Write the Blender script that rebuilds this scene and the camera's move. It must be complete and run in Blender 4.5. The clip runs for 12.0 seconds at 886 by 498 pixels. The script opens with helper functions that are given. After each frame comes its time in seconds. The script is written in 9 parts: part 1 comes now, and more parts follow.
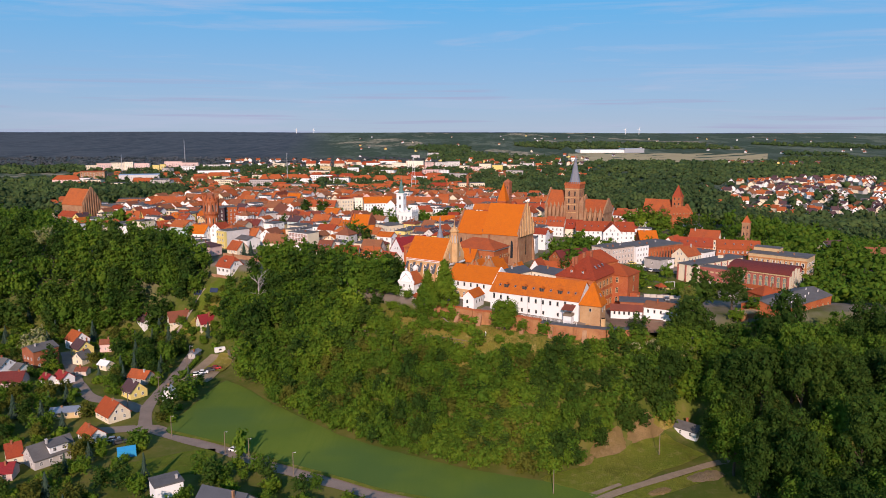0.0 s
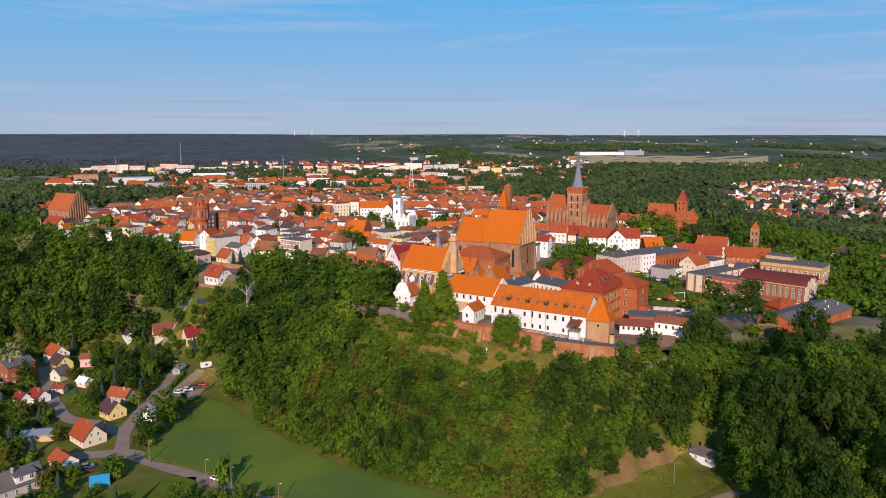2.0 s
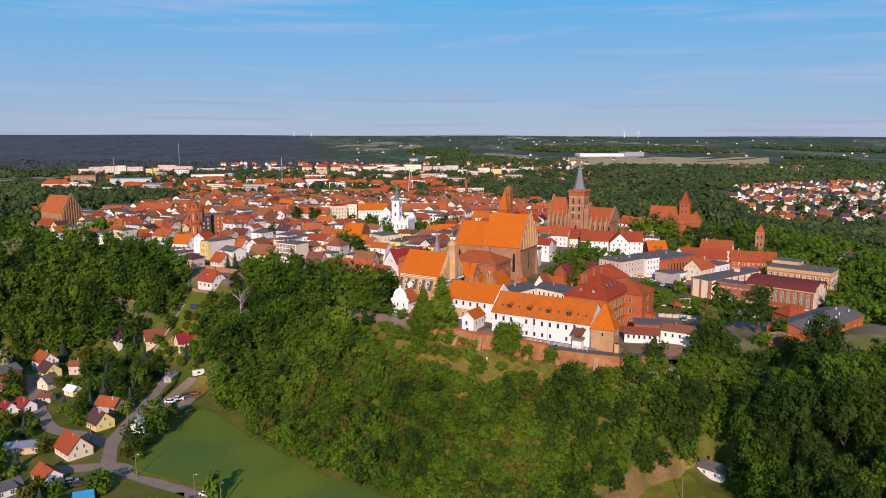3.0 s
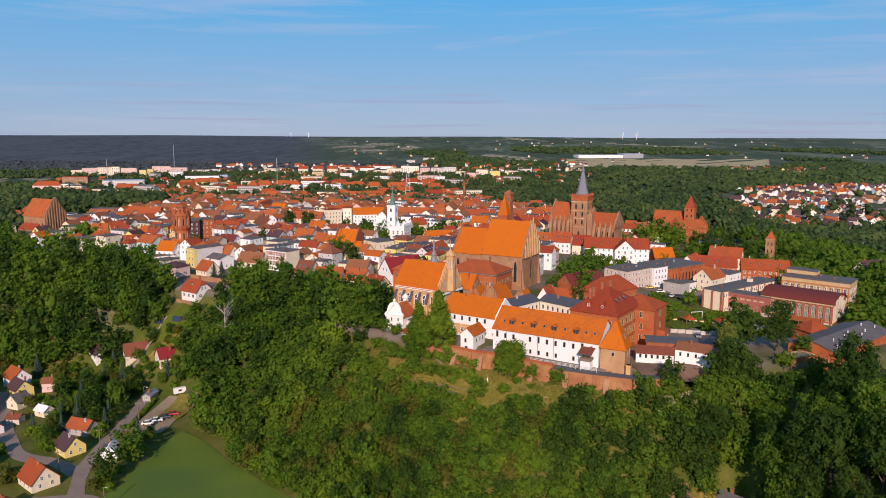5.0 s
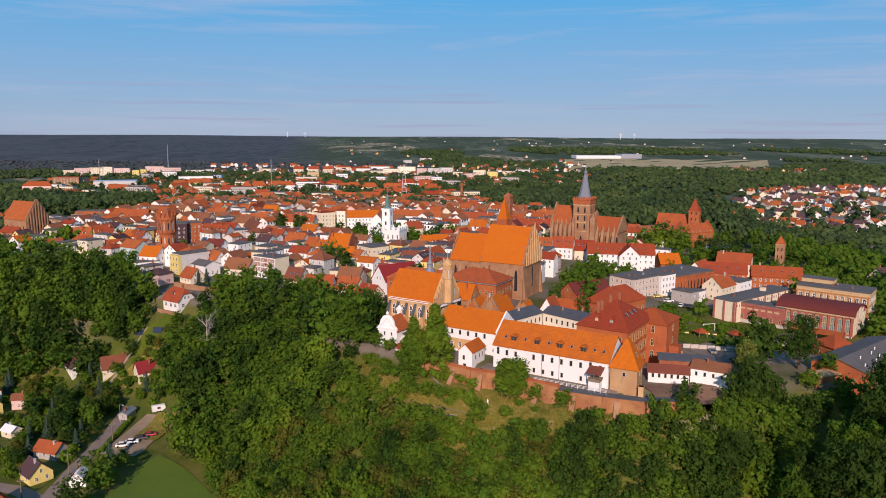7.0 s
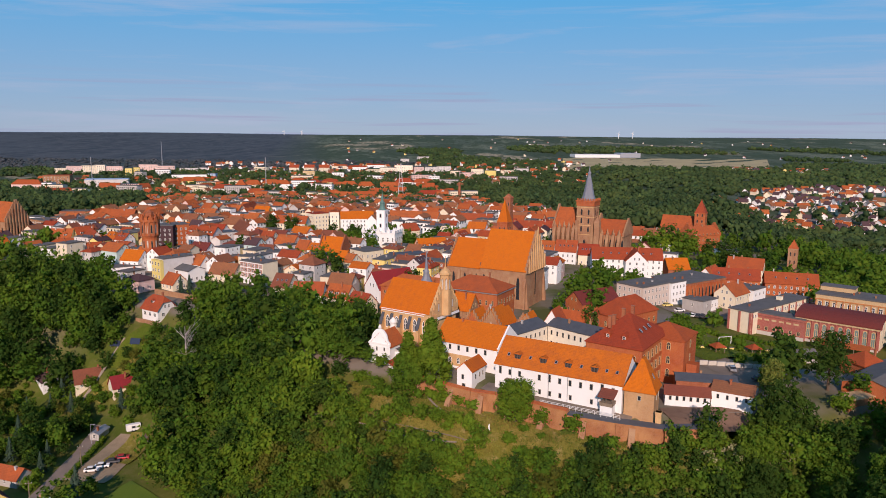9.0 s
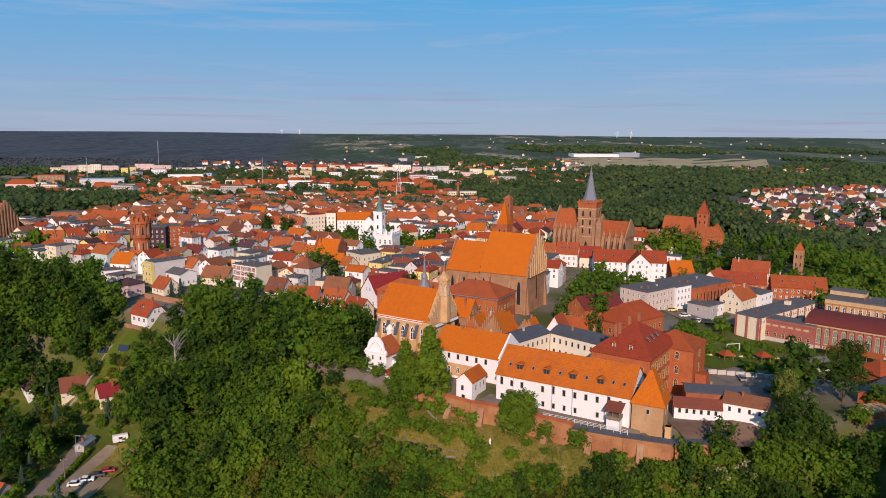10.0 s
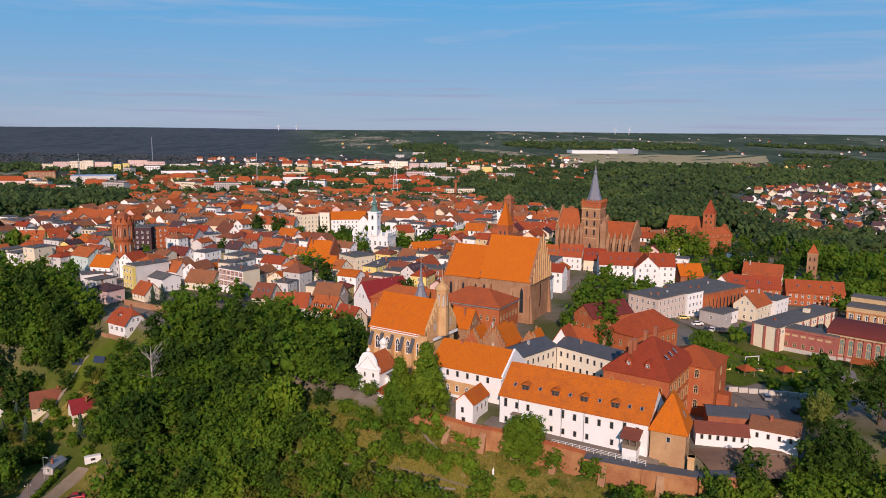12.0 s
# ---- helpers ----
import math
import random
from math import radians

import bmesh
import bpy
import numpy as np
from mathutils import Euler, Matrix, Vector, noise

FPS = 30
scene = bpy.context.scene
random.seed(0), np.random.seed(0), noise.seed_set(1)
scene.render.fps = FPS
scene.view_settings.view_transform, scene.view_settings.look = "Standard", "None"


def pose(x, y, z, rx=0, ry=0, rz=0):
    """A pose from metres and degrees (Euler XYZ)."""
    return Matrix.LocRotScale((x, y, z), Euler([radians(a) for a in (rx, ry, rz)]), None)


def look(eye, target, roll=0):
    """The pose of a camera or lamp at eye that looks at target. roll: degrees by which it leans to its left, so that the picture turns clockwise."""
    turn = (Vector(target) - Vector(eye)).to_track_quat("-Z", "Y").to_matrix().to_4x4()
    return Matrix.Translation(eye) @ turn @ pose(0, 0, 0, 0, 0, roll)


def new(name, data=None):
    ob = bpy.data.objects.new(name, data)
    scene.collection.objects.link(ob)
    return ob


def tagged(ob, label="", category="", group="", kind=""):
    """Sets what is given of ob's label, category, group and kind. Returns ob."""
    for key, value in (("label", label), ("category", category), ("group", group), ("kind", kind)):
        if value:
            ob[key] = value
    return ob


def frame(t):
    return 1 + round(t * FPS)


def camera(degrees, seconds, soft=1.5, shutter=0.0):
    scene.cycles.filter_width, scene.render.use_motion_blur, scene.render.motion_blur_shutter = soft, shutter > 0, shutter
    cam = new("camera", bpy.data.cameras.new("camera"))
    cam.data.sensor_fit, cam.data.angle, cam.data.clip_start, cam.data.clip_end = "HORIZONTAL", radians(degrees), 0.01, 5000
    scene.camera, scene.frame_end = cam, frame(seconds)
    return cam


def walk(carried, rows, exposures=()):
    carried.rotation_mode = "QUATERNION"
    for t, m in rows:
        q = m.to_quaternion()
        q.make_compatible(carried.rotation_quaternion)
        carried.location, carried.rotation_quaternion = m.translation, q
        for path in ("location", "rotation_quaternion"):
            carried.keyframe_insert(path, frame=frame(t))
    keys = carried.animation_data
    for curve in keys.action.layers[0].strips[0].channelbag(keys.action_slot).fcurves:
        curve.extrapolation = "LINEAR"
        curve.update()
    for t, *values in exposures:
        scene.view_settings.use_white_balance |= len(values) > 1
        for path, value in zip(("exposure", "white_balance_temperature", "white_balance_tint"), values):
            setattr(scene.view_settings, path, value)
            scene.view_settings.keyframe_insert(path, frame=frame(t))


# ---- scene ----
cam = camera(62.36, 12.0, 0.92)
PATH = [
    (0, look((0.00, -0.00, 100.00), (0.02, 296.00, 51.20), 0.107)),
    (1, look((-0.03, 8.48, 100.28), (0.36, 304.54, 51.81), 0.141)),
    (2, look((0.18, 17.09, 100.54), (0.77, 313.22, 52.52), 0.115)),
    (3, look((0.45, 25.86, 100.70), (1.19, 322.06, 53.11), 0.170)),
    (5, look((0.61, 44.79, 101.33), (2.28, 341.05, 54.13), 0.260)),
    (6, look((0.70, 53.84, 101.52), (2.99, 350.10, 54.35), 0.277)),
    (7, look((0.79, 62.96, 101.60), (3.70, 359.21, 54.41), 0.348)),
    (9, look((0.95, 82.64, 101.62), (4.98, 378.77, 53.80), 0.504)),
    (10, look((0.91, 91.83, 101.80), (5.68, 387.91, 53.70), 0.537)),
    (11, look((0.94, 100.93, 101.84), (6.25, 396.90, 53.08), 0.572)),
    (12, look((0.92, 109.98, 102.04), (6.82, 405.78, 52.38), 0.601)),
]
walk(cam, PATH, [(0, 0.1, 6500, 19), (12, -0.08, 6500, 19)])

# ---------------------------------------------------------------- light and sky
SUN_AZ, SUN_EL = radians(185), radians(25)          # where the sun stands, from +y towards +x
sun_dir = Vector((math.sin(SUN_AZ) * math.cos(SUN_EL), math.cos(SUN_AZ) * math.cos(SUN_EL), math.sin(SUN_EL)))
sun_data = bpy.data.lights.new("sun", "SUN")
sun_data.energy, sun_data.angle, sun_data.color = 4.75, radians(0.55), (1.02, 0.815, 0.68)
sun = new("sun", sun_data)
sun.matrix_world = look(sun_dir * 200, (0, 0, 0))

world = bpy.data.worlds.new("evening_sky")
scene.world = world
world.use_nodes = True
wt = world.node_tree
wt.nodes.clear()


def wnode(kind):
    return wt.nodes.new(kind)


sky = wnode("ShaderNodeTexSky")
sky.sky_type, sky.sun_disc, sky.sun_elevation, sky.sun_rotation = "NISHITA", False, SUN_EL, SUN_AZ
sky.altitude, sky.air_density, sky.dust_density, sky.ozone_density = 300, 1.0, 0.0, 4.0
geo = wnode("ShaderNodeTexCoord")
squash = wnode("ShaderNodeMapping")
squash.inputs["Scale"].default_value = (1.6, 1.6, 26.0)
wt.links.new(geo.outputs["Generated"], squash.inputs["Vector"])
cirrus = wnode("ShaderNodeTexNoise")
cirrus.inputs["Scale"].default_value, cirrus.inputs["Detail"].default_value, cirrus.inputs["Roughness"].default_value = 1.7, 7, 0.62
cirrus.inputs["Distortion"].default_value = 0.5
wt.links.new(squash.outputs["Vector"], cirrus.inputs["Vector"])
veil = wnode("ShaderNodeMapRange")
veil.inputs["From Min"].default_value, veil.inputs["From Max"].default_value = 0.5, 0.82
veil.inputs["To Max"].default_value = 0.75
wt.links.new(cirrus.outputs["Fac"], veil.inputs["Value"])
# thin evening haze lies over the blue: paler and slightly violet towards the horizon
rise = wnode("ShaderNodeSeparateXYZ")
wt.links.new(geo.outputs["Generated"], rise.inputs["Vector"])
haze = wnode("ShaderNodeValToRGB")
for spot, colour in ((0.0, (3.6, 5.35, 7.5, 1)), (0.06, (2.75, 5.3, 8.25, 1)), (0.17, (0.98, 5.25, 9.5, 1)), (1.0, (0.7, 2.0, 4.6, 1))):
    stop = haze.color_ramp.elements.new(spot) if spot not in (0.0, 1.0) else haze.color_ramp.elements[0 if spot == 0.0 else -1]
    stop.position, stop.color = spot, colour
wt.links.new(rise.outputs["Z"], haze.inputs["Fac"])
hazy = wnode("ShaderNodeMixRGB")
hazy.inputs["Fac"].default_value = 0.85
wt.links.new(sky.outputs["Color"], hazy.inputs["Color1"])
wt.links.new(haze.outputs["Color"], hazy.inputs["Color2"])
cloudy = wnode("ShaderNodeMixRGB")
cloudy.inputs["Color2"].default_value = (5.6, 6.4, 8.2, 1)
wt.links.new(veil.outputs["Result"], cloudy.inputs["Fac"])
wt.links.new(hazy.outputs["Color"], cloudy.inputs["Color1"])
# thin violet-grey streaks low over the western horizon
flat = wnode("ShaderNodeMapping")
flat.inputs["Scale"].default_value = (2.4, 2.4, 95.0)
wt.links.new(geo.outputs["Generated"], flat.inputs["Vector"])
streak = wnode("ShaderNodeTexNoise")
streak.inputs["Scale"].default_value, streak.inputs["Detail"].default_value = 1.5, 5
wt.links.new(flat.outputs["Vector"], streak.inputs["Vector"])
thin = wnode("ShaderNodeMapRange")
thin.inputs["From Min"].default_value, thin.inputs["From Max"].default_value, thin.inputs["To Max"].default_value = 0.57, 0.72, 0.75
wt.links.new(streak.outputs["Fac"], thin.inputs["Value"])
low = wnode("ShaderNodeMapRange")
low.inputs["From Min"].default_value, low.inputs["From Max"].default_value, low.inputs["To Min"].default_value, low.inputs["To Max"].default_value = 0.035, 0.075, 1.0, 0.0
wt.links.new(rise.outputs["Z"], low.inputs["Value"])
both = wnode("ShaderNodeMath")
both.operation = "MULTIPLY"
wt.links.new(thin.outputs["Result"], both.inputs[0])
wt.links.new(low.outputs["Result"], both.inputs[1])
streaked = wnode("ShaderNodeMixRGB")
streaked.inputs["Color2"].default_value = (4.3, 4.5, 6.6, 1)
wt.links.new(both.outputs["Value"], streaked.inputs["Fac"])
wt.links.new(cloudy.outputs["Color"], streaked.inputs["Color1"])
back = wnode("ShaderNodeBackground")
back.inputs["Strength"].default_value = 0.08
wt.links.new(streaked.outputs["Color"], back.inputs["Color"])
wout = wnode("ShaderNodeOutputWorld")
wt.links.new(back.outputs["Background"], wout.inputs["Surface"])

# ---------------------------------------------------------------- materials


class Mat:
    """A principled material with small helpers to wire textures."""

    def __init__(self, name, rough=0.85, spec=0.25, metal=0.0):
        self.m = bpy.data.materials.new(name)
        self.m.use_nodes = True
        self.t = self.m.node_tree
        self.bsdf = self.t.nodes["Principled BSDF"]
        self.bsdf.inputs["Roughness"].default_value = rough
        self.bsdf.inputs["Specular IOR Level"].default_value = spec
        self.bsdf.inputs["Metallic"].default_value = metal
        self.tc = self.t.nodes.new("ShaderNodeTexCoord")
        self.geo = self.t.nodes.new("ShaderNodeNewGeometry")

    def put(self, value, socket):
        if hasattr(value, "links"):
            self.t.links.new(value, socket)
        else:
            socket.default_value = value

    def noise(self, scale, detail=3, rough=0.55, where=None, stretch=None):
        n = self.t.nodes.new("ShaderNodeTexNoise")
        n.inputs["Scale"].default_value, n.inputs["Detail"].default_value, n.inputs["Roughness"].default_value = scale, detail, rough
        src = where or self.geo.outputs["Position"]
        if stretch:
            mp = self.t.nodes.new("ShaderNodeMapping")
            mp.inputs["Scale"].default_value = stretch
            self.t.links.new(src, mp.inputs["Vector"])
            src = mp.outputs["Vector"]
        self.t.links.new(src, n.inputs["Vector"])
        return n.outputs["Fac"]

    def ramp(self, value, lo, hi, a=0.0, b=1.0):
        n = self.t.nodes.new("ShaderNodeMapRange")
        self.put(value, n.inputs["Value"])
        n.inputs["From Min"].default_value, n.inputs["From Max"].default_value = lo, hi
        n.inputs["To Min"].default_value, n.inputs["To Max"].default_value = a, b
        return n.outputs["Result"]

    def mix(self, fac, a, b, mode="MIX"):
        n = self.t.nodes.new("ShaderNodeMixRGB")
        n.blend_type = mode
        self.put(fac, n.inputs["Fac"])
        for value, socket in ((a, n.inputs["Color1"]), (b, n.inputs["Color2"])):
            self.put((*value, 1) if isinstance(value, tuple) else value, socket)
        return n.outputs["Color"]

    def math(self, op, a, b):
        n = self.t.nodes.new("ShaderNodeMath")
        n.operation = op
        self.put(a, n.inputs[0])
        self.put(b, n.inputs[1])
        return n.outputs["Value"]

    def random(self):
        return self.t.nodes.new("ShaderNodeObjectInfo").outputs["Random"]

    def hsv(self, colour, value=1.0, sat=1.0, hue=0.5):
        n = self.t.nodes.new("ShaderNodeHueSaturation")
        self.put(value, n.inputs["Value"])
        self.put(sat, n.inputs["Saturation"])
        self.put(hue, n.inputs["Hue"])
        self.put((*colour, 1) if isinstance(colour, tuple) else colour, n.inputs["Color"])
        return n.outputs["Color"]

    def bump(self, height, strength=0.3, distance=0.05):
        n = self.t.nodes.new("ShaderNodeBump")
        n.inputs["Strength"].default_value, n.inputs["Distance"].default_value = strength, distance
        self.t.links.new(height, n.inputs["Height"])
        self.t.links.new(n.outputs["Normal"], self.bsdf.inputs["Normal"])

    def done(self, colour):
        self.put((*colour, 1) if isinstance(colour, tuple) else colour, self.bsdf.inputs["Base Color"])
        return self.m


def plaster(name, colour, dirt=0.25):
    k = Mat(name, 0.9, 0.15)
    c = k.mix(k.ramp(k.noise(0.35, 4), 0.42, 0.7, 0, dirt), colour, tuple(v * 0.62 for v in colour))
    c = k.mix(k.ramp(k.noise(1.2, 4, 0.6, None, (1, 1, 0.22)), 0.5, 0.75, 0, dirt), c, tuple(v * 0.72 for v in colour))
    c = k.hsv(c, k.ramp(k.random(), 0, 1, 0.9, 1.05))
    k.bump(k.noise(6, 3), 0.15, 0.03)
    return k.done(c)


def brick(name, colour, pale, course=0.09, patch=0.5):
    """Brickwork: courses as a brick texture over the wall, weathered in patches."""
    k = Mat(name, 0.92, 0.12)
    sep = k.t.nodes.new("ShaderNodeSeparateXYZ")
    k.t.links.new(k.tc.outputs["Object"], sep.inputs["Vector"])
    run = k.math("ADD", sep.outputs["X"], sep.outputs["Y"])
    com = k.t.nodes.new("ShaderNodeCombineXYZ")
    k.t.links.new(run, com.inputs["X"])
    k.t.links.new(sep.outputs["Z"], com.inputs["Y"])
    b = k.t.nodes.new("ShaderNodeTexBrick")
    k.t.links.new(com.outputs["Vector"], b.inputs["Vector"])
    b.inputs["Scale"].default_value = 1.0
    b.inputs["Brick Width"].default_value, b.inputs["Row Height"].default_value, b.inputs["Mortar Size"].default_value = 0.3, course, 0.012
    b.inputs["Color1"].default_value, b.inputs["Color2"].default_value = (*colour, 1), (*[v * 0.78 for v in colour], 1)
    b.inputs["Mortar"].default_value = (*[0.8 * v + 0.06 for v in colour], 1)
    c = k.mix(k.ramp(k.noise(0.22, 5), 0.4, 0.68, 0, patch), b.outputs["Color"], pale)
    c = k.mix(k.ramp(k.noise(0.9, 4, 0.6, None, (1, 1, 0.3)), 0.52, 0.75, 0, 0.4), c, tuple(v * 0.5 for v in colour))
    k.bump(b.outputs["Fac"], 0.3, 0.02)
    return k.done(c)


def tiles(name, colour, old, wear=0.5, rough=0.8, spread=1.0):
    """Clay roof tiles: courses down the slope, pans along it, patches of older tile."""
    k = Mat(name, rough + 0.1, 0.1)
    sep = k.t.nodes.new("ShaderNodeSeparateXYZ")
    k.t.links.new(k.tc.outputs["Object"], sep.inputs["Vector"])
    rows = k.math("FRACT", k.math("MULTIPLY", sep.outputs["Z"], 3.4), 0)
    pans = k.math("SINE", k.math("MULTIPLY", k.math("ADD", sep.outputs["X"], sep.outputs["Y"]), 22.0), 0)
    c = k.mix(k.ramp(k.noise(0.3, 5, 0.6), 0.4, 0.7, 0, wear), colour, old)
    c = k.mix(k.ramp(k.noise(2.6, 3, 0.6), 0.45, 0.75, 0, 0.5), c, tuple(v * 0.55 for v in colour))
    c = k.mix(k.ramp(k.noise(1.1, 4, 0.65, None, (1, 1, 0.25)), 0.5, 0.72, 0, 0.45), c, tuple(v * 0.6 + 0.02 for v in old))
    c = k.mix(k.ramp(k.noise(7.0, 2, 0.6), 0.52, 0.72, 0, 0.35), c, tuple(min(1, v * 1.35 + 0.02) for v in colour))
    c = k.mix(k.ramp(rows, 0.0, 0.25, 0.3, 0.0), c, tuple(v * 0.4 for v in colour))
    c = k.hsv(c, k.ramp(k.random(), 0, 1, 1 - 0.18 * spread, 1 + 0.1 * spread), 1.0, k.ramp(k.random(), 0, 1, 0.5 - 0.01 * spread, 0.5 + 0.008 * spread))
    k.bump(k.math("ADD", rows, k.math("MULTIPLY", pans, 0.4)), 0.5, 0.06)
    return k.done(c)


def plain(name, colour, rough=0.6, spec=0.3, metal=0.0, vary=0.25, scale=0.8):
    k = Mat(name, rough, spec, metal)
    c = k.mix(k.ramp(k.noise(scale, 4), 0.4, 0.7, 0, vary), colour, tuple(v * 0.55 for v in colour))
    c = k.mix(k.ramp(k.noise(scale * 9, 3), 0.5, 0.8, 0, vary), c, tuple(min(1, v * 1.35) for v in colour))
    k.bump(k.noise(5, 3), 0.12, 0.03)
    return k.done(c)


def foliage(name, a, b, light=0.35, patch=0.085):
    """Leaves: each clump its own tone, trees of different greens side by side, some light through the leaf."""
    k = Mat(name, 0.8, 0.06)
    c = k.mix(k.ramp(k.noise(patch, 2), 0.35, 0.65), a, b)
    c = k.mix(k.ramp(k.noise(0.02, 2), 0.4, 0.62, 0, 0.6), c, tuple((u * 0.62, v * 0.75, w * 0.7) for u, v, w in [b])[0])
    c = k.hsv(c, k.ramp(k.geo.outputs["Random Per Island"], 0, 1, 0.86, 1.14), 1.0, k.ramp(k.geo.outputs["Random Per Island"], 0, 1, 0.485, 0.515))
    grain = k.math("ADD", k.math("MULTIPLY", k.noise(0.9, 2, 0.6), 0.55), k.math("MULTIPLY", k.noise(3.2, 3, 0.7), 0.45))
    c = k.hsv(c, k.ramp(grain, 0.36, 0.64, 0.86, 1.18), 1.0, k.ramp(grain, 0.36, 0.64, 0.51, 0.493))
    k.put(c, k.bsdf.inputs["Base Color"])
    tr = k.t.nodes.new("ShaderNodeBsdfTranslucent")
    k.t.links.new(k.hsv(c, 1.2), tr.inputs["Color"])
    mixer = k.t.nodes.new("ShaderNodeMixShader")
    mixer.inputs["Fac"].default_value = light
    k.t.links.new(k.bsdf.outputs["BSDF"], mixer.inputs[1])
    k.t.links.new(tr.outputs["BSDF"], mixer.inputs[2])
    k.t.links.new(mixer.outputs["Shader"], k.t.nodes["Material Output"].inputs["Surface"])
    return k.m


WHITE = plaster("white_plaster", (0.8, 0.79, 0.76), 0.12)
CREAM = plaster("cream_plaster", (0.72, 0.63, 0.46))
CREAM_PALE = plaster("pale_cream_plaster", (0.8, 0.72, 0.57), 0.2)
BEIGE = plaster("pinkish_beige_plaster", (0.6, 0.49, 0.41))
OCHRE = plaster("ochre_plaster", (0.62, 0.46, 0.24))
YELLOW = plaster("yellow_plaster", (0.75, 0.6, 0.2))
PINK = plaster("pink_plaster", (0.66, 0.47, 0.42))
GREY = plaster("grey_plaster", (0.46, 0.43, 0.4), 0.4)
GREY_PALE = plaster("pale_grey_plaster", (0.6, 0.57, 0.54), 0.3)
MINT = plaster("mint_plaster", (0.5, 0.62, 0.58))
BRICK = brick("red_brick", (0.33, 0.1, 0.042), (0.38, 0.16, 0.075))
BRICK_OLD = brick("old_gothic_brick", (0.34, 0.165, 0.082), (0.43, 0.275, 0.15), patch=0.6)
BRICK_PALE = brick("pale_monastery_brick", (0.58, 0.33, 0.14), (0.64, 0.44, 0.22), patch=0.7)
BRICK_ORANGE = brick("orange_brick", (0.4, 0.096, 0.028), (0.46, 0.15, 0.048), patch=0.7)
BRICK_RAMPART = brick("rampart_brick", (0.33, 0.125, 0.045), (0.43, 0.215, 0.09), patch=0.8)
BRICK_PINK = brick("factory_brick", (0.38, 0.11, 0.08), (0.42, 0.17, 0.13), patch=0.3)
BRICK_TOWER = brick("tower_brick", (0.45, 0.25, 0.115), (0.52, 0.33, 0.17), patch=0.7)
BRICK_YELLOW2 = brick("ochre_clinker", (0.52, 0.2, 0.06), (0.55, 0.27, 0.1), patch=0.4)
BRICK_YELLOW = brick("yellow_clinker", (0.55, 0.38, 0.19), (0.58, 0.44, 0.27), patch=0.4)
TILE_NEW = tiles("new_orange_tiles", (0.55, 0.138, 0.01), (0.48, 0.112, 0.012), 0.45, 0.8, 0.12)
TILE_ORANGE = tiles("orange_tiles", (0.42, 0.1, 0.032), (0.27, 0.078, 0.036), 0.7)
TILE_MOTTLED = tiles("mottled_orange_tiles", (0.53, 0.13, 0.014), (0.35, 0.092, 0.022), 0.7, 0.8, 0.2)
TILE_RED = tiles("red_tiles", (0.37, 0.078, 0.026), (0.25, 0.058, 0.025), 0.6)
TILE_BROWN = tiles("brown_tiles", (0.27, 0.1, 0.05), (0.19, 0.08, 0.048), 0.6)
TILE_MAROON = tiles("maroon_sheet", (0.2, 0.052, 0.036), (0.15, 0.048, 0.035), 0.5, 0.6)
TILE_CRIMSON = tiles("crimson_sheet", (0.27, 0.028, 0.03), (0.2, 0.03, 0.03), 0.4, 0.6)
TILE_DARK = tiles("dark_purple_tiles", (0.09, 0.05, 0.055), (0.07, 0.045, 0.045), 0.4)
TAR = plain("grey_roofing_felt", (0.125, 0.118, 0.112), 0.85, 0.2, vary=0.5, scale=0.3)
SLATE = plain("dark_slate_roof", (0.075, 0.08, 0.09), 0.6, 0.35, vary=0.4, scale=0.5)
SPIRE = plain("blue_grey_spire_metal", (0.19, 0.2, 0.23), 0.5, 0.4, vary=0.3)
COPPER = plain("green_copper", (0.1, 0.2, 0.175), 0.6, 0.3, vary=0.4)
STONE = plain("pale_stone", (0.5, 0.46, 0.4), 0.85, 0.2)
TRIM = plain("white_painted_trim", (0.76, 0.74, 0.7), 0.7, 0.25, vary=0.12)
IRON = plain("dark_iron", (0.05, 0.05, 0.055), 0.5, 0.4)
STEEL = plain("galvanised_steel", (0.42, 0.43, 0.45), 0.45, 0.4, 0.6)
WOOD = plain("grey_weathered_wood", (0.22, 0.17, 0.12), 0.85, 0.15, vary=0.5, scale=2)
BARK = plain("bark", (0.12, 0.085, 0.06), 0.95, 0.1, vary=0.5, scale=3)
BARK_PALE = plain("dead_pale_bark", (0.42, 0.37, 0.33), 0.95, 0.1, vary=0.4, scale=3)
FIELD_STONE = plain("dark_field_stone", (0.3, 0.24, 0.18), 0.95, 0.1, vary=0.6, scale=2)
COURT = plain("worn_courtyard_ground", (0.2, 0.125, 0.085), 0.95, 0.1, vary=0.5, scale=0.5)
PANEL = plain("dark_solar_glass", (0.03, 0.04, 0.07), 0.2, 0.5)
PATINA = plain("blue_sheet_roof", (0.33, 0.42, 0.55), 0.5, 0.4)
ASPHALT = plain("worn_asphalt", (0.25, 0.195, 0.155), 0.9, 0.2, vary=0.4, scale=0.25)
GRAVEL = plain("sandy_gravel", (0.3, 0.225, 0.145), 0.95, 0.1, vary=0.5, scale=0.35)
PAVING = plain("grey_paving", (0.2, 0.16, 0.125), 0.9, 0.2, vary=0.4, scale=0.3)
TARP = plain("blue_tarpaulin", (0.03, 0.3, 0.55), 0.4, 0.4)
GLASS = Mat("window_glass", 0.12, 0.5).done((0.025, 0.03, 0.035))
GLASS_GREEN = Mat("green_factory_glass", 0.25, 0.5).done((0.16, 0.22, 0.2))
LEAF = foliage("leaves_mixed_green", (0.134, 0.212, 0.02), (0.082, 0.148, 0.017), 0.4)
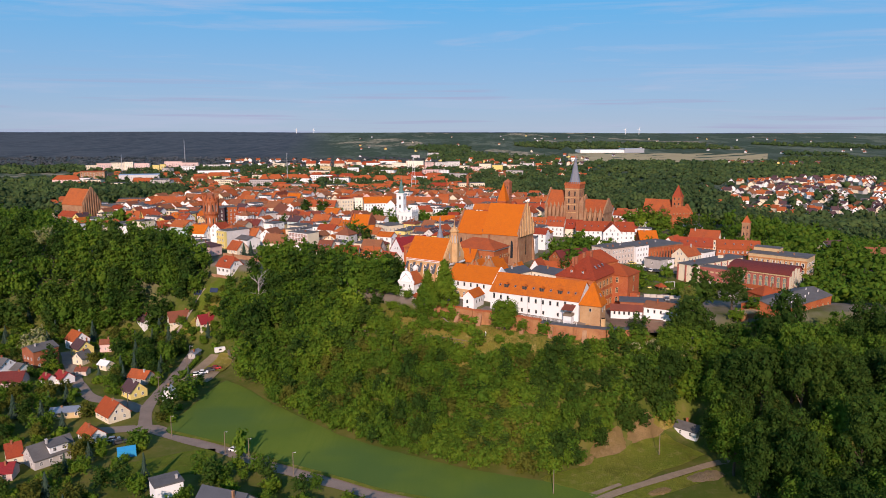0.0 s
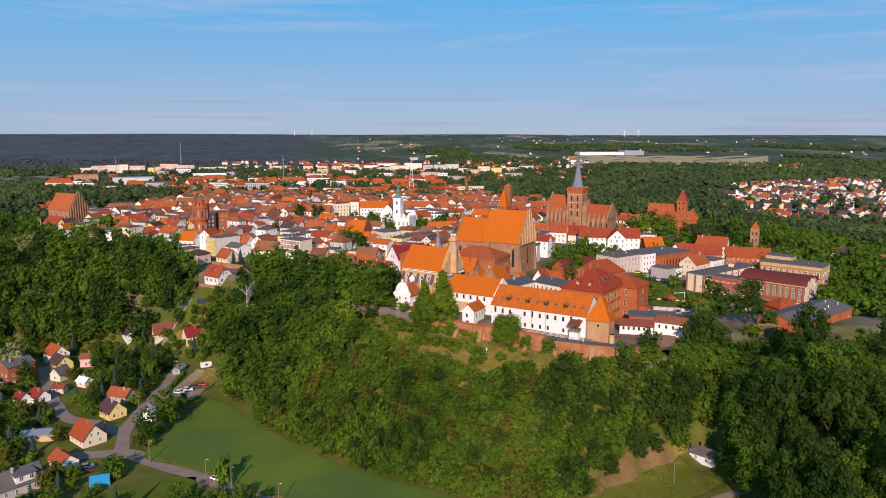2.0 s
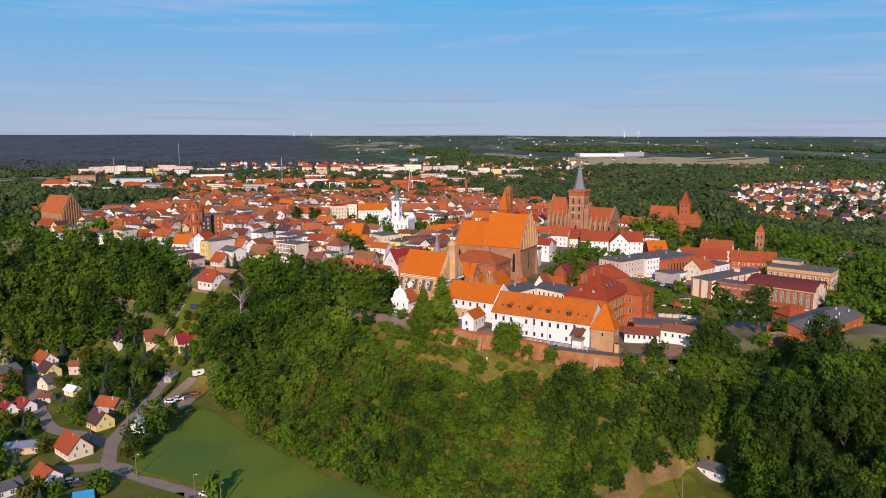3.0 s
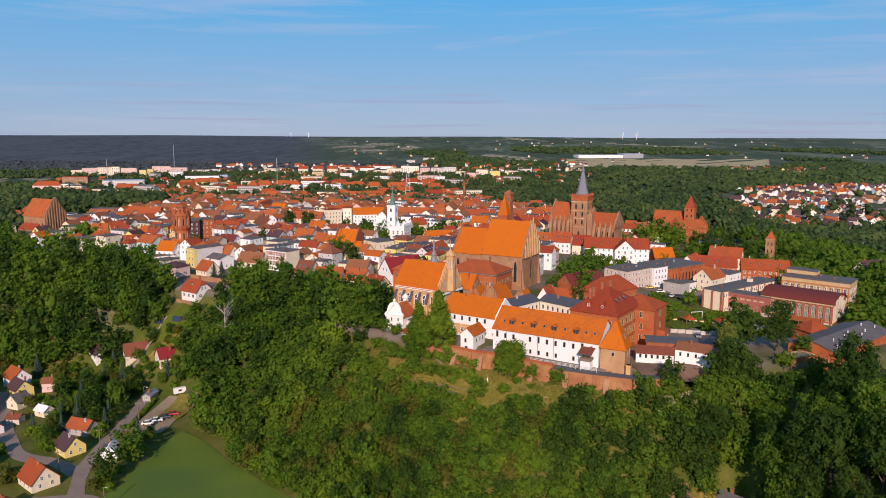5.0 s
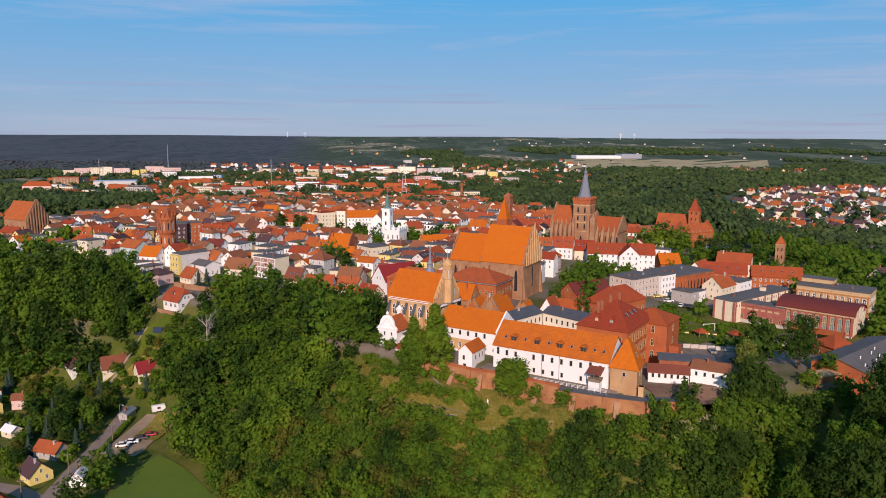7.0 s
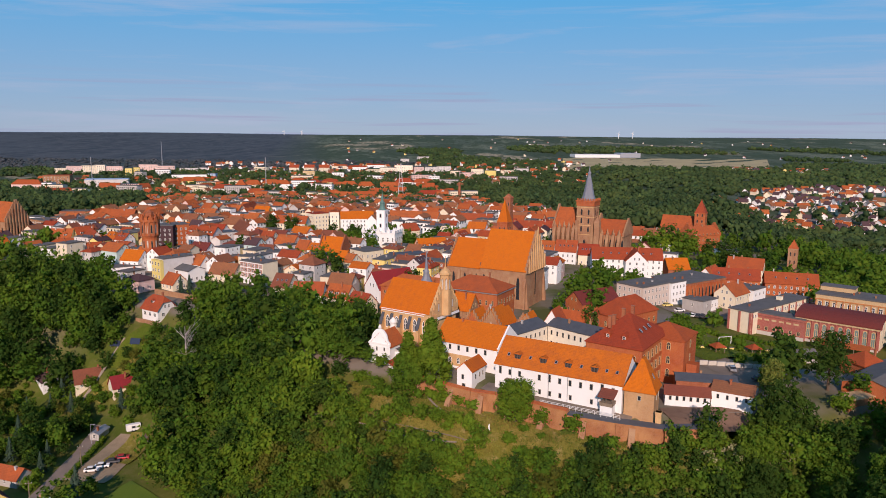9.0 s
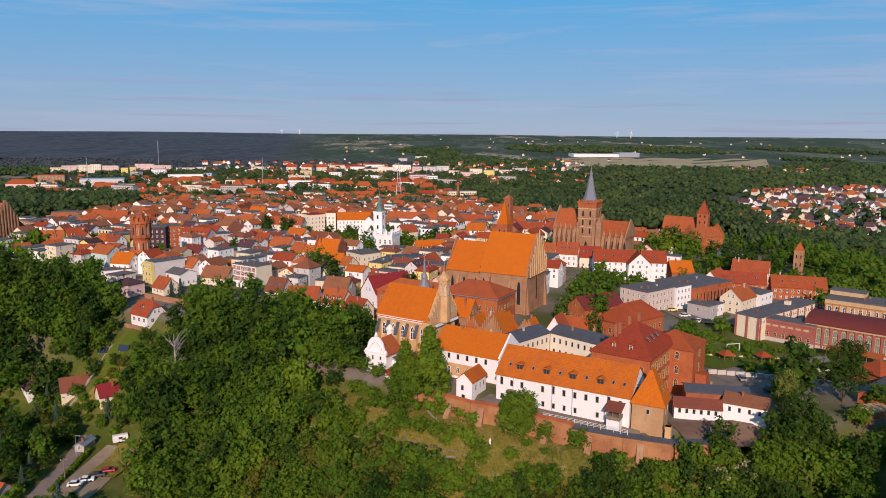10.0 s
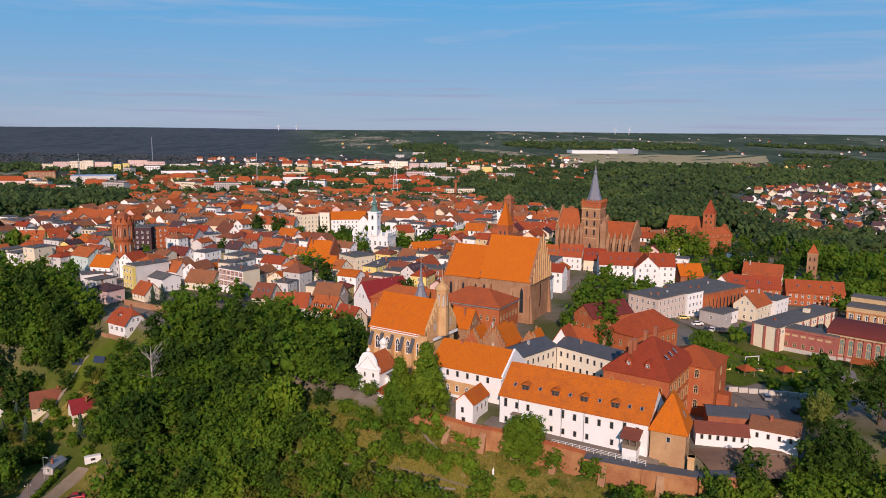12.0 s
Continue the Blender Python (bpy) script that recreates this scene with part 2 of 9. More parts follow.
LEAF_BRIGHT = foliage("leaves_yellow_green", (0.172, 0.246, 0.02), (0.104, 0.176, 0.017), 0.4)
LEAF_DARK = foliage("leaves_dark_green", (0.07, 0.12, 0.017), (0.043, 0.084, 0.015), 0.4)
# far crowns: a paler, bluer green, with distance haze mixed into it
LEAF_FAR_HAZED = foliage("far_wood_hazed_green", (0.1, 0.142, 0.042), (0.05, 0.082, 0.033), 0.3, 0.016)
# plateau leaves: blue-grey distance haze is painted into this tone
LEAF_PLATEAU_HAZED = foliage("plateau_forest_hazed", (0.088, 0.096, 0.104), (0.06, 0.07, 0.078), 0.1, 0.006)
LEAF_BLOOM = foliage("leaves_with_cream_blossom", (0.55, 0.48, 0.27), (0.1, 0.14, 0.02), 0.35, 0.8)
LEAF_BIRCH = foliage("leaves_pale_birch", (0.22, 0.235, 0.05), (0.14, 0.17, 0.03))
LEAF_OLIVE = foliage("leaves_olive", (0.15, 0.15, 0.022), (0.1, 0.11, 0.018))
STRAW = foliage("tall_straw_grass", (0.3, 0.25, 0.06), (0.17, 0.18, 0.03), 0.3, 0.3)
NEEDLE = foliage("blue_green_needles", (0.06, 0.09, 0.06), (0.045, 0.075, 0.05), 0.15)


def grass(name, a, b, dry):
    k = Mat(name, 0.95, 0.08)
    c = k.mix(k.ramp(k.noise(0.06, 4), 0.38, 0.62), a, b)
    c = k.mix(k.ramp(k.noise(0.35, 5, 0.65), 0.52, 0.72, 0, 0.75), c, dry)
    c = k.mix(k.ramp(k.noise(2.5, 3), 0.45, 0.75, 0, 0.5), c, tuple(v * 0.6 for v in a))
    c = k.mix(k.ramp(k.noise(0.16, 4, 0.6), 0.5, 0.66, 0, 0.6), c, tuple(v * 0.55 for v in b))
    k.bump(k.noise(3, 5, 0.7), 1.0, 0.5)
    return k.done(c)


MEADOW = grass("meadow_grass", (0.2, 0.19, 0.028), (0.3, 0.235, 0.05), (0.46, 0.33, 0.14))
VERGE = grass("verge_grass", (0.15, 0.185, 0.02), (0.2, 0.205, 0.028), (0.32, 0.26, 0.08))
SCAR = grass("scarred_slope", (0.23, 0.16, 0.055), (0.33, 0.215, 0.1), (0.4, 0.27, 0.15))
YARD = grass("sandy_yard_ground", (0.3, 0.215, 0.13), (0.27, 0.2, 0.11), (0.17, 0.165, 0.04))
LAWN = grass("lawn_grass", (0.1, 0.145, 0.014), (0.13, 0.165, 0.018), (0.18, 0.16, 0.035))


def field_mat():
    k = Mat("young_crop", 0.9, 0.1)
    c = k.mix(k.ramp(k.noise(0.035, 3), 0.35, 0.65), (0.088, 0.14, 0.018), (0.12, 0.17, 0.022))
    lines = k.noise(1.0, 2, 0.5, None, (0.9, 0.06, 1))
    c = k.mix(k.ramp(lines, 0.48, 0.7, 0, 0.3), c, (0.075, 0.135, 0.014))
    c = k.mix(k.ramp(k.noise(1.5, 4, 0.7), 0.5, 0.8, 0, 0.5), c, (0.15, 0.21, 0.028))
    c = k.mix(k.ramp(k.noise(0.018, 3, 0.5, None, (1, 1.8, 1)), 0.46, 0.64, 0, 0.75), c, (0.07, 0.128, 0.03))
    c = k.mix(k.ramp(k.noise(0.012, 2), 0.5, 0.66, 0, 0.55), c, (0.145, 0.2, 0.024))
    k.bump(k.noise(5, 4, 0.7), 0.6, 0.1)
    return k.done(c)


CROP = field_mat()


def ground_mat():
    """Land: garden soil and grass close by, paved grey in the town, a patchwork of fields and woods far out with haze
    in their colours.
    """
    k = Mat("land", 0.95, 0.08)
    sep = k.t.nodes.new("ShaderNodeSeparateXYZ")
    k.t.links.new(k.geo.outputs["Position"], sep.inputs["Vector"])
    near = k.mix(k.ramp(k.noise(0.05, 4), 0.4, 0.62), (0.075, 0.1, 0.015), (0.14, 0.135, 0.03))
    near = k.mix(k.ramp(k.noise(0.4, 5, 0.65), 0.5, 0.7, 0, 0.4), near, (0.17, 0.13, 0.06))
    town = k.mix(k.ramp(k.noise(0.03, 4), 0.45, 0.6), (0.2, 0.165, 0.13), (0.09, 0.1, 0.03))
    yn = k.math("ADD", sep.outputs["Y"], k.math("MULTIPLY", k.noise(0.02, 2), 60))
    c = k.mix(k.math("MAXIMUM", k.ramp(yn, 400, 440), k.ramp(sep.outputs["Z"], 26.0, 27.6)), near, town)
    vor = k.t.nodes.new("ShaderNodeTexVoronoi")
    vor.inputs["Scale"].default_value = 0.0042
    mp = k.t.nodes.new("ShaderNodeMapping")
    mp.inputs["Scale"].default_value = (1, 0.55, 1)
    k.t.links.new(k.geo.outputs["Position"], mp.inputs["Vector"])
    k.t.links.new(mp.outputs["Vector"], vor.inputs["Vector"])
    sepc = k.t.nodes.new("ShaderNodeSeparateXYZ")
    k.t.links.new(vor.outputs["Color"], sepc.inputs["Vector"])
    # far field tones carry some haze blue in their base colour
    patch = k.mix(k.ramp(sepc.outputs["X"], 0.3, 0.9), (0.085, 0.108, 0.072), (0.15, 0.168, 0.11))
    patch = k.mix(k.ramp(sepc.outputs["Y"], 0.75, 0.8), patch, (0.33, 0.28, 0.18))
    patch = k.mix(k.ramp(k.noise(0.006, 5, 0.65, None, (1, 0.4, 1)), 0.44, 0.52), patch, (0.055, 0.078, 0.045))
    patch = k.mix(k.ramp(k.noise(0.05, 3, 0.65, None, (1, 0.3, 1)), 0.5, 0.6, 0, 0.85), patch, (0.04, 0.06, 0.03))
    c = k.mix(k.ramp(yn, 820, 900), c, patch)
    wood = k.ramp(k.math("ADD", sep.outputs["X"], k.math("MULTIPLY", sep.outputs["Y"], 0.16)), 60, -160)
    # western forest: blue-grey distance haze painted into the colour, greener where nearer
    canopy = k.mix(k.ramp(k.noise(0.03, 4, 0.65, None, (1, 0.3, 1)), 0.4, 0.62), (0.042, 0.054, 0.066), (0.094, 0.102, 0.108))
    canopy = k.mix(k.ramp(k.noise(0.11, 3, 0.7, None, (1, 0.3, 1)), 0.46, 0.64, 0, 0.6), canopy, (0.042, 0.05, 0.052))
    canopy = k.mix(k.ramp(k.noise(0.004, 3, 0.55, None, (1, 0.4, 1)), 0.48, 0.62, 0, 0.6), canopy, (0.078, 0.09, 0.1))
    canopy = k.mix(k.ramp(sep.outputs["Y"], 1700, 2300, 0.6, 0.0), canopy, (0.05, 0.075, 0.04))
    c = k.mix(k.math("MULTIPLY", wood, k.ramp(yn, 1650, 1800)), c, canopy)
    k.bump(k.noise(1.2, 5, 0.7), 0.6, 0.3)
    return k.done(c)


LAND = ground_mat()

# ---------------------------------------------------------------- terrain
EDGE_X = [-5000, -400, -200, -125, -90, -60, -30, -2, 12, 20, 36.5, 59, 68, 74, 95, 110, 140, 200, 400, 5000]
EDGE_Y = [440, 430, 400, 384, 362, 335, 306, 291, 279.5, 276.5, 265, 257, 257.5, 262, 262, 266, 272, 280, 300, 320]
FOOT_X = [-5000, -400, -200, -150, -125, -100, -85, -72, -60, -35, -15, 8, 30, 50, 75, 86, 94, 110, 150, 400, 5000]
FOOT_Y = [345, 350, 356, 352, 334, 315, 292, 275, 258, 236, 223, 211, 204, 214, 230, 236, 190, 110, 70, 40, 20]


def ease(t):
    t = np.clip(t, 0, 1)
    return t * t * (3 - 2 * t)


def height(x, y):
    """The lie of the land: valley floor, wooded scarp, the town's plateau, and country that rises to the horizon."""
    x, y = np.asarray(x, float), np.asarray(y, float)
    ye, yf = np.interp(x, EDGE_X, EDGE_Y), np.interp(x, FOOT_X, FOOT_Y)
    s = ease((y - yf) / np.maximum(ye - yf, 12))
    h = -3.6 + 27.6 * s + 5.0 * ease((y - ye) / 3.0)
    h = h - 24.0 * ease((y - 640) / 520) - 17 * ease((x - 232) / 90) * ease((y - 300) / 120) * ease((900 - y) / 200)
    h = h - 5.6 * ease((x - 84) / 45) * ease((y - 288) / 40) * ease((1000 - y) / 300)
    h = h + 20 * ease((x - 250) / 120) * ease((y - 800) / 300) * ease((2600 - y) / 1200)
    h = h + 68 * np.clip((y - 1400) / 3450, 0, 2) ** 1.5
    h = h + 0.5 * np.sin(x * 0.05 + 1.3) * np.cos(y * 0.043) * s
    h = h + 2.2 * np.sin(x * 0.0031 + 0.6) * ease((y - 2500) / 2000)
    return h


def hz(x, y):
    return float(height(x, y))


def mesh_object(name, verts, faces, mats, slots=None, smooth=False):
    me = bpy.data.meshes.new(name)
    me.from_pydata([tuple(v) for v in verts], [], faces)
    for m in (mats if isinstance(mats, (list, tuple)) else [mats]):
        me.materials.append(m)
    if slots is not None:
        me.polygons.foreach_set("material_index", slots)
    if smooth:
        me.polygons.foreach_set("use_smooth", [True] * len(me.polygons))
    me.update()
    return new(name, me)


def grid_object(name, X, Y, Z, mat):
    n, m = X.shape
    verts = np.stack([X, Y, Z], -1).reshape(-1, 3)
    i = (np.arange(n - 1)[:, None] * m + np.arange(m - 1)[None, :]).ravel()
    faces = np.stack([i, i + 1, i + m + 1, i + m], -1)
    return mesh_object(name, verts.tolist(), faces.tolist(), mat, None, True)


def spread(a, b, step, lo, hi, n):
    core = np.arange(a, b + step, step)
    up = b + step + (hi - b - step) * np.linspace(0.004, 1, n) ** 2.2
    down = a - (a - lo) * np.linspace(0.004, 1, n) ** 2.2
    return np.concatenate([down[::-1], core, up])


gx, gy_ = np.meshgrid(spread(-330, 330, 4, -4950, 4950, 34), spread(90, 560, 4, -2500, 4850, 48))
ground = tagged(grid_object("ground", gx, gy_, height(gx, gy_), LAND), "rolling land with gardens, slopes and distant haze-tinted fields", "ground", kind="structure")


def strip(name, pts, width, mat, lift, label, category="road", cross=4):
    """A band of ground laid along a line, following the land."""
    P = [Vector(p) for p in pts]
    line = []
    for i in range(len(P) - 1):
        p0, p1, p2, p3 = P[max(i - 1, 0)], P[i], P[i + 1], P[min(i + 2, len(P) - 1)]
        n = max(2, int((p2 - p1).length / 2.0))
        for j in range(n):
            t = j / n
            line.append(0.5 * (2 * p1 + (p2 - p0) * t + (2 * p0 - 5 * p1 + 4 * p2 - p3) * t * t + (3 * p1 - p0 - 3 * p2 + p3) * t ** 3))
    line.append(P[-1])
    X, Y = [], []
    for i, p in enumerate(line):
        d = (line[min(i + 1, len(line) - 1)] - line[max(i - 1, 0)]).normalized()
        side = Vector((-d.y, d.x))
        w = width * (1 + 0.06 * math.sin(i * 0.7))
        X.append([p.x + side.x * w * (k / cross - 0.5) for k in range(cross + 1)])
        Y.append([p.y + side.y * w * (k / cross - 0.5) for k in range(cross + 1)])
    X, Y = np.array(X), np.array(Y)
    # a crown line of its own height, so that the band never dips under the land
    Z = height(X, Y)
    Z = np.maximum(Z, Z.mean(1, keepdims=True)) + lift
    return tagged(grid_object(name, X, Y, Z, mat), label, category, kind="structure")


def patch(name, x, y, rx, ry, turn, mat, lift, label, category="earth", seed=1):
    """A ragged patch of ground lying on the land: rings round its middle with an uneven edge."""
    c, d = math.cos(radians(turn)), math.sin(radians(turn))
    X, Y = [], []
    for j in range(49):
        a = 2 * math.pi * j / 48
        wob = 1 + 0.3 * noise.noise(Vector((math.cos(a) * 1.7 + seed, math.sin(a) * 1.7, seed))) + 0.16 * noise.noise(Vector((math.cos(a) * 5 + seed, math.sin(a) * 5, 2.0)))
        px = [rx * wob * f * math.cos(a) for f in (0.02, 0.35, 0.7, 1.0)]
        py = [ry * wob * f * math.sin(a) for f in (0.02, 0.35, 0.7, 1.0)]
        X.append([x + u * c - v * d for u, v in zip(px, py)])
        Y.append([y + u * d + v * c for u, v in zip(px, py)])
    X, Y = np.array(X), np.array(Y)
    return tagged(grid_object(name, X, Y, height(X, Y) + lift * np.array([1, 1, 1, 0.4])[None, :], mat), label, category, kind="structure")


FIELD_LOW = ([-96, -93.7, -71, -55.5, -30, -15, 20, 60], [240, 237, 228.5, 218.5, 205, 197, 182, 168])
FIELD_UP = ([-96, -92, -90, -77, -65, -35, -15, 8, 30, 46, 60], [246, 285, 291, 280, 265, 236, 223, 211, 203.5, 194, 186])
fx = np.linspace(-96, 60, 100)[:, None] * np.ones((1, 26))
fs = np.ones((100, 1)) * np.linspace(0, 1, 26)[None, :]
fy = np.interp(fx, *FIELD_LOW) * (1 - fs) + np.interp(fx, *FIELD_UP) * fs
field = tagged(grid_object("crop_field", fx, fy, height(fx, fy) + 0.25 + 0.08 * np.sin(fx * 2.1) * np.sin(fy * 1.7), CROP), "smooth green crop field at the foot of the wooded slope", "field", kind="structure")
ROADS = {
    "valley": [(-125, 238), (-104, 242), (-93.7, 237), (-71, 225), (-55.5, 215), (-30, 201.5), (-15, 194), (20, 183), (34, 186)],
    "lane": [(-104, 242), (-111, 263), (-113, 290), (-114, 310), (-117, 332)],
    "village": [(-111, 258), (-122, 266), (-136, 271), (-150, 288), (-163, 308), (-176, 330)],
}
for key, wide in (("valley", 6), ("lane", 4.5), ("village", 5)):
    strip("road", ROADS[key], wide, ASPHALT, 0.12 + 0.03 * len(key) / 6, "narrow worn asphalt lane between gardens and field")
strip("parking_ground", [(-104, 290), (-102, 304), (-99, 320)], 14, GRAVEL, 0.25, "sandy parking ground beside the crop field", "parking")
strip("parking_grass", [(-99.5, 302), (-98, 311), (-97, 320)], 9, MEADOW, 0.5, "worn grass in the parking ground", "grass")
strip("gravel_lane", [(30, 184), (40, 189.5), (52.7, 198), (81.6, 213.5), (90, 217)], 2.8, GRAVEL, 0.3, "gravel lane below the wooded slope", "lane")
strip("verge_grass", [(34, 198), (50, 208), (66, 219), (80, 228)], 17, VERGE, 0.14, "sunny grass verge below the slope", "grass")
strip("road_verge", [(-94, 238.8), (-71, 227.6), (-55.5, 217.8), (-30, 204.3), (-15, 196.4), (20, 184.6)], 1.7, VERGE, 0.42, "strip of long yellow grass between the lane and the crop", "grass")
strip("road_verge", [(44, 186.5), (56, 195), (70, 202.6), (84, 210)], 6, VERGE, 0.12, "mown grass beside the gravel lane", "grass")
strip("dirt_path", [(42, 195), (59.6, 206.5), (82, 222)], 1.6, GRAVEL, 0.2, "pale dirt track at the foot of the slope", "path")
patch("sandy_yard", 80, 207, 6.5, 3.0, 20, YARD, 0.3, "bare sandy yard beside the lane", "yard", 11)
patch("vegetable_bed", 63, 197.5, 4.5, 1.6, 28, SCAR, 0.34, "tilled vegetable bed beside the lane", "bed", 4)
strip("meadow_path", [(-32, 287), (-12, 279), (4, 270), (14, 263)], 1.6, GRAVEL, 0.15, "narrow terrace path across the grassy slope", "path")


# ---------------------------------------------------------------- building kit
TAKEN = []                                           # circles (x, y, r) that houses keep clear of trees and of each other


def part(name, verts, faces, mats, parent, label="", slots=None):
    ob = mesh_object(name, verts, faces, mats, slots)
    ob.parent = parent
    return tagged(ob, label)


def thing(name, x, y, z, rz, label, category, group="", kind="", clear=0.0):
    ob = new(name)
    ob.empty_display_size = 0.5
    ob.matrix_basis = pose(x, y, z, 0, 0, rz)
    if clear:
        TAKEN.append((x, y, clear))
    return tagged(ob, label, category, group, kind)


class Shape:
    """Collects boxes, prisms and turned forms into one mesh."""

    def __init__(self):
        self.v, self.f, self.s = [], [], []

    def add(self, verts, faces, slot=0):
        k = len(self.v)
        self.v += [tuple(v) for v in verts]
        self.f += [[i + k for i in f] for f in faces]
        self.s += [slot] * len(faces)
        return self

    def box(self, x0, x1, y0, y1, z0, z1, slot=0, taper=0.0):
        t = taper
        return self.add([(x0, y0, z0), (x1, y0, z0), (x1, y1, z0), (x0, y1, z0), (x0 + t, y0 + t, z1), (x1 - t, y0 + t, z1), (x1 - t, y1 - t, z1), (x0 + t, y1 - t, z1)],
                        [(3, 2, 1, 0), (4, 5, 6, 7), (0, 1, 5, 4), (1, 2, 6, 5), (2, 3, 7, 6), (3, 0, 4, 7)], slot)

    def prism(self, profile, x0, x1, axis="x", slot=0):
        """A closed profile of (across, up), drawn out along x (or along y)."""
        n = len(profile)
        def at(x, p):
            return (x, p[0], p[1]) if axis == "x" else (p[0], x, p[1])
        verts = [at(x0, p) for p in profile] + [at(x1, p) for p in profile]
        faces = [(i, (i + 1) % n, (i + 1) % n + n, i + n) for i in range(n)] + [tuple(range(n))[::-1], tuple(range(n, 2 * n))]
        return self.add(verts, faces, slot)

    def turned(self, rings, sides=12, x=0.0, y=0.0, slot=0, phase=0.0):
        """Rings of (radius, height), closed below and above."""
        verts, faces = [], []
        for r, z in rings:
            verts += [(x + r * math.cos(2 * math.pi * i / sides + phase), y + r * math.sin(2 * math.pi * i / sides + phase), z) for i in range(sides)]
        for k in range(len(rings) - 1):
            faces += [(k * sides + i, k * sides + (i + 1) % sides, (k + 1) * sides + (i + 1) % sides, (k + 1) * sides + i) for i in range(sides)]
        faces += [tuple(range(sides))[::-1], tuple(range((len(rings) - 1) * sides, len(rings) * sides))]
        return self.add(verts, faces, slot)

    def put(self, name, mats, parent, label=""):
        return part(name, self.v, self.f, mats, parent, label, self.s)


def window_mesh(name, frame_mat, glass, arch=0.0, bars=1):
    """A unit window (1 wide, 1 high, facing -y): a raised frame round a set-back pane, with bars; arch > 0 gives it a pointed head."""
    outer = [(-0.5, 0), (0.5, 0)]
    head = [(0.5, 1 - arch)]
    if arch:
        head += [(0.36, 1 - arch * 0.42), (0.0, 1.0), (-0.36, 1 - arch * 0.42)]
    head += [(-0.5, 1 - arch)]
    outer += head
    inner = [(x * 0.76, 0.06 + z * 0.88) for x, z in outer]
    n = len(outer)
    v = [(x, 0.0, z) for x, z in outer] + [(x, -0.07, z) for x, z in outer] + [(x, -0.07, z) for x, z in inner] + [(x, -0.02, z) for x, z in inner]
    f, s = [], []
    for k in range(3):
        for i in range(n):
            f.append((k * n + i, k * n + (i + 1) % n, (k + 1) * n + (i + 1) % n, (k + 1) * n + i))
            s.append(0)
    f.append(tuple(range(3 * n, 4 * n)))
    s.append(1)
    if bars:
        for x0, x1, z0, z1 in ((-0.05, 0.05, 0.06, 0.8), (-0.4, 0.4, 0.52, 0.57)):
            k = len(v)
            v += [(x0, -0.05, z0), (x1, -0.05, z0), (x1, -0.05, z1), (x0, -0.05, z1)]
            f.append((k, k + 1, k + 2, k + 3))
            s.append(0)
    me = bpy.data.meshes.new(name)
    me.from_pydata(v, [], f)
    me.materials.append(frame_mat)
    me.materials.append(glass)
    me.polygons.foreach_set("material_index", s)
    return me


WIN = {
    "plain": window_mesh("window_plain", TRIM, GLASS),
    "dark": window_mesh("window_dark", STONE, GLASS, 0, 0),
    "brick": window_mesh("window_in_brick", BRICK_YELLOW, GLASS, 0.22),
    "arch": window_mesh("window_arched", TRIM, GLASS, 0.25),
    "lancet": window_mesh("window_lancet", BRICK_OLD, GLASS, 0.3, 0),
    "blind": window_mesh("blind_niche", BRICK_OLD, STONE, 0.22, 0),
    "factory": window_mesh("window_factory", BRICK_YELLOW, GLASS_GREEN, 0.08, 1),
    "dormer": window_mesh("window_dormer", BARK, GLASS, 0, 1),
    "roof": window_mesh("window_in_roof", STEEL, GLASS, 0, 0),
}


def window(parent, x, y, z, w, h, ang=0, style="plain", name="window", tilt=0):
    ob = new(name, WIN[style])
    ob.parent = parent
    ob.matrix_basis = pose(x, y, z, tilt, 0, ang) @ Matrix.Diagonal((w, 1.0, h, 1))
    return ob


def facade(parent, rz, L, W, faces, rows, w=1.0, h=1.5, every=2.9, style="plain", edge=1.2, skip=0.0, rng=None):
    """Rows of windows (heights of sills) on the walls named in faces: f, b, l, r of a block L by W."""
    for side in faces:
        run, ang, px, py = {"f": (L, 0, 0, -W / 2), "b": (L, 180, 0, W / 2), "l": (W, -90, -L / 2, 0), "r": (W, 90, L / 2, 0)}[side]
        n = max(1, int((run - edge) / every))
        for row in rows:
            for i in range(n):
                if rng and rng.random() < skip:
                    continue
                s = (i + 0.5) / n * (run - edge * 0.8) - (run - edge * 0.8) / 2
                c, d = math.cos(radians(ang)), math.sin(radians(ang))
                window(parent, px + s * c, py + s * d, row, w, h, ang, style)


def seen_faces(rz, slack=0.12):
    """The walls of a block that look towards the valley, where the camera flies."""
    out = ""
    for key, a in (("f", -90), ("b", 90), ("l", 180), ("r", 0)):
        if -math.sin(radians(rz + a)) > slack:
            out += key
    return out


def gable_roof(L, W, he, hr, over=0.4, ends=0.35, th=0.22):
    k = (hr - he) / (W / 2)
    prof = [(-W / 2 - over, he - over * k), (0, hr), (W / 2 + over, he - over * k), (W / 2 + over, he - over * k + th), (0, hr + th * 1.25), (-W / 2 - over, he - over * k + th)]
    s = Shape()
    n = 6
    verts = [(x, p[0], p[1]) for x in (-L / 2 - ends, L / 2 + ends) for p in prof]
    faces = [(i, (i + 1) % n, (i + 1) % n + n, i + n)[::-1] for i in range(n)]
    faces += [(0, 1, 4, 5), (1, 2, 3, 4), (6, 11, 10, 7), (7, 10, 9, 8)]
    return s.add(verts, faces)


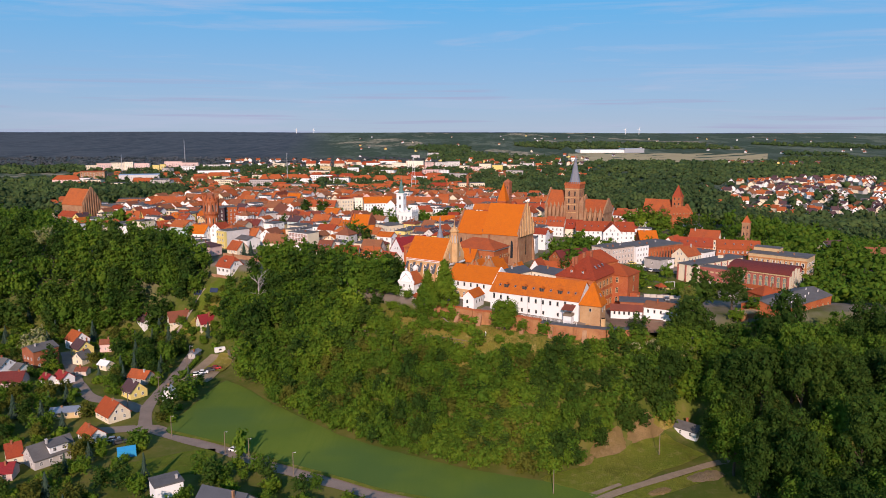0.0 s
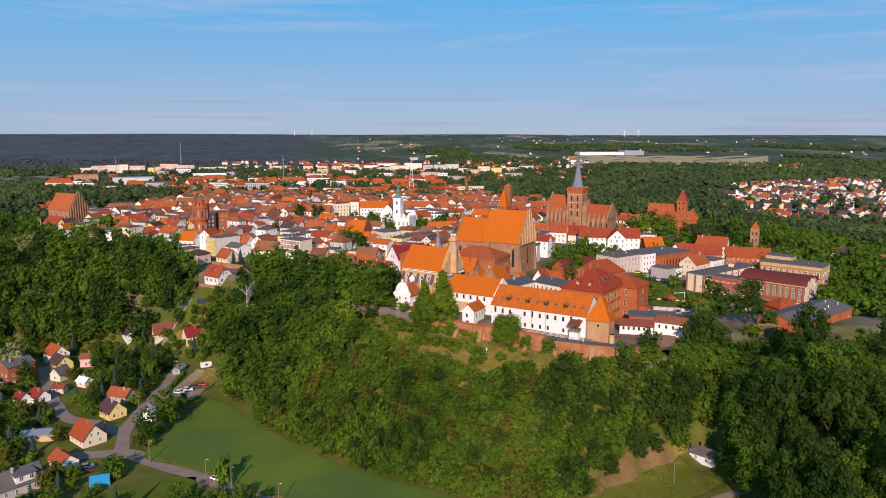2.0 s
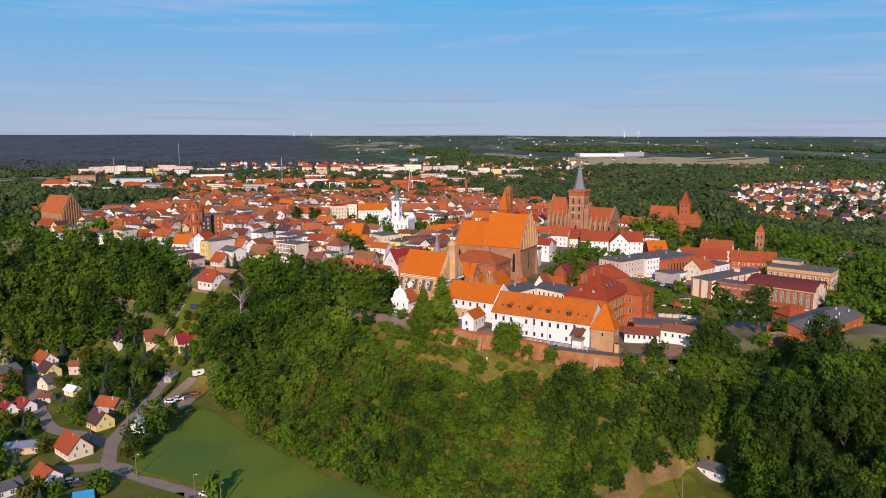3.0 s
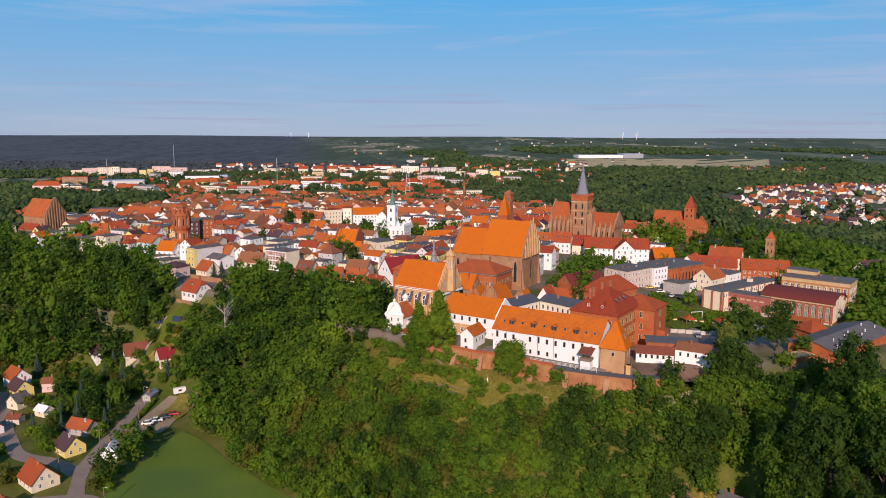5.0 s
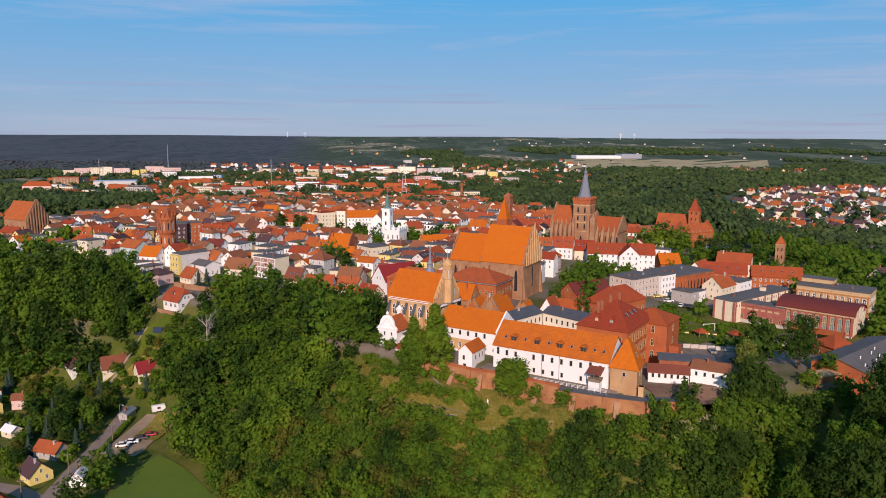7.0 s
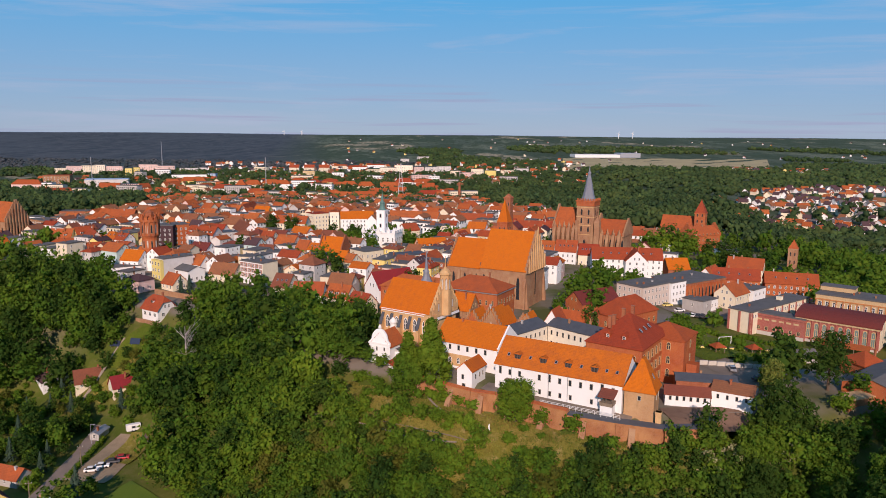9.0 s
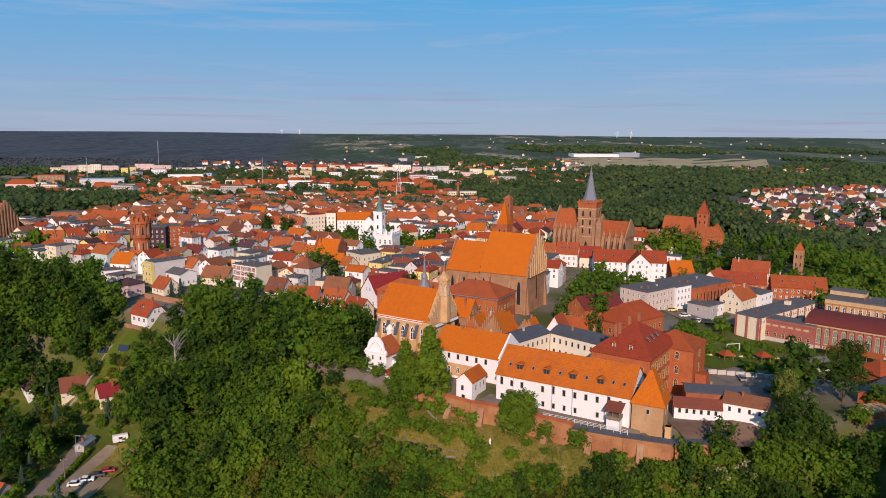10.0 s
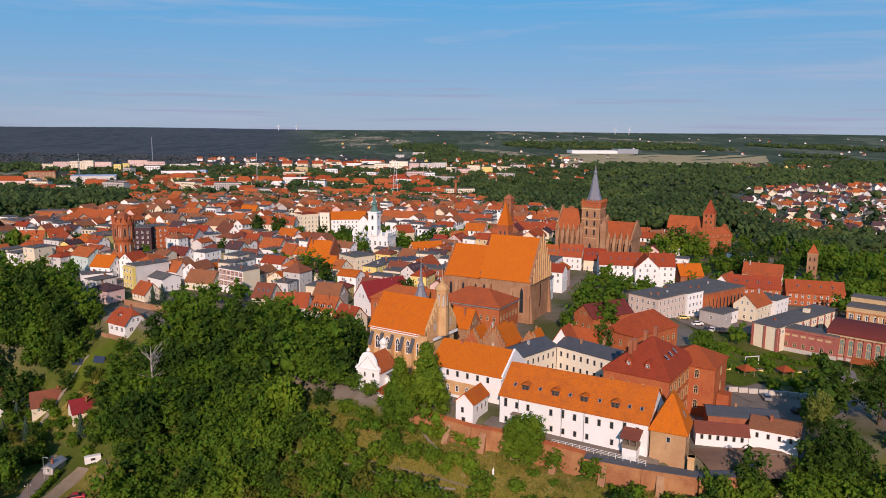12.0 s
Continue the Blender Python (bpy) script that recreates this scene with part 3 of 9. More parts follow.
def hip_roof(L, W, he, hr, over=0.4, ridge=None, th=0.2):
    a, b = L / 2 + over, W / 2 + over
    r = max(0.05, (L - W) / 2) if ridge is None else ridge / 2
    s = Shape()
    v = [(-a, -b, he - 0.1), (a, -b, he - 0.1), (a, b, he - 0.1), (-a, b, he - 0.1), (-a, -b, he + th), (a, -b, he + th), (a, b, he + th), (-a, b, he + th), (-r, 0, hr), (r, 0, hr)]
    f = [(3, 2, 1, 0), (0, 1, 5, 4), (1, 2, 6, 5), (2, 3, 7, 6), (3, 0, 4, 7), (4, 5, 9, 8), (5, 6, 9), (6, 7, 8, 9), (7, 4, 8)]
    return s.add(v, f)


def walls_gable(L, W, he, hr, base=-3.0):
    s = Shape()
    a, b = L / 2, W / 2
    v = [(-a, -b, base), (a, -b, base), (a, b, base), (-a, b, base), (-a, -b, he), (a, -b, he), (a, b, he), (-a, b, he), (-a, 0, hr - 0.02), (a, 0, hr - 0.02)]
    f = [(0, 1, 5, 4), (1, 2, 6, 9, 5), (2, 3, 7, 6), (3, 0, 4, 8, 7), (0, 3, 2, 1), (4, 5, 9, 8), (6, 7, 8, 9)]
    return s.add(v, f)


def chimney(parent, x, y, z0, z1, mat=None, w=0.7):
    s = Shape().box(x - w / 2, x + w / 2, y - w / 2, y + w / 2, z0, z1).box(x - w / 2 - 0.1, x + w / 2 + 0.1, y - w / 2 - 0.1, y + w / 2 + 0.1, z1 + 0.004, z1 + 0.2)
    return s.put("chimney", mat or BRICK, parent)


def house(x, y, z, L, W, he, hr, rz, wall, roof, label, form="gable", name="house", category="house", group="", rows=None, style="plain", win=(1.0, 1.4), every=2.9,
          faces=None, chimneys=1, clear=None, skip=0.0, rng=None, attic=True, parapet=False, skylights=0):
    """A building: walls, roof, windows, chimneys. L runs along the ridge; he and hr are the heights of eaves and ridge."""
    rng = rng or random.Random(int(x * 31 + y * 17))
    h = thing(name, x, y, z, rz, label, category, group, clear=max(L, W) * 0.55 if clear is None else clear)
    if form == "gable":
        walls_gable(L, W, he, hr).put("wall", wall, h)
        gable_roof(L, W, he, hr, ends=-0.3 if parapet else 0.35).put("roof", roof, h)
        if parapet:
            for sx in (-1, 1):
                s = Shape()
                prof = [(-W / 2 - 0.1, he - 0.5), (W / 2 + 0.1, he - 0.5), (W / 2 + 0.1, he + 0.35), (0, hr + 0.75), (-W / 2 - 0.1, he + 0.35)]
                s.prism(prof, sx * L / 2 - 0.3, sx * L / 2 + 0.32).put("gable_parapet", wall, h)
    elif form == "hip":
        Shape().box(-L / 2, L / 2, -W / 2, W / 2, -3, he).put("wall", wall, h)
        hip_roof(L, W, he, hr).put("roof", roof, h)
    elif form == "arch":
        arc = [(W / 2 * math.sin(a), he + (hr - he) * (math.cos(a) - math.cos(1.15)) / (1 - math.cos(1.15))) for a in np.linspace(-1.15, 1.15, 13)]
        arc = [(y / math.sin(1.15), zz) for y, zz in arc]
        Shape().prism([(W / 2, -3), (-W / 2, -3)] + arc, -L / 2, L / 2).put("wall", wall, h)
        Shape().prism([(y * 1.03, zz + 0.02) for y, zz in arc] + [(y * 1.03, zz + 0.42) for y, zz in arc[::-1]], -L / 2 - 0.5, L / 2 + 0.5).put("roof", roof, h)
    else:
        Shape().box(-L / 2, L / 2, -W / 2, W / 2, -3, he).put("wall", wall, h)
        Shape().box(-L / 2 - 0.25, L / 2 + 0.25, -W / 2 - 0.25, W / 2 + 0.25, he + 0.004, he + 0.35).box(-L / 2 + 0.3, L / 2 - 0.3, -W / 2 + 0.3, W / 2 - 0.3, he + 0.354, he + 0.42).put("roof", roof, h)
    look_at = seen_faces(rz) if faces is None else faces
    if rows is None:
        rows = [0.9 + 2.9 * i for i in range(max(1, int((he - 0.6) / 2.8)))]
    facade(h, rz, L, W, look_at, rows, win[0], win[1], every, style, skip=skip, rng=rng)
    if form == "gable" and attic and hr - he > 2.4:
        for side in look_at:
            if side in "lr":
                ang, px = (-90, -L / 2) if side == "l" else (90, L / 2)
                off = 0.33 if parapet else 0
                for q in ((-1.1, 1.1) if W > 7.5 else (0,)):
                    window(h, px + (off if side == "r" else -off), q, he + 0.4, win[0] * 0.85, min(win[1], (hr - he) * 0.4), ang, style)
    for i in range(chimneys):
        cx = rng.uniform(-0.35, 0.35) * L
        cy = rng.uniform(-0.2, 0.2) * W
        top = hr if form != "flat" else he + 0.4
        zr = top - abs(cy) / (W / 2) * (hr - he) if form != "flat" else he
        chimney(h, cx, cy, zr - 0.4, max(top, zr) + rng.uniform(0.5, 1.1), rng.choice([BRICK, BRICK_OLD, BRICK, GREY]), 0.55)
    if form != "flat" and skylights:
        k = math.degrees(math.atan2(hr - he, W / 2))
        for i in range(skylights):
            sx = (i + 0.5) / skylights * L * 0.8 - L * 0.4
            fr = 0.4
            window(h, sx, -W / 2 * (1 - fr), he + (hr - he) * fr + 0.28, 0.8, 1.1, 0, "roof", "skylight", -(90 - k))
    return h


def stepped_gable(parent, x0, x1, W, z0, z1, steps, low, mat, y0=0.0, name="stepped_gable"):
    """A crow-stepped gable wall across the ridge: one outline, drawn out to the wall's thickness."""
    right = []
    for i in range(steps):
        w = W / 2 * (1 - i / steps)
        zz = low + (z1 - low) * (i + 1) / steps
        right += [(y0 + w, right[-1][1] if right else z0), (y0 + w, zz)]
    prof = [(y0 - W / 2, z0)] + right + [(2 * y0 - y, z) for y, z in right[::-1]][:-1]
    return Shape().prism(prof, x0, x1).put(name, mat, parent)


A = -30.5                                            # the monastery's bearing; u runs along it, v across it
U = Vector((math.cos(radians(A)), math.sin(radians(A))))
V = Vector((-U.y, U.x))


def from_front(x, y, along, back):
    """A point reached from a front corner: so far along u and so far back along v."""
    p = Vector((x, y)) + U * along + V * back
    return p.x, p.y


def dormer(parent, x, W, he, hr, at=0.35, w=1.7, h=1.5, roof=None, wall=None):
    """A small gabled dormer on the front slope."""
    y0 = -W / 2 * (1 - at)
    z0 = he + (hr - he) * at
    k = (hr - he) / (W / 2)
    depth = (h + 0.6) / k
    body = Shape().box(x - w / 2, x + w / 2, y0, y0 + depth, z0 - 0.2, z0 + h).put("dormer", wall or SLATE, parent)
    s = Shape().prism([(x - w / 2 - 0.25, z0 + h), (x + w / 2 + 0.25, z0 + h), (x, z0 + h + 0.5)], y0 - 0.2, y0 + depth + 0.5, "y")
    s.put("roof", roof or TILE_MOTTLED, body)
    for q in (-0.4, 0.4):
        window(body, x + q, y0, z0 + 0.15, 0.62, 1.25, 0, "dormer")
    return body


# ---------------------------------------------------------------- the monastery on its rampart
BASE = 29.0
# long white wing
cx, cy = from_front(18.8, 281.9, 18.2, 7.5)
wing = house(cx, cy, BASE, 36.4, 15, 8.0, 14.0, A, WHITE, TILE_MOTTLED, "long white two-storey monastery wing under mottled orange tiles", name="monastery_wing", category="monastery", rows=[], chimneys=0, clear=16)
rng = random.Random(5)
for i in range(12):
    if i not in (3,):
        window(wing, -16.6 + i * 2.95, -7.5, 5.1, 0.95, 1.75 if i % 5 else 2.3, 0, "dark")
    if i in (0, 4, 5, 6, 7, 9, 10):
        window(wing, -16.4 + i * 2.95, -7.5, 1.2, 0.9, 1.5, 0, "dark")
for i, x in enumerate((-12.3, -4.6, 2.6, 10.0)):
    dormer(wing, x, 15, 8.0, 14.0, 0.24)
for x in (-15.2, -8.6, -1.0, 6.2, 13.2, 16.0):
    window(wing, x, -7.5 * 0.72, 8.0 + 6 * 0.28 + 0.3, 0.75, 1.0, 0, "roof", "skylight", -51)
for x in (-13.2, -2.1, 3.4):
    Shape().box(x - 0.07, x + 0.07, -7.66, -7.52, 0, 8).put("downpipe", STEEL, wing)
Shape().box(-14.6, -12.2, -9.2, -7.52, 4.0, 4.25).put("canopy", WOOD, wing)
porch = Shape().box(13.4, 16.6, -10.6, -7.52, 0, 2.7)
porch.put("porch", WHITE, wing, "white porch with glazed veranda")
Shape().prism([(-11.2, 5.0), (-7.52, 6.3), (-7.52, 6.5), (-11.2, 5.2)], 12.8, 17.2).put("porch_roof", TILE_MAROON, wing)
Shape().box(13.3, 16.7, -10.8, -7.52, 2.704, 3.6).put("balcony", WOOD, wing)
for x in (13.4, 15, 16.6):
    Shape().box(x - 0.08, x + 0.08, -10.75, -10.59, 3.604, 5.15).put("post", WOOD, wing)
# set-back wing with its white stepped-out gable
cx, cy = 15.0, 306.0
wing2 = house(cx, cy, BASE, 21.6, 14.8, 8.0, 13.3, A - 1.5, WHITE, TILE_NEW, "set-back white monastery wing with bright orange tiled roof", name="monastery_wing", category="monastery", rows=[], chimneys=1, clear=11)
Shape().prism([(-7.5, 7.4), (7.5, 7.4), (7.5, 8.2), (0, 13.95), (-7.5, 8.2)], 10.804, 11.3).put("gable_parapet", WHITE, wing2, "thin white gable parapet")
for i in range(6):
    window(wing2, -8.6 + i * 3.1, -7.4, 5.6, 0.95, 1.7, 0, "dark")
Shape().box(-10.2, 3.0, -7.5, -7.404, -2, 4.3).put("lower_wall", BRICK_PALE, wing2, "unplastered pale brick lower wall")
for i in range(4):
    window(wing2, -8.4 + i * 3.0, -7.5, 1.4, 1.1, 1.9, 0, "arch")
for q in (-4.2, 0.5):
    window(wing2, 11.3, q, 5.0, 0.9, 1.6, 90, "dark")
Shape().box(-10.5, 2.5, -9.2, -9.0, -3, 1.2).put("fence", TRIM, wing2, "pale railing with dark planting behind")
# small gabled annex in front of the two
cx, cy = from_front(8.2, 285.0, 2.3, 4.2)
annex = house(cx, cy, BASE - 0.5, 8.6, 4.8, 5.6, 7.8, A + 90, WHITE, TILE_MOTTLED, "small white gabled annex with orange roof", name="annex", category="annex", rows=[], chimneys=0, clear=4)
window(annex, -4.3, 0.5, 2.8, 0.9, 1.5, -90, "dark")
window(annex, -4.3, 0.2, 0.2, 1.2, 1.5, -90, "dark", "door")
for s in (-2, 0.6, 2.6):
    window(annex, s, -2.4, 2.7, 0.7, 1.5, 0, "dark")
# square rampart tower
cx, cy = from_front(50.6, 263.7, 3.8, 3.8)
tower = thing("rampart_tower", cx, cy, 26.0, A + 4, "square pale brick rampart tower with steep orange hipped roof", "tower", clear=6)
Shape().box(-3.8, 3.8, -3.8, 3.8, -2, 10.0).box(-3.95, 3.95, -3.95, 3.95, 9.6, 10.0).put("wall", BRICK_TOWER, tower)
s = Shape()
s.add([(-4.3, -4.3, 10), (4.3, -4.3, 10), (4.3, 4.3, 10), (-4.3, 4.3, 10), (-0.3, -1.2, 18), (0.3, -1.2, 18), (0.3, 1.2, 18), (-0.3, 1.2, 18), (-4.3, -4.3, 9.8), (4.3, -4.3, 9.8), (4.3, 4.3, 9.8), (-4.3, 4.3, 9.8)],
      [(0, 1, 5, 4), (1, 2, 6, 5), (2, 3, 7, 6), (3, 0, 4, 7), (4, 5, 6, 7), (8, 9, 1, 0), (9, 10, 2, 1), (10, 11, 3, 2), (11, 8, 0, 3), (11, 10, 9, 8)])
s.put("roof", TILE_NEW, tower)
window(tower, 0.1, -3.95, 7.6, 0.9, 1.3, 0, "dark")
for q in (-1.6, 1.2):
    window(tower, 3.95, q, 7.6, 0.7, 1.5, 90, "dark")
window(tower, 3.0, 0.2, 12.6, 0.9, 1.5, 90, "roof", "skylight", -27)
Shape().box(4.6, 6.0, -5.8, -4.4, -3, 6.0).box(4.5, 6.1, -5.9, -4.3, 5.6, 6.0).put("stair_turret", BRICK_PALE, tower, "slim brick turret beside the tower")
# tall chapel with buttresses
C_A = radians(-33.5)
cx, cy = -16.5 + 10.2 * math.cos(C_A) - 7.4 * math.sin(C_A), 323.0 + 10.2 * math.sin(C_A) + 7.4 * math.cos(C_A)
chapel = house(cx, cy, 27.0, 20.4, 14.8, 16.0, 24.8, -33.5, BRICK_PALE, TILE_NEW, "tall pale brick Gothic chapel with orange roof and buttresses", name="chapel", category="church", rows=[], chimneys=0, clear=12)
Shape().box(-9.8, 9.8, -7.75, -7.404, 15.2, 16.0).put("cornice", TRIM, chapel)
for i in range(6):
    x = -9.2 + i * 3.7
    Shape().prism([(-9.0, -4), (-7.404, -4), (-7.404, 14.0), (-8.0, 13.2), (-9.0, 10.6)], x - 0.5, x + 0.5).put("buttress", BRICK_PALE, chapel)
    Shape().prism([(-9.2, 10.5), (-7.404, 14.2), (-7.404, 14.45), (-9.2, 10.75)], x - 0.6, x + 0.6).put("buttress_cap", SLATE, chapel)
    if i < 5:
        window(chapel, x + 1.85, -7.42, 9.4, 1.5, 4.4, 0, "arch")
Shape().turned([(1.1, -2), (1.1, 11.4), (1.35, 11.6), (1.35, 12.1), (0.1, 13.4)], 10, -4.5, -8.2).put("stair_turret", TRIM, chapel, "white round stair turret")
stepped_gable(chapel, 9.8, 10.9, 15.6, 15.0, 26.6, 7, 16.0, BRICK_PALE)
for sx in (-1, 1):
    for i in range(6):
        w = 7.8 - i * 1.1
        Shape().box(9.95, 10.75, sx * (w - 0.25) - 0.25, sx * (w - 0.25) + 0.25, 16 + i * 1.55, 18.4 + i * 1.55).turned([(0.35, 18.4 + i * 1.55), (0.05, 19.3 + i * 1.55)], 4, 10.35, sx * (w - 0.25)).put("pinnacle", BRICK_PALE, chapel)
for i in range(4):
    window(chapel, 10.9, -4.2 + i * 2.8, 16.6, 1.1, 3.0, 90, "blind", "niche")
Shape().box(10.85, 11.15, -8.2, 8.2, 14.0, 14.8).put("cornice", TRIM, chapel)
Shape().box(8.2, 11.2, -8.6, -5.6, -3, 16).put("corner_buttress", BRICK_PALE, chapel)
tur = Shape().turned([(2.0, 15), (1.85, 22), (1.8, 28.2), (2.15, 28.4), (2.15, 29.0), (1.7, 29.3), (1.35, 29.9), (0.6, 30.4), (0.3, 30.9), (0.12, 31.4), (0.05, 34.5)], 8, 10.9, -0.4, 0, radians(22.5))
tur.put("bell_turret", BRICK_PALE, chapel, "slender octagonal brick bell turret with finial")
for k in range(8):
    a = radians(45 * k)
    window(chapel, 10.9 + 1.7 * math.cos(a), -0.4 + 1.7 * math.sin(a), 23.4, 0.8, 4.0, 45 * k + 90, "blind", "niche")
Shape().turned([(3.0, 19.5), (2.3, 23.0), (1.3, 25.0), (1.0, 26.4), (1.15, 26.7), (0.55, 28.0), (0.5, 29), (0.05, 34)], 8, -1.2, 6.5).put("ridge_spire", SPIRE, chapel, "slim grey metal ridge spire")
# little baroque chapel front below it
cx, cy = from_front(-19.5, 307.5, 4.6, 4.0)
bar = house(cx, cy, 26.0, 8.0, 7.4, 9.0, 13.0, A + 90, WHITE, TILE_ORANGE, "small white baroque building with curved gable and orange roof", name="baroque_house", category="house", rows=[], chimneys=0, clear=5)
cg = Shape().prism([(-3.9, 8.5), (3.9, 8.5), (3.9, 10.0), (3.1, 10.6), (2.6, 12.4), (1.6, 13.8), (0.5, 14.3), (-0.5, 14.3), (-1.6, 13.8), (-2.6, 12.4), (-3.1, 10.6), (-3.9, 10.0)], -4.35, -3.7)
cg.put("curved_gable", WHITE, bar)
Shape().turned([(0.25, 14.3), (0.55, 14.7), (0.4, 15.2), (0.1, 15.6)], 8, -4.0, 0).put("finial", WHITE, bar)
for z in (3.2, 9.2):
    Shape().box(-4.6, -4.36, -4.1, 4.1, z, z + 0.5).put("cornice", TRIM, bar)
for q in (-1.6, 1.2):
    for z in (4.6, 7.2 if q < 0 else 7.0):
        window(bar, -4.0, q, z, 0.6, 1.4, -90, "dark")
Shape().box(-5.5, 6.0, -6.6, -3.72, -4, 3.2).put("lower_wing", WHITE, bar)
Shape().prism([(-7.0, 3.0), (-3.72, 4.5), (-3.72, 4.7), (-7.0, 3.2)], -5.8, 6.3).put("lower_roof", TILE_RED, bar)
Shape().prism([(-3.9, 7.6), (-3.72, 7.6), (-6.2, 6.8), (-6.2, 6.6)], -1, 3).put("lean_to_roof", TAR, bar)
Shape().box(-1, 3, -6.0, -3.73, 3.9, 6.7).put("lean_to", WHITE, bar)
# brick convent range below the big church
cx, cy = from_front(8.9, 358.5, 6.0, 9.0)
conv = house(cx, cy, 28.0, 24.0, 16, 13.6, 18.0, A, BRICK_ORANGE, TILE_ORANGE, "orange brick convent range with low tiled roof", name="convent_range", category="monastery", form="hip", rows=[3.0, 8.6], style="brick", win=(0.9, 2.0), every=2.4, chimneys=1, clear=14)
Shape().box(-12.5, 12.5, -8.55, 8.55, 13.1, 13.4).put("gutter_band", STEEL, conv)
house(-3, 369, 28.0, 32, 13, 12.0, 16.5, A, BRICK_ORANGE, TILE_ORANGE, "brick cloister range under orange tiles", name="convent_range", category="monastery", form="hip", rows=[9.0], style="brick", chimneys=0, clear=12)
# cluster of little orange roofs with stepped brick gables
for i, (x, y, L, W, rz, he, hr) in enumerate(((16.5, 331, 8, 7, A + 90, 6, 11.5), (23, 328, 9, 7.5, A + 90, 7, 13), (26, 335, 8, 6.5, A + 90, 6, 11), (35, 334, 7, 6, A + 90, 5, 9.5), (52, 334, 12, 8, A, 5.5, 10), (12, 340, 9, 8, A, 10, 15))):
    hs = house(x, y, BASE, L, W, he, hr, rz, BRICK_OLD if i % 2 else BRICK_ORANGE, TILE_NEW if i != 4 else TILE_RED, "small brick outbuilding with orange tiles and stepped gable", name="convent_outbuilding", category="outbuilding", group="convent outbuildings", rows=[1.6], style="brick", chimneys=1, clear=4)
    for sx in ((-1,) if i != 4 else (-1, 1)):
        for k in range(5):
            w = W / 2 * (1 - k / 5.2)
            for sy in (-1, 1):
                Shape().box(sx * L / 2 - 0.3, sx * L / 2 + 0.3, sy * w - 0.28, sy * w + 0.28, he - 0.5 + k * (hr - he) / 5.2, he + 0.8 + (k + 1) * (hr - he) / 5.2).put("gable_step", BRICK_OLD, hs)
        window(hs, sx * (L / 2 + 0.02), 0, he - 0.6, 1.2, 2.2, -90 if sx < 0 else 90, "blind", "niche")
house(43.5, 329, BASE, 7, 6.5, 7, 12.4, A + 90, WHITE, TILE_ORANGE, "white gabled convent house", name="convent_outbuilding", category="outbuilding", rows=[1.5], chimneys=0, clear=4)
# cream courtyard ranges with dark roofs
cx, cy = 50.1, 318.6
house(cx, cy, BASE, 20, 9, 8.0, 9.9, -47, CREAM_PALE, SLATE, "cream courtyard range with dark grey roof", name="courtyard_range", category="monastery", rows=[1.2, 4.9], style="dark", win=(0.85, 1.7), every=2.3, chimneys=1, clear=9)
cx, cy = 30.2, 319.5
house(cx, cy, BASE, 18.0, 9, 8.0, 9.8, 44.5, CREAM_PALE, SLATE, "cream courtyard range with dark grey roof", name="courtyard_range", category="monastery", rows=[1.2, 4.9], style="dark", win=(0.85, 1.7), every=2.3, faces="fb", chimneys=1, clear=8)
# red-brick hospital: two joined ranges
cx, cy = 58.6, 290.6
hosp = house(cx, cy, BASE, 16.5, 24, 13.4, 20.6, A - 4, BRICK_ORANGE, TILE_RED, "large red-brick hospital block with steep red hipped roof", name="hospital", category="hospital", form="hip", rows=[], chimneys=0, clear=14)
for row, hh in ((1.2, 2.0), (5.2, 2.2), (9.4, 2.2)):
    for i in range(6):
        window(hosp, 8.25, -10.2 + i * 3.6, row, 1.5, hh + 0.4, 90, "brick")
        Shape().box(8.254, 8.36, -9.2 + i * 3.6, -7.7 + i * 3.6, row - 0.4, row + hh + 0.6).put("wall_panel", BRICK_YELLOW2, hosp) if i < 5 else None
    for i in range(4):
        window(hosp, -6.0 + i * 4.0, -12.0, row, 1.2, hh, 0, "brick")
for q in (-11, -9, -4, 1):
    chimney(hosp, -1.0 + 0.2 * q, q + 4, 17, 20.4 if q < -6 else 21.4, BRICK, 0.9)
for q in (-5, -1.5, 2):
    window(hosp, 5.8, q, 16.6, 0.8, 1.4, 90, "roof", "skylight", -48)
for x in (-2.6, 2.2):
    d = Shape().box(x - 0.7, x + 0.7, -9.9, -7.6, 14.6, 16.0).put("dormer", TILE_RED, hosp)
    Shape().prism([(x - 0.85, 16.0), (x + 0.85, 16.0), (x, 17.1)], -10.0, -7.4, "y").put("roof", TILE_RED, d)
    window(d, x, -9.9, 14.8, 0.8, 1.2)
wx, wy = 72.0, 296.5
hosp2 = house(wx, wy, BASE, 14, 13, 12.6, 16.4, A - 4, BRICK_ORANGE, TILE_RED, "projecting red-brick hospital wing with low red hipped roof", name="hospital_wing", category="hospital", form="hip", rows=[], chimneys=0, clear=9)
for row in (1.5, 5.4, 9.6):
    for x in (-5.5, 2.5):
        window(hosp2, x, -6.5, row, 1.2 if x > 0 else 1.9, 2.4, 0, "brick")
    window(hosp2, 7.0, 0, row, 1.2, 2.4, 90, "brick")
Shape().box(7.2, 10.2, -4, -0.5, -3, 5.6).put("boiler_annex", BRICK_ORANGE, hosp2)
hb = house(70.7, 339.5, BASE, 22, 11.5, 9.0, 14.6, 37.6, BRICK_ORANGE, TILE_RED, "detached red-brick hospital house with hipped red roof", name="hospital_house", category="hospital", form="hip", rows=[1.2, 5.0], style="brick", win=(1.1, 2.0), every=2.9, chimneys=1, clear=11)
house(66, 373, BASE, 20, 10, 5.5, 9.5, 31, BRICK_ORANGE, TILE_MAROON, "brick hall with dark maroon roof", name="brick_hall", category="hall", rows=[1.5], style="brick", chimneys=0, clear=9)
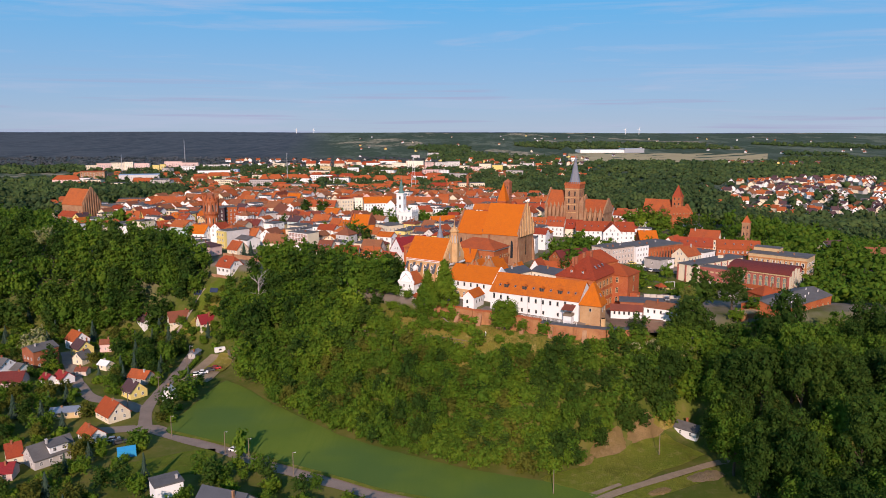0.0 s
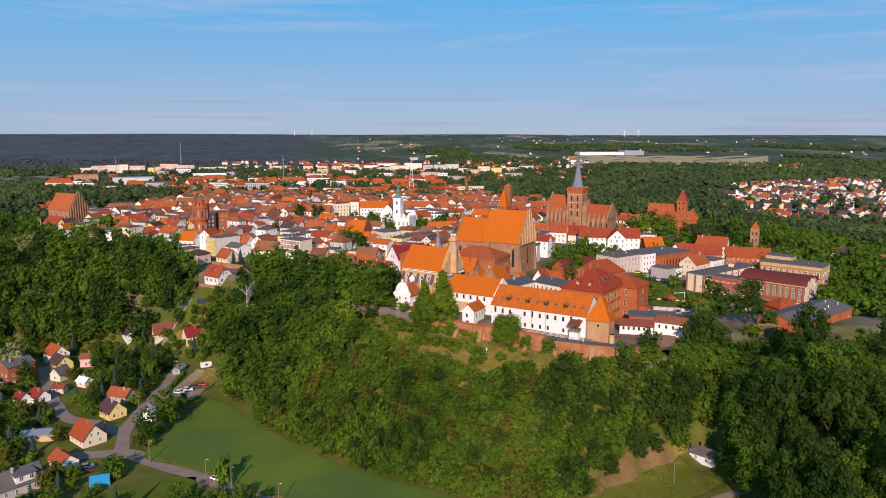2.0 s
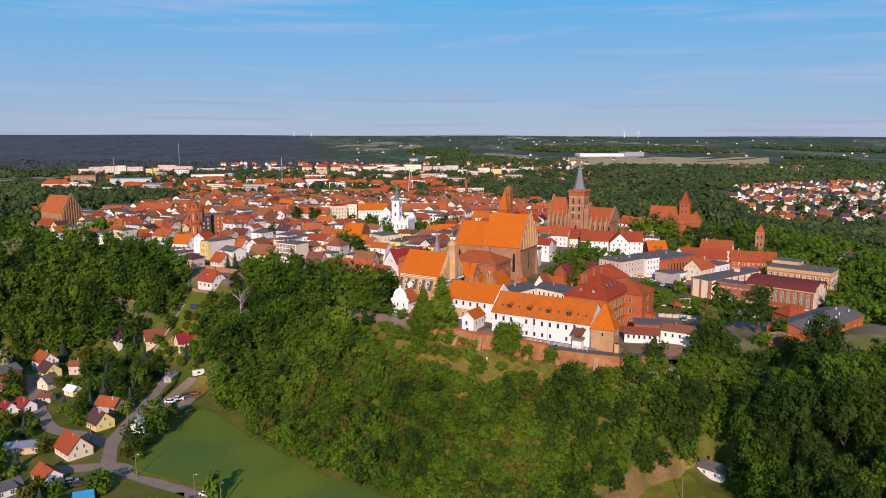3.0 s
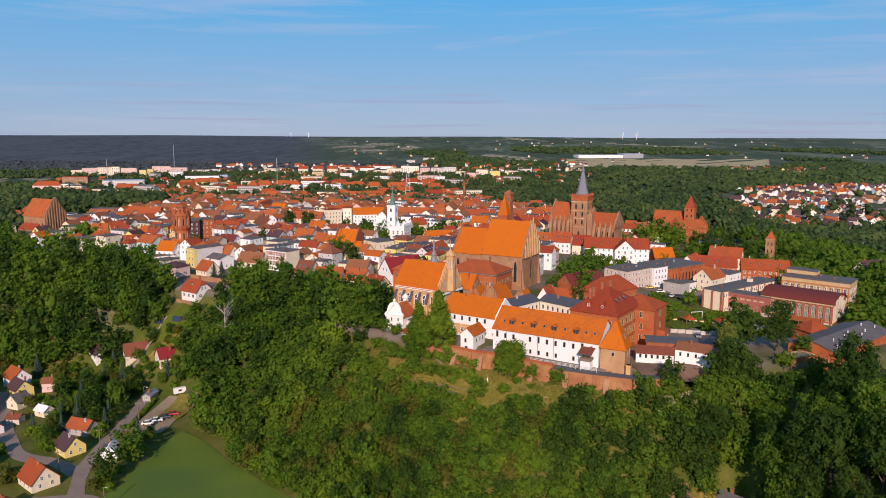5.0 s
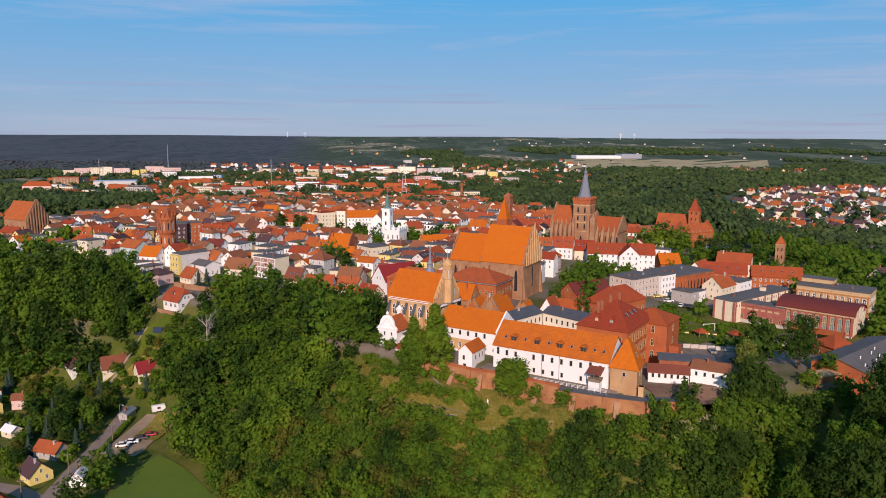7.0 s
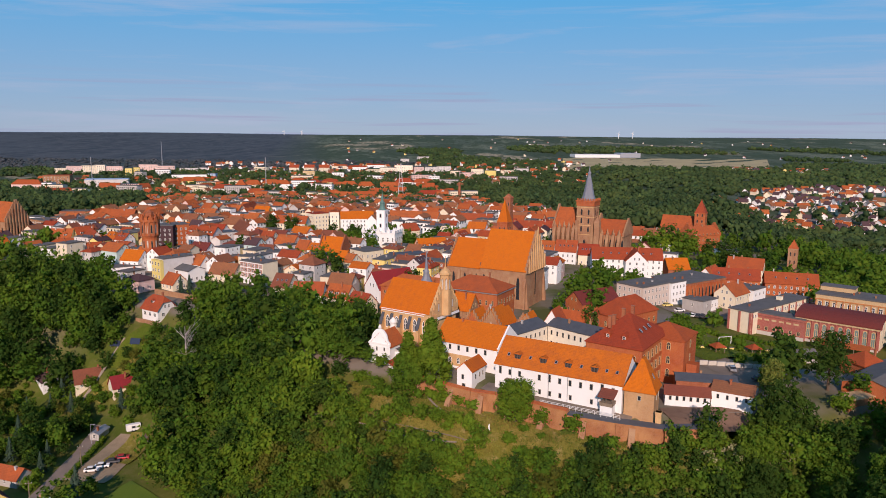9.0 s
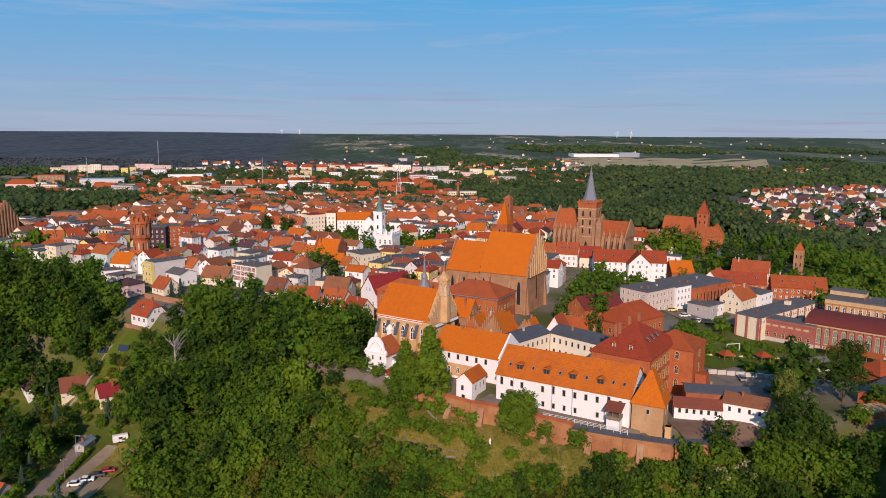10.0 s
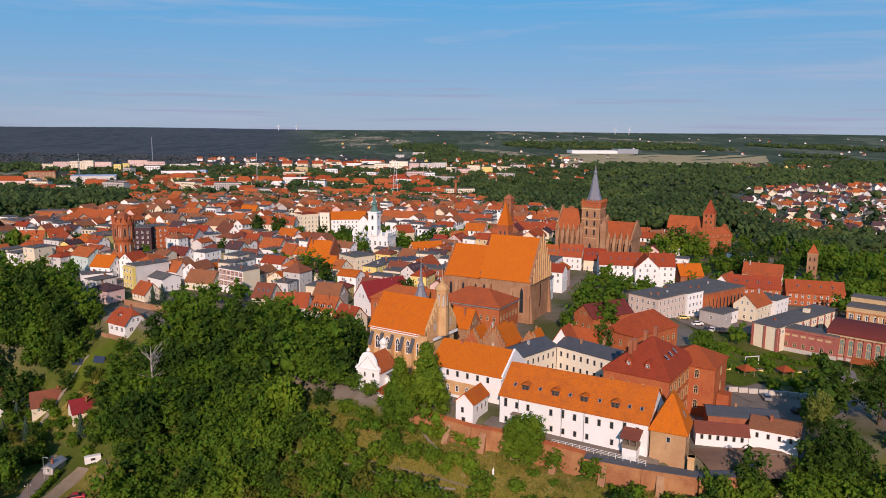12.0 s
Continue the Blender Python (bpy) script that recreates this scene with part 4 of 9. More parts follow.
# low white outbuildings by the yard
house(70.2, 272.2, BASE, 11.6, 5.0, 3.0, 4.6, -14, WHITE, TILE_MAROON, "low white outbuilding with maroon sheet roof", name="outbuilding", category="outbuilding", rows=[1.3], win=(0.8, 1.3), every=1.6, style="dark", chimneys=0, clear=5)
house(83.0, 271.6, BASE, 10.5, 9.0, 4.4, 5.8, -30, WHITE, TILE_BROWN, "white two-storey outbuilding with brown sheet roof", name="outbuilding", category="outbuilding", rows=[2.3], win=(0.75, 1.3), every=2.2, style="dark", chimneys=1, clear=6)
house(77, 277.5, BASE, 16, 6.5, 5.2, 6.2, -12, BRICK, SLATE, "brick shed with dark felt roof", name="shed", category="shed", rows=[], chimneys=1, clear=6)
# rampart wall, piece by piece
# the ground behind it is level
WALL = [(-6, 293.5), (4, 285.5), (12, 279.5), (20, 276.2), (28, 270.5), (36.5, 264.8), (48, 259.6), (59, 255.6), (68, 256.0), (74.5, 261.0)]
rampart = thing("rampart_wall", 0, 0, 0, 0, "weathered brick rampart wall with buttresses and dark coping", "wall", kind="structure")
for (x0, y0), (x1, y1) in zip(WALL, WALL[1:]):
    p, q = Vector((x0, y0)), Vector((x1, y1))
    d = (q - p).normalized()
    nrm = Vector((d.y, -d.x))
    top = 29.6 if x0 < 30 else 28.6
    base = min(hz(p.x, p.y - 2), hz(q.x, q.y - 2)) - 2
    a0, b0 = p + nrm * 1.5, q + nrm * 1.5
    a1, b1 = p + nrm * 0.7, q + nrm * 0.7
    a2, b2 = p - nrm * 1.2, q - nrm * 1.2
    part("wall_section", [(*a0, base), (*b0, base), (*b1, top), (*a1, top), (*a2, base), (*b2, base), (*b2, top), (*a2, top)],
         [(0, 1, 2, 3), (3, 2, 6, 7), (5, 4, 7, 6), (1, 5, 6, 2), (4, 0, 3, 7), (4, 5, 1, 0)], BRICK_RAMPART, rampart)
    c0, c1, c2, c3 = p + nrm * 0.9, q + nrm * 0.9, q - nrm * (1.6 if x0 > 30 else 0.4), p - nrm * (1.6 if x0 > 30 else 0.4)
    part("coping", [(*c0, top + 0.004), (*c1, top + 0.004), (*c2, top + 0.3), (*c3, top + 0.3), (*c0, top + 0.16), (*c1, top + 0.16), (*c2, top + 0.5), (*c3, top + 0.5)],
         [(4, 5, 6, 7), (0, 1, 5, 4), (1, 2, 6, 5), (2, 3, 7, 6), (3, 0, 4, 7), (3, 2, 1, 0)], SLATE if x0 > 30 else BRICK_ORANGE, rampart)
    m = p + d * (q - p).length * 0.3
    for f in (0.35,):
        m = p + (q - p) * f
        e0, e1 = m + nrm * 3.4, m + nrm * 0.9
        w = d * 0.8
        part("buttress", [(*(e0 - w), base - 1), (*(e0 + w), base - 1), (*(e1 + w), base - 1), (*(e1 - w), base - 1), (*(e1 - w), top - 0.8), (*(e1 + w), top - 0.8), (*(e0 - w), base + 1.6), (*(e0 + w), base + 1.6)],
             [(0, 1, 7, 6), (6, 7, 5, 4), (1, 2, 5, 7), (3, 0, 6, 4), (2, 3, 4, 5), (3, 2, 1, 0)], BRICK_OLD, rampart)
strip("terrace", [(16, 283.2), (25.5, 277.6), (39.5, 269.2), (53, 262.8)], 5.4, PAVING, 0.45, "grey paved terrace between wing and rampart", "terrace")
strip("courtyard", [(62, 262.5), (72, 263.5), (84, 264)], 11, COURT, 0.3, "worn reddish-brown courtyard by the rampart tower", "yard")
fence = thing("terrace_railing", 0, 0, 0, 0, "thin dark metal railing along the rampart terrace", "railing")
for i in range(14):
    x, y = 30 + i * 1.45, 270.6 - i * 0.85
    Shape().box(x - 0.04, x + 0.04, y - 0.04, y + 0.04, 29, 30.3).put("post", TRIM, fence)
for z in (29.5, 29.85, 30.22):
    Shape().add([(30, 270.56, z), (48.9, 259.5, z), (48.9, 259.58, z), (30, 270.64, z), (30, 270.56, z + 0.07), (48.9, 259.5, z + 0.07), (48.9, 259.58, z + 0.07), (30, 270.64, z + 0.07)], [(3, 2, 1, 0), (4, 5, 6, 7), (0, 1, 5, 4), (1, 2, 6, 5), (2, 3, 7, 6), (3, 0, 4, 7)]).put("rail", TRIM, fence)

# ---------------------------------------------------------------- the large Gothic church
CH_A = -29
cu, cv = Vector((math.cos(radians(CH_A)), math.sin(radians(CH_A)))), Vector((-math.sin(radians(CH_A)), math.cos(radians(CH_A))))
p = Vector((38.6, 376.5)) - cu * 10 + cv * 10.8
nave = house(p.x, p.y, BASE, 20.5, 21.6, 16.2, 31.0, CH_A, BRICK_OLD, TILE_NEW, "tall Gothic brick church nave with steep bright orange roof", name="church", category="church", rows=[], chimneys=0, clear=16)
p2 = Vector((38.6, 376.5)) - cu * 29 + cv * 10.8
choir = house(p2.x + 0.7, p2.y - 0.4, BASE, 16.0, 19, 15.4, 26.2, CH_A, BRICK_OLD, TILE_NEW, "lower Gothic brick church choir with bright orange roof", name="church_choir", category="church", rows=[], chimneys=0, clear=13)
stepped_gable(nave, 9.9, 10.9, 21.8, 15.0, 31.8, 11, 16.4, BRICK_OLD)
for i in range(9):
    y = -8.8 + i * 2.2
    top = 16.5 + (1 - abs(y) / 10.8) * 14.8
    Shape().box(10.9, 11.35, y - 0.35, y + 0.35, 15.0, top + 0.9).turned([(0.4, top + 0.9), (0.04, top + 2.2)], 4, 11.1, y).put("gable_pier", BRICK_PALE, nave)
    if i < 8:
        t2 = 16.5 + (1 - abs(y + 1.1) / 10.8) * 14.8
        window(nave, 10.92, y + 1.1, 16.6, 1.1, max(1.5, t2 - 17.4), 90, "blind", "niche")
window(nave, 10.6, -0.5, 3.8, 1.9, 12.6, 90, "lancet")
for y in (-10.0, 10.0):
    s = Shape().add([(10.27, y - 0.8, -3), (11.9, y - 0.8, -3), (11.9, y + 0.8, -3), (10.27, y + 0.8, -3), (10.27, y - 0.6, 12.5), (10.5, y - 0.6, 12.5), (10.5, y + 0.6, 12.5), (10.27, y + 0.6, 12.5)],
                    [(3, 2, 1, 0), (4, 5, 6, 7), (0, 1, 5, 4), (1, 2, 6, 5), (2, 3, 7, 6), (3, 0, 4, 7)])
    s.put("buttress", BRICK_OLD, nave)
for x, hh in ((-8.5, 11), (7.0, 11)):
    window(nave, x, -10.82, 3.2, 1.9, hh, 0, "lancet")
for x in (-10, -3.5, 3.0, 10):
    Shape().prism([(-11.7, -3), (-10.82, -3), (-10.82, 13), (-11.2, 11.6), (-11.7, 10)], x - 0.5, x + 0.5).put("buttress", BRICK_OLD, nave)
for x in (-8, -2.6, 2.8, 8):
    Shape().prism([(-11, -3), (-9.52, -3), (-9.52, 14), (-11, 8)], x - 0.6, x + 0.6).put("buttress", BRICK_OLD, choir)
    if x < 8:
        window(choir, x + 2.7, -9.52, 4, 1.6, 9.5, 0, "lancet")
Shape().box(-10.4, -10.26, -10.8, 10.8, 16, 18).put("wall_band", BRICK_OLD, nave)
stepped_gable(choir, -8.5, -7.95, 19.2, 14.0, 27.4, 9, 15.2, BRICK_OLD)

# ---------------------------------------------------------------- the parish church with its tower
F_A = -30
fara = thing("parish_church", 91.0, 506.0, 29.0, F_A, "huge brick parish church with square tower and grey spire", "church", clear=32)
Shape().box(-5.1, 5.1, -5.1, 5.1, -2, 30.6).put("tower", BRICK_OLD, fara)
Shape().box(-5.35, 5.35, -5.35, 5.35, 30.604, 33.0).put("belfry_storey", BRICK_ORANGE, fara, "newer orange brick top storey")
Shape().box(-5.75, 5.75, -5.75, 5.75, 33.004, 33.7).put("tower_cornice", BRICK_ORANGE, fara)
for k in range(7):
    q = -4.5 + 1.5 * k
    for ax, ay in ((q, -5.45), (5.45, q)):
        Shape().box(ax - 0.35, ax + 0.35, ay - 0.3, ay + 0.3, 33.704, 34.9).put("merlon", BRICK_ORANGE, fara)
Shape().turned([(4.3, 33.7), (3.3, 36.5), (2.4, 40.5), (1.5, 45.5), (0.75, 48.4), (1.0, 48.8), (0.95, 49.6), (0.4, 50.4), (0.35, 51.5), (0.1, 53), (0.06, 55)], 8, 0, 0, 0, radians(22.5)).put("spire", SPIRE, fara, "octagonal blue-grey metal spire")
for row, hh in ((3, 9), (15.5, 3.6), (20.3, 3.6), (25.1, 4.0)):
    for q in ((-2.1, 2.1) if row > 10 else (0,)):
        window(fara, q, -5.1, row, 1.3 if row > 10 else 2.0, hh, 0, "lancet")
        window(fara, 5.1, q, row, 1.3 if row > 10 else 2.0, hh, 90, "lancet")
for z in (13.8, 19.2, 24.0, 29.6):
    Shape().box(-5.3, 5.3, -5.3, 5.3, z, z + 0.4).put("string_course", BRICK_PALE, fara)
for q in (-4.6, 4.6):
    Shape().box(q - 0.8, q + 0.8, -6.1, -5.304, -2, 22, 0).put("buttress", BRICK_OLD, fara)
    Shape().box(5.304, 6.1, q - 0.8, q + 0.8, -2, 22, 0).put("buttress", BRICK_OLD, fara)
for nm, ox, L, he, hr in (("nave", -12.4, 14.4, 17.5, 28.0), ("choir", 13.6, 16.8, 15.0, 22.5)):
    walls_gable(L, 20, he, hr).put("nave_wall", BRICK_OLD, fara).matrix_basis = pose(ox, 6, 0)
    gable_roof(L, 20, he, hr).put("nave_roof", TILE_ORANGE, fara).matrix_basis = pose(ox, 6, 0)
    for i in range(5):
        x = ox - L / 2 + (i + 0.5) * L / 5
        Shape().prism([(-7.0, -2), (-4.02, -2), (-4.02, he + 1), (-5.4, he + 0.4), (-7.0, he - 5)], x - 0.8, x + 0.8).turned([(0.9, he + 0.5), (0.1, he + 3.4)], 4, x, -5.2).put("buttress", BRICK_OLD, fara)
        window(fara, x + L / 10, -4.02, 3, 1.8, he - 5, 0, "lancet")
stepped_gable(fara, -20.2, -19.4, 20.4, 12, 30, 9, 17.5, BRICK_OLD, 6)
stepped_gable(fara, 21.9, 22.7, 20.4, 14, 24, 8, 15.5, BRICK_OLD, 6)
stepped_gable(fara, 5.6, 6.4, 20.4, 15, 26, 9, 16.0, BRICK_OLD, 6)
Shape().box(6.5, 9.5, -8.4, -4.6, -2, 21.5).turned([(2.3, 21.504), (0.1, 25.4)], 4, 8.0, -6.5, 0, radians(45)).put("stair_turret", BRICK_OLD, fara)

# ---------------------------------------------------------------- town hall, water tower, other towers
th = thing("town_hall", -29.5, 517, 29.0, -20, "white Renaissance town hall with slender tower and green copper spire", "town hall", clear=20)
Shape().box(-10.5, 10.5, -6, 6, -2, 12.6).put("wall", WHITE, th)
Shape().box(-10.8, 10.8, -6.3, 6.3, 12.604, 13.2).put("cornice", TRIM, th)
for i in range(7):
    x = -9.9 + i * 3.3
    Shape().box(x - 0.9, x + 0.9, -6.2, -5.5, 13.2, 14.6).turned([(0.85, 14.6), (0.1, 16.6)], 4, x, -5.85).put("attic_crest", WHITE, th)
    window(th, x * 0.93, -6, 7.6, 1.1, 2.6)
    window(th, x * 0.93, -6, 2.2, 1.1, 2.4)
for j in range(4):
    y = -4.8 + j * 3.2
    Shape().box(10.0, 10.7, y - 0.9, y + 0.9, 13.2, 14.6).turned([(0.85, 14.6), (0.1, 16.6)], 4, 10.35, y).put("attic_crest", WHITE, th)
    window(th, 10.5, y, 7.6, 1.1, 2.6, 90)
Shape().box(-2.6, 2.6, -2.6, 2.6, 12, 25.6).box(-2.9, 2.9, -2.9, 2.9, 25.0, 25.8).put("tower", WHITE, th)
for z in (15.5, 21.4):
    window(th, 0, -2.6, z, 1.3, 2.4, 0, "dark")
    window(th, 2.6, 0, z, 1.3, 2.4, 90, "dark")
Shape().turned([(2.6, 25.8), (1.9, 26.8), (1.5, 27.6), (1.5, 29.6), (1.8, 29.9), (1.0, 31.0), (0.8, 31.6), (0.8, 33.2), (0.45, 34), (0.15, 35.6), (0.06, 38.5)], 8).put("copper_spire", COPPER, th, "green copper spire in stages")
wt_ = thing("water_tower", -149.5, 470, 29.0, 0, "round red-brick water tower with blind arches and crown", "tower", clear=10)
Shape().turned([(4.9, -2), (4.7, 6), (4.3, 9), (4.1, 15.2), (4.6, 16.2), (4.9, 16.8), (4.9, 17.2), (4.6, 17.3), (4.6, 23.4), (5.1, 24.0), (5.1, 25.2), (4.2, 25.3), (4.2, 26.2), (0.2, 27.2)], 16).put("drum", BRICK_ORANGE, wt_)
Shape().turned([(2.3, 26.0), (2.3, 28.6), (2.6, 28.8), (0.1, 30.2)], 8).put("roof_lantern", BRICK, wt_)
for k in range(12):
    a = radians(30 * k)
    c, d = math.cos(a), math.sin(a)
    window(wt_, 4.52 * c, 4.52 * d, 17.8, 1.25, 5.0, 30 * k + 90, "blind" if k % 2 else "lancet", "niche")
    Shape().box(-0.4, 0.4, -0.3, 0.3, 16.6, 25.2).put("pier", BRICK, wt_).matrix_basis = pose(4.75 * math.cos(a + 0.262), 4.75 * math.sin(a + 0.262), 0, 0, 0, 30 * k + 105)
    Shape().box(-0.75, 0.75, -0.3, 0.3, 25, 26.6).turned([(0.75, 26.6), (0.05, 28.4)], 4).put("merlon", BRICK_ORANGE, wt_).matrix_basis = pose(4.75 * c, 4.75 * d, 0, 0, 0, 30 * k + 90)
    window(wt_, 4.18 * c, 4.18 * d, 10.0, 1.0, 4.4, 30 * k + 90, "blind" if k % 2 else "lancet", "niche")


def church_tower(x, y, z, w, hb, hr, rz, label, wall=BRICK_ORANGE, roof=TILE_ORANGE, name="church_tower"):
    t = thing(name, x, y, z, rz, label, "tower", clear=w)
    Shape().box(-w / 2, w / 2, -w / 2, w / 2, -3, hb).box(-w / 2 - 0.25, w / 2 + 0.25, -w / 2 - 0.25, w / 2 + 0.25, hb - 0.5, hb + 0.2).put("wall", wall, t)
    Shape().turned([(w * 0.74, hb + 0.2), (0.05, hb + hr)], 4, 0, 0, 0, radians(45)).put("roof", roof, t)
    for zz in np.arange(hb * 0.45, hb - 2, 4.5):
        for q in (-w * 0.22, w * 0.22):
            window(t, q, -w / 2, zz, w * 0.16, 2.4, 0, "lancet")
            window(t, w / 2, q, zz, w * 0.16, 2.4, 90, "lancet")
    return t


church_tower(38.9, 470, 29, 5.8, 25, 11.8, A, "brick church tower with steep orange pyramid spire", BRICK_ORANGE, TILE_NEW)
church_tower(46, 520, 29, 4.2, 33.5, 2.4, A, "plain square brick tower", BRICK, BRICK)
church_tower(200, 622, 22, 7.6, 21, 10, A, "square brick church tower with orange pyramid roof")
church_tower(202, 483.5, 23, 4.9, 15.5, 5.0, A, "old square town-wall tower with orange cap", BRICK_OLD)
ac = house(183, 575, 23.5, 25, 12, 10, 15.5, 27, BRICK_ORANGE, TILE_ORANGE, "large brick school with stepped gable beside the church", name="brick_school", category="school", rows=[2, 6.2, 10], style="brick", every=3, chimneys=2, clear=20)
stepped_gable(ac, -13.1, -12.3, 12.4, 9, 18, 7, 10.5, BRICK_ORANGE)
stepped_gable(ac, 12.3, 13.1, 12.4, 9, 17.6, 7, 10.5, BRICK_ORANGE)
house(157, 586, 25, 22, 12, 6, 11, 10, BRICK, TILE_BROWN, "brick convent house with brown tiled roof", name="convent_house", category="convent", rows=[2.5], style="brick", chimneys=2, clear=12)
house(189, 634, 23, 26, 13, 8.5, 16.5, A, BRICK_ORANGE, TILE_ORANGE, "brick church nave with tall orange roof", name="church", category="church", rows=[3], style="lancet", win=(1.4, 6), every=4.5, chimneys=0, clear=18)
lc = house(-276, 557, 28, 23, 16, 15, 26, -27, BRICK_OLD, TILE_ORANGE, "old brick church with stepped gable at the town's edge", name="church", category="church", rows=[3], style="lancet", win=(1.8, 8.5), every=4.5, chimneys=0, clear=16)
stepped_gable(lc, 11.2, 12.1, 16.4, 13.5, 28, 9, 15.5, BRICK_OLD)
for i in range(8):
    Shape().box(12.104, 12.6, -7.4 + i * 2.0, -6.8 + i * 2.0, -2, 27 - abs(i - 3.5) * 2.9).put("gable_pier", BRICK_OLD, lc)
Shape().prism([(-12.5, 6), (-8.02, 9.5), (-8.02, 9.8), (-12.6, 6.3)], -11.5, 6).put("aisle_roof", TILE_ORANGE, lc)
Shape().box(-11.5, 6, -12.2, -8.02, -3, 6.2).put("aisle_wall", BRICK_OLD, lc)
TAKEN.append((-270, 537, 15))
house(-268, 636, 28.5, 30, 11, 8, 8.4, -12, BRICK, BRICK_OLD, "long roofless red-brick building", form="flat", name="brick_ruin", category="ruin", rows=[2], style="dark", chimneys=0, clear=15)
for x in (-10.5, -6, -1.5, 3, 7.5):
    Shape().prism([(-13.4, -3), (-12.22, -3), (-12.22, 6), (-13.4, 3)], x - 0.6, x + 0.6).put("buttress", BRICK, lc)


# ---------------------------------------------------------------- works and school south-east of the town
house(103, 463, 27.5, 36, 13, 9.0, 14, -8, WHITE, TILE_RED, "long white school with red tiled roof", name="school", category="school", rows=[1, 4.2, 7], every=2.8, chimneys=3, clear=18, skylights=7)
house(106, 456, 27.5, 12, 11, 9.0, 14.2, 82, WHITE, TILE_RED, "gabled front of the white school", name="gabled_school_block", category="school", rows=[1, 4.2, 7], every=2.6, chimneys=0, clear=6)
house(93.2, 396.2, 27, 18.5, 14, 9.5, 9.9, 37, BEIGE, TAR, "pinkish beige office block with flat grey roof", form="flat", name="office_block", category="office", rows=[0.8, 3.8, 6.8], every=2.2, win=(1.0, 1.6), chimneys=3, clear=11)
house(107.9, 407.9, 26, 10.5, 12, 9.5, 9.9, 35, WHITE, TAR, "white block with flat grey roof", form="flat", name="office_block", category="office", rows=[0.8, 3.8, 6.8], every=2.2, chimneys=1, clear=7)
ar = house(122.3, 422.3, 24.5, 29, 20, 9.5, 9.9, 33.5, BRICK_ORANGE, TAR, "brick arcade hall with wide flat grey roof", form="flat", name="arcade_hall", category="hall", rows=[0.8], style="lancet", win=(1.5, 6.6), every=2.5, chimneys=2, clear=17)
for i in range(12):
    Shape().box(-13.6 + i * 2.45, -13.0 + i * 2.45, -10.35, -10.004, -2, 8.6).put("pier", BRICK_ORANGE, ar)
Shape().box(-14.5, 14.5, -10.4, -10.004, 8.6, 9.4).put("cornice", BRICK, ar)
house(116.5, 394, 24, 7, 10, 6, 6.4, 40, GREY, TAR, "grey rendered garage cube with flat roof", form="flat", name="garage_block", category="garage", rows=[3.2], every=5, chimneys=1, clear=7)
house(124, 401, 24, 7, 6, 4.6, 5, 40, WHITE, TAR, "white annex with flat grey roof", form="flat", name="garage_block", category="garage", rows=[1.4], chimneys=0, clear=4)
house(137.5, 408, 23.5, 14, 10, 6.5, 11, 42, CREAM, TILE_ORANGE, "grey-cream gabled house with orange roof", rows=[1, 4], clear=8)
house(149, 417, 23.5, 12, 11, 7, 7.5, 40, WHITE, TAR, "white flat-roofed workshop in the works yard", form="flat", name="workshop", category="workshop", rows=[1, 4], chimneys=1, clear=8)
fac = house(142, 379.2, 23.5, 46, 10, 8.4, 8.8, 36.5, CREAM, TAR, "long cream factory hall with flat grey roof", form="flat", name="factory", category="factory", rows=[6.0], win=(1.1, 1.3), every=1.7, chimneys=2, clear=18, faces="f")
for i in range(9):
    Shape().box(-22.9 + i * 5.65, -22.2 + i * 5.65, -5.3, -5.004, -2, 8.2).put("pier", BRICK_PINK, fac)
for y in (-4.6, 0, 4.6):
    Shape().box(-23.35, -23.004, y - 0.4, y + 0.4, -2, 8.2).put("pier", BRICK_PINK, fac)
Shape().box(6, 8, -1, 1, 8.75, 10.2, 0).put("roof_housing", CREAM, fac)
rg = house(138.5, 361.2, 23.5, 19, 7, 7.8, 8.0, -44, BRICK_PINK, TAR, "low red-brick factory range", form="flat", name="factory", category="factory", rows=[1.4], style="brick", win=(1.3, 1.6), every=2.6, chimneys=0, clear=11)
for i in range(6):
    Shape().box(-8.2 + i * 2.75, -6.4 + i * 2.75, -3.58, -3.504, 5.3, 6.0).put("panel", BRICK_YELLOW, rg)
Shape().box(-9.8, 9.8, -3.9, -3.504, 7.0, 7.8).put("cornice", BRICK_PINK, rg)
Shape().box(-9.5, 9.5, -3.7, -3.504, -2, 0.9).put("plinth", STONE, rg)
hall = house(158.4, 353.6, 23.4, 28.5, 19.5, 8.6, 11.4, -42, BRICK_PINK, TILE_MAROON, "large brick machine hall with arched maroon roof and tall windows", form="arch", name="machine_hall", category="hall", rows=[], chimneys=0, clear=18)
for i in range(11):
    x = -13.7 + i * 2.74
    Shape().box(x - 0.3, x + 0.3, -10.15, -9.754, -2, 8.0).put("pier", BRICK_PINK, hall)
    if i < 10:
        window(hall, x + 1.37, -9.75, 1.4, 1.5, 6.0, 0, "factory")
Shape().box(-14.4, 14.4, -10.25, -9.754, 8.004, 8.5).put("cornice", BRICK_YELLOW, hall)
Shape().box(-14.3, 14.3, -10.0, -9.754, -2, 0.7).put("plinth", STONE, hall)
for y, top in ((-7.6, 8.8), (-4.0, 11.0), (0.0, 11.8), (4.0, 11.0), (7.6, 8.8)):
    Shape().box(14.254, 14.4, y - 1.45, y + 1.45, 0.6, top - 1.0).put("end_panel", CREAM, hall, "pale yellow rendered end panel")
ob_ = house(176.0, 375.0, 23, 28.5, 15, 13.0, 13.4, -40, BRICK_YELLOW, TAR, "yellow brick office building with stepped flat roofs", form="flat", name="office_building", category="office", rows=[1, 4.6, 8.2], style="plain", win=(1.6, 2.1), every=2.5, chimneys=3, clear=17)
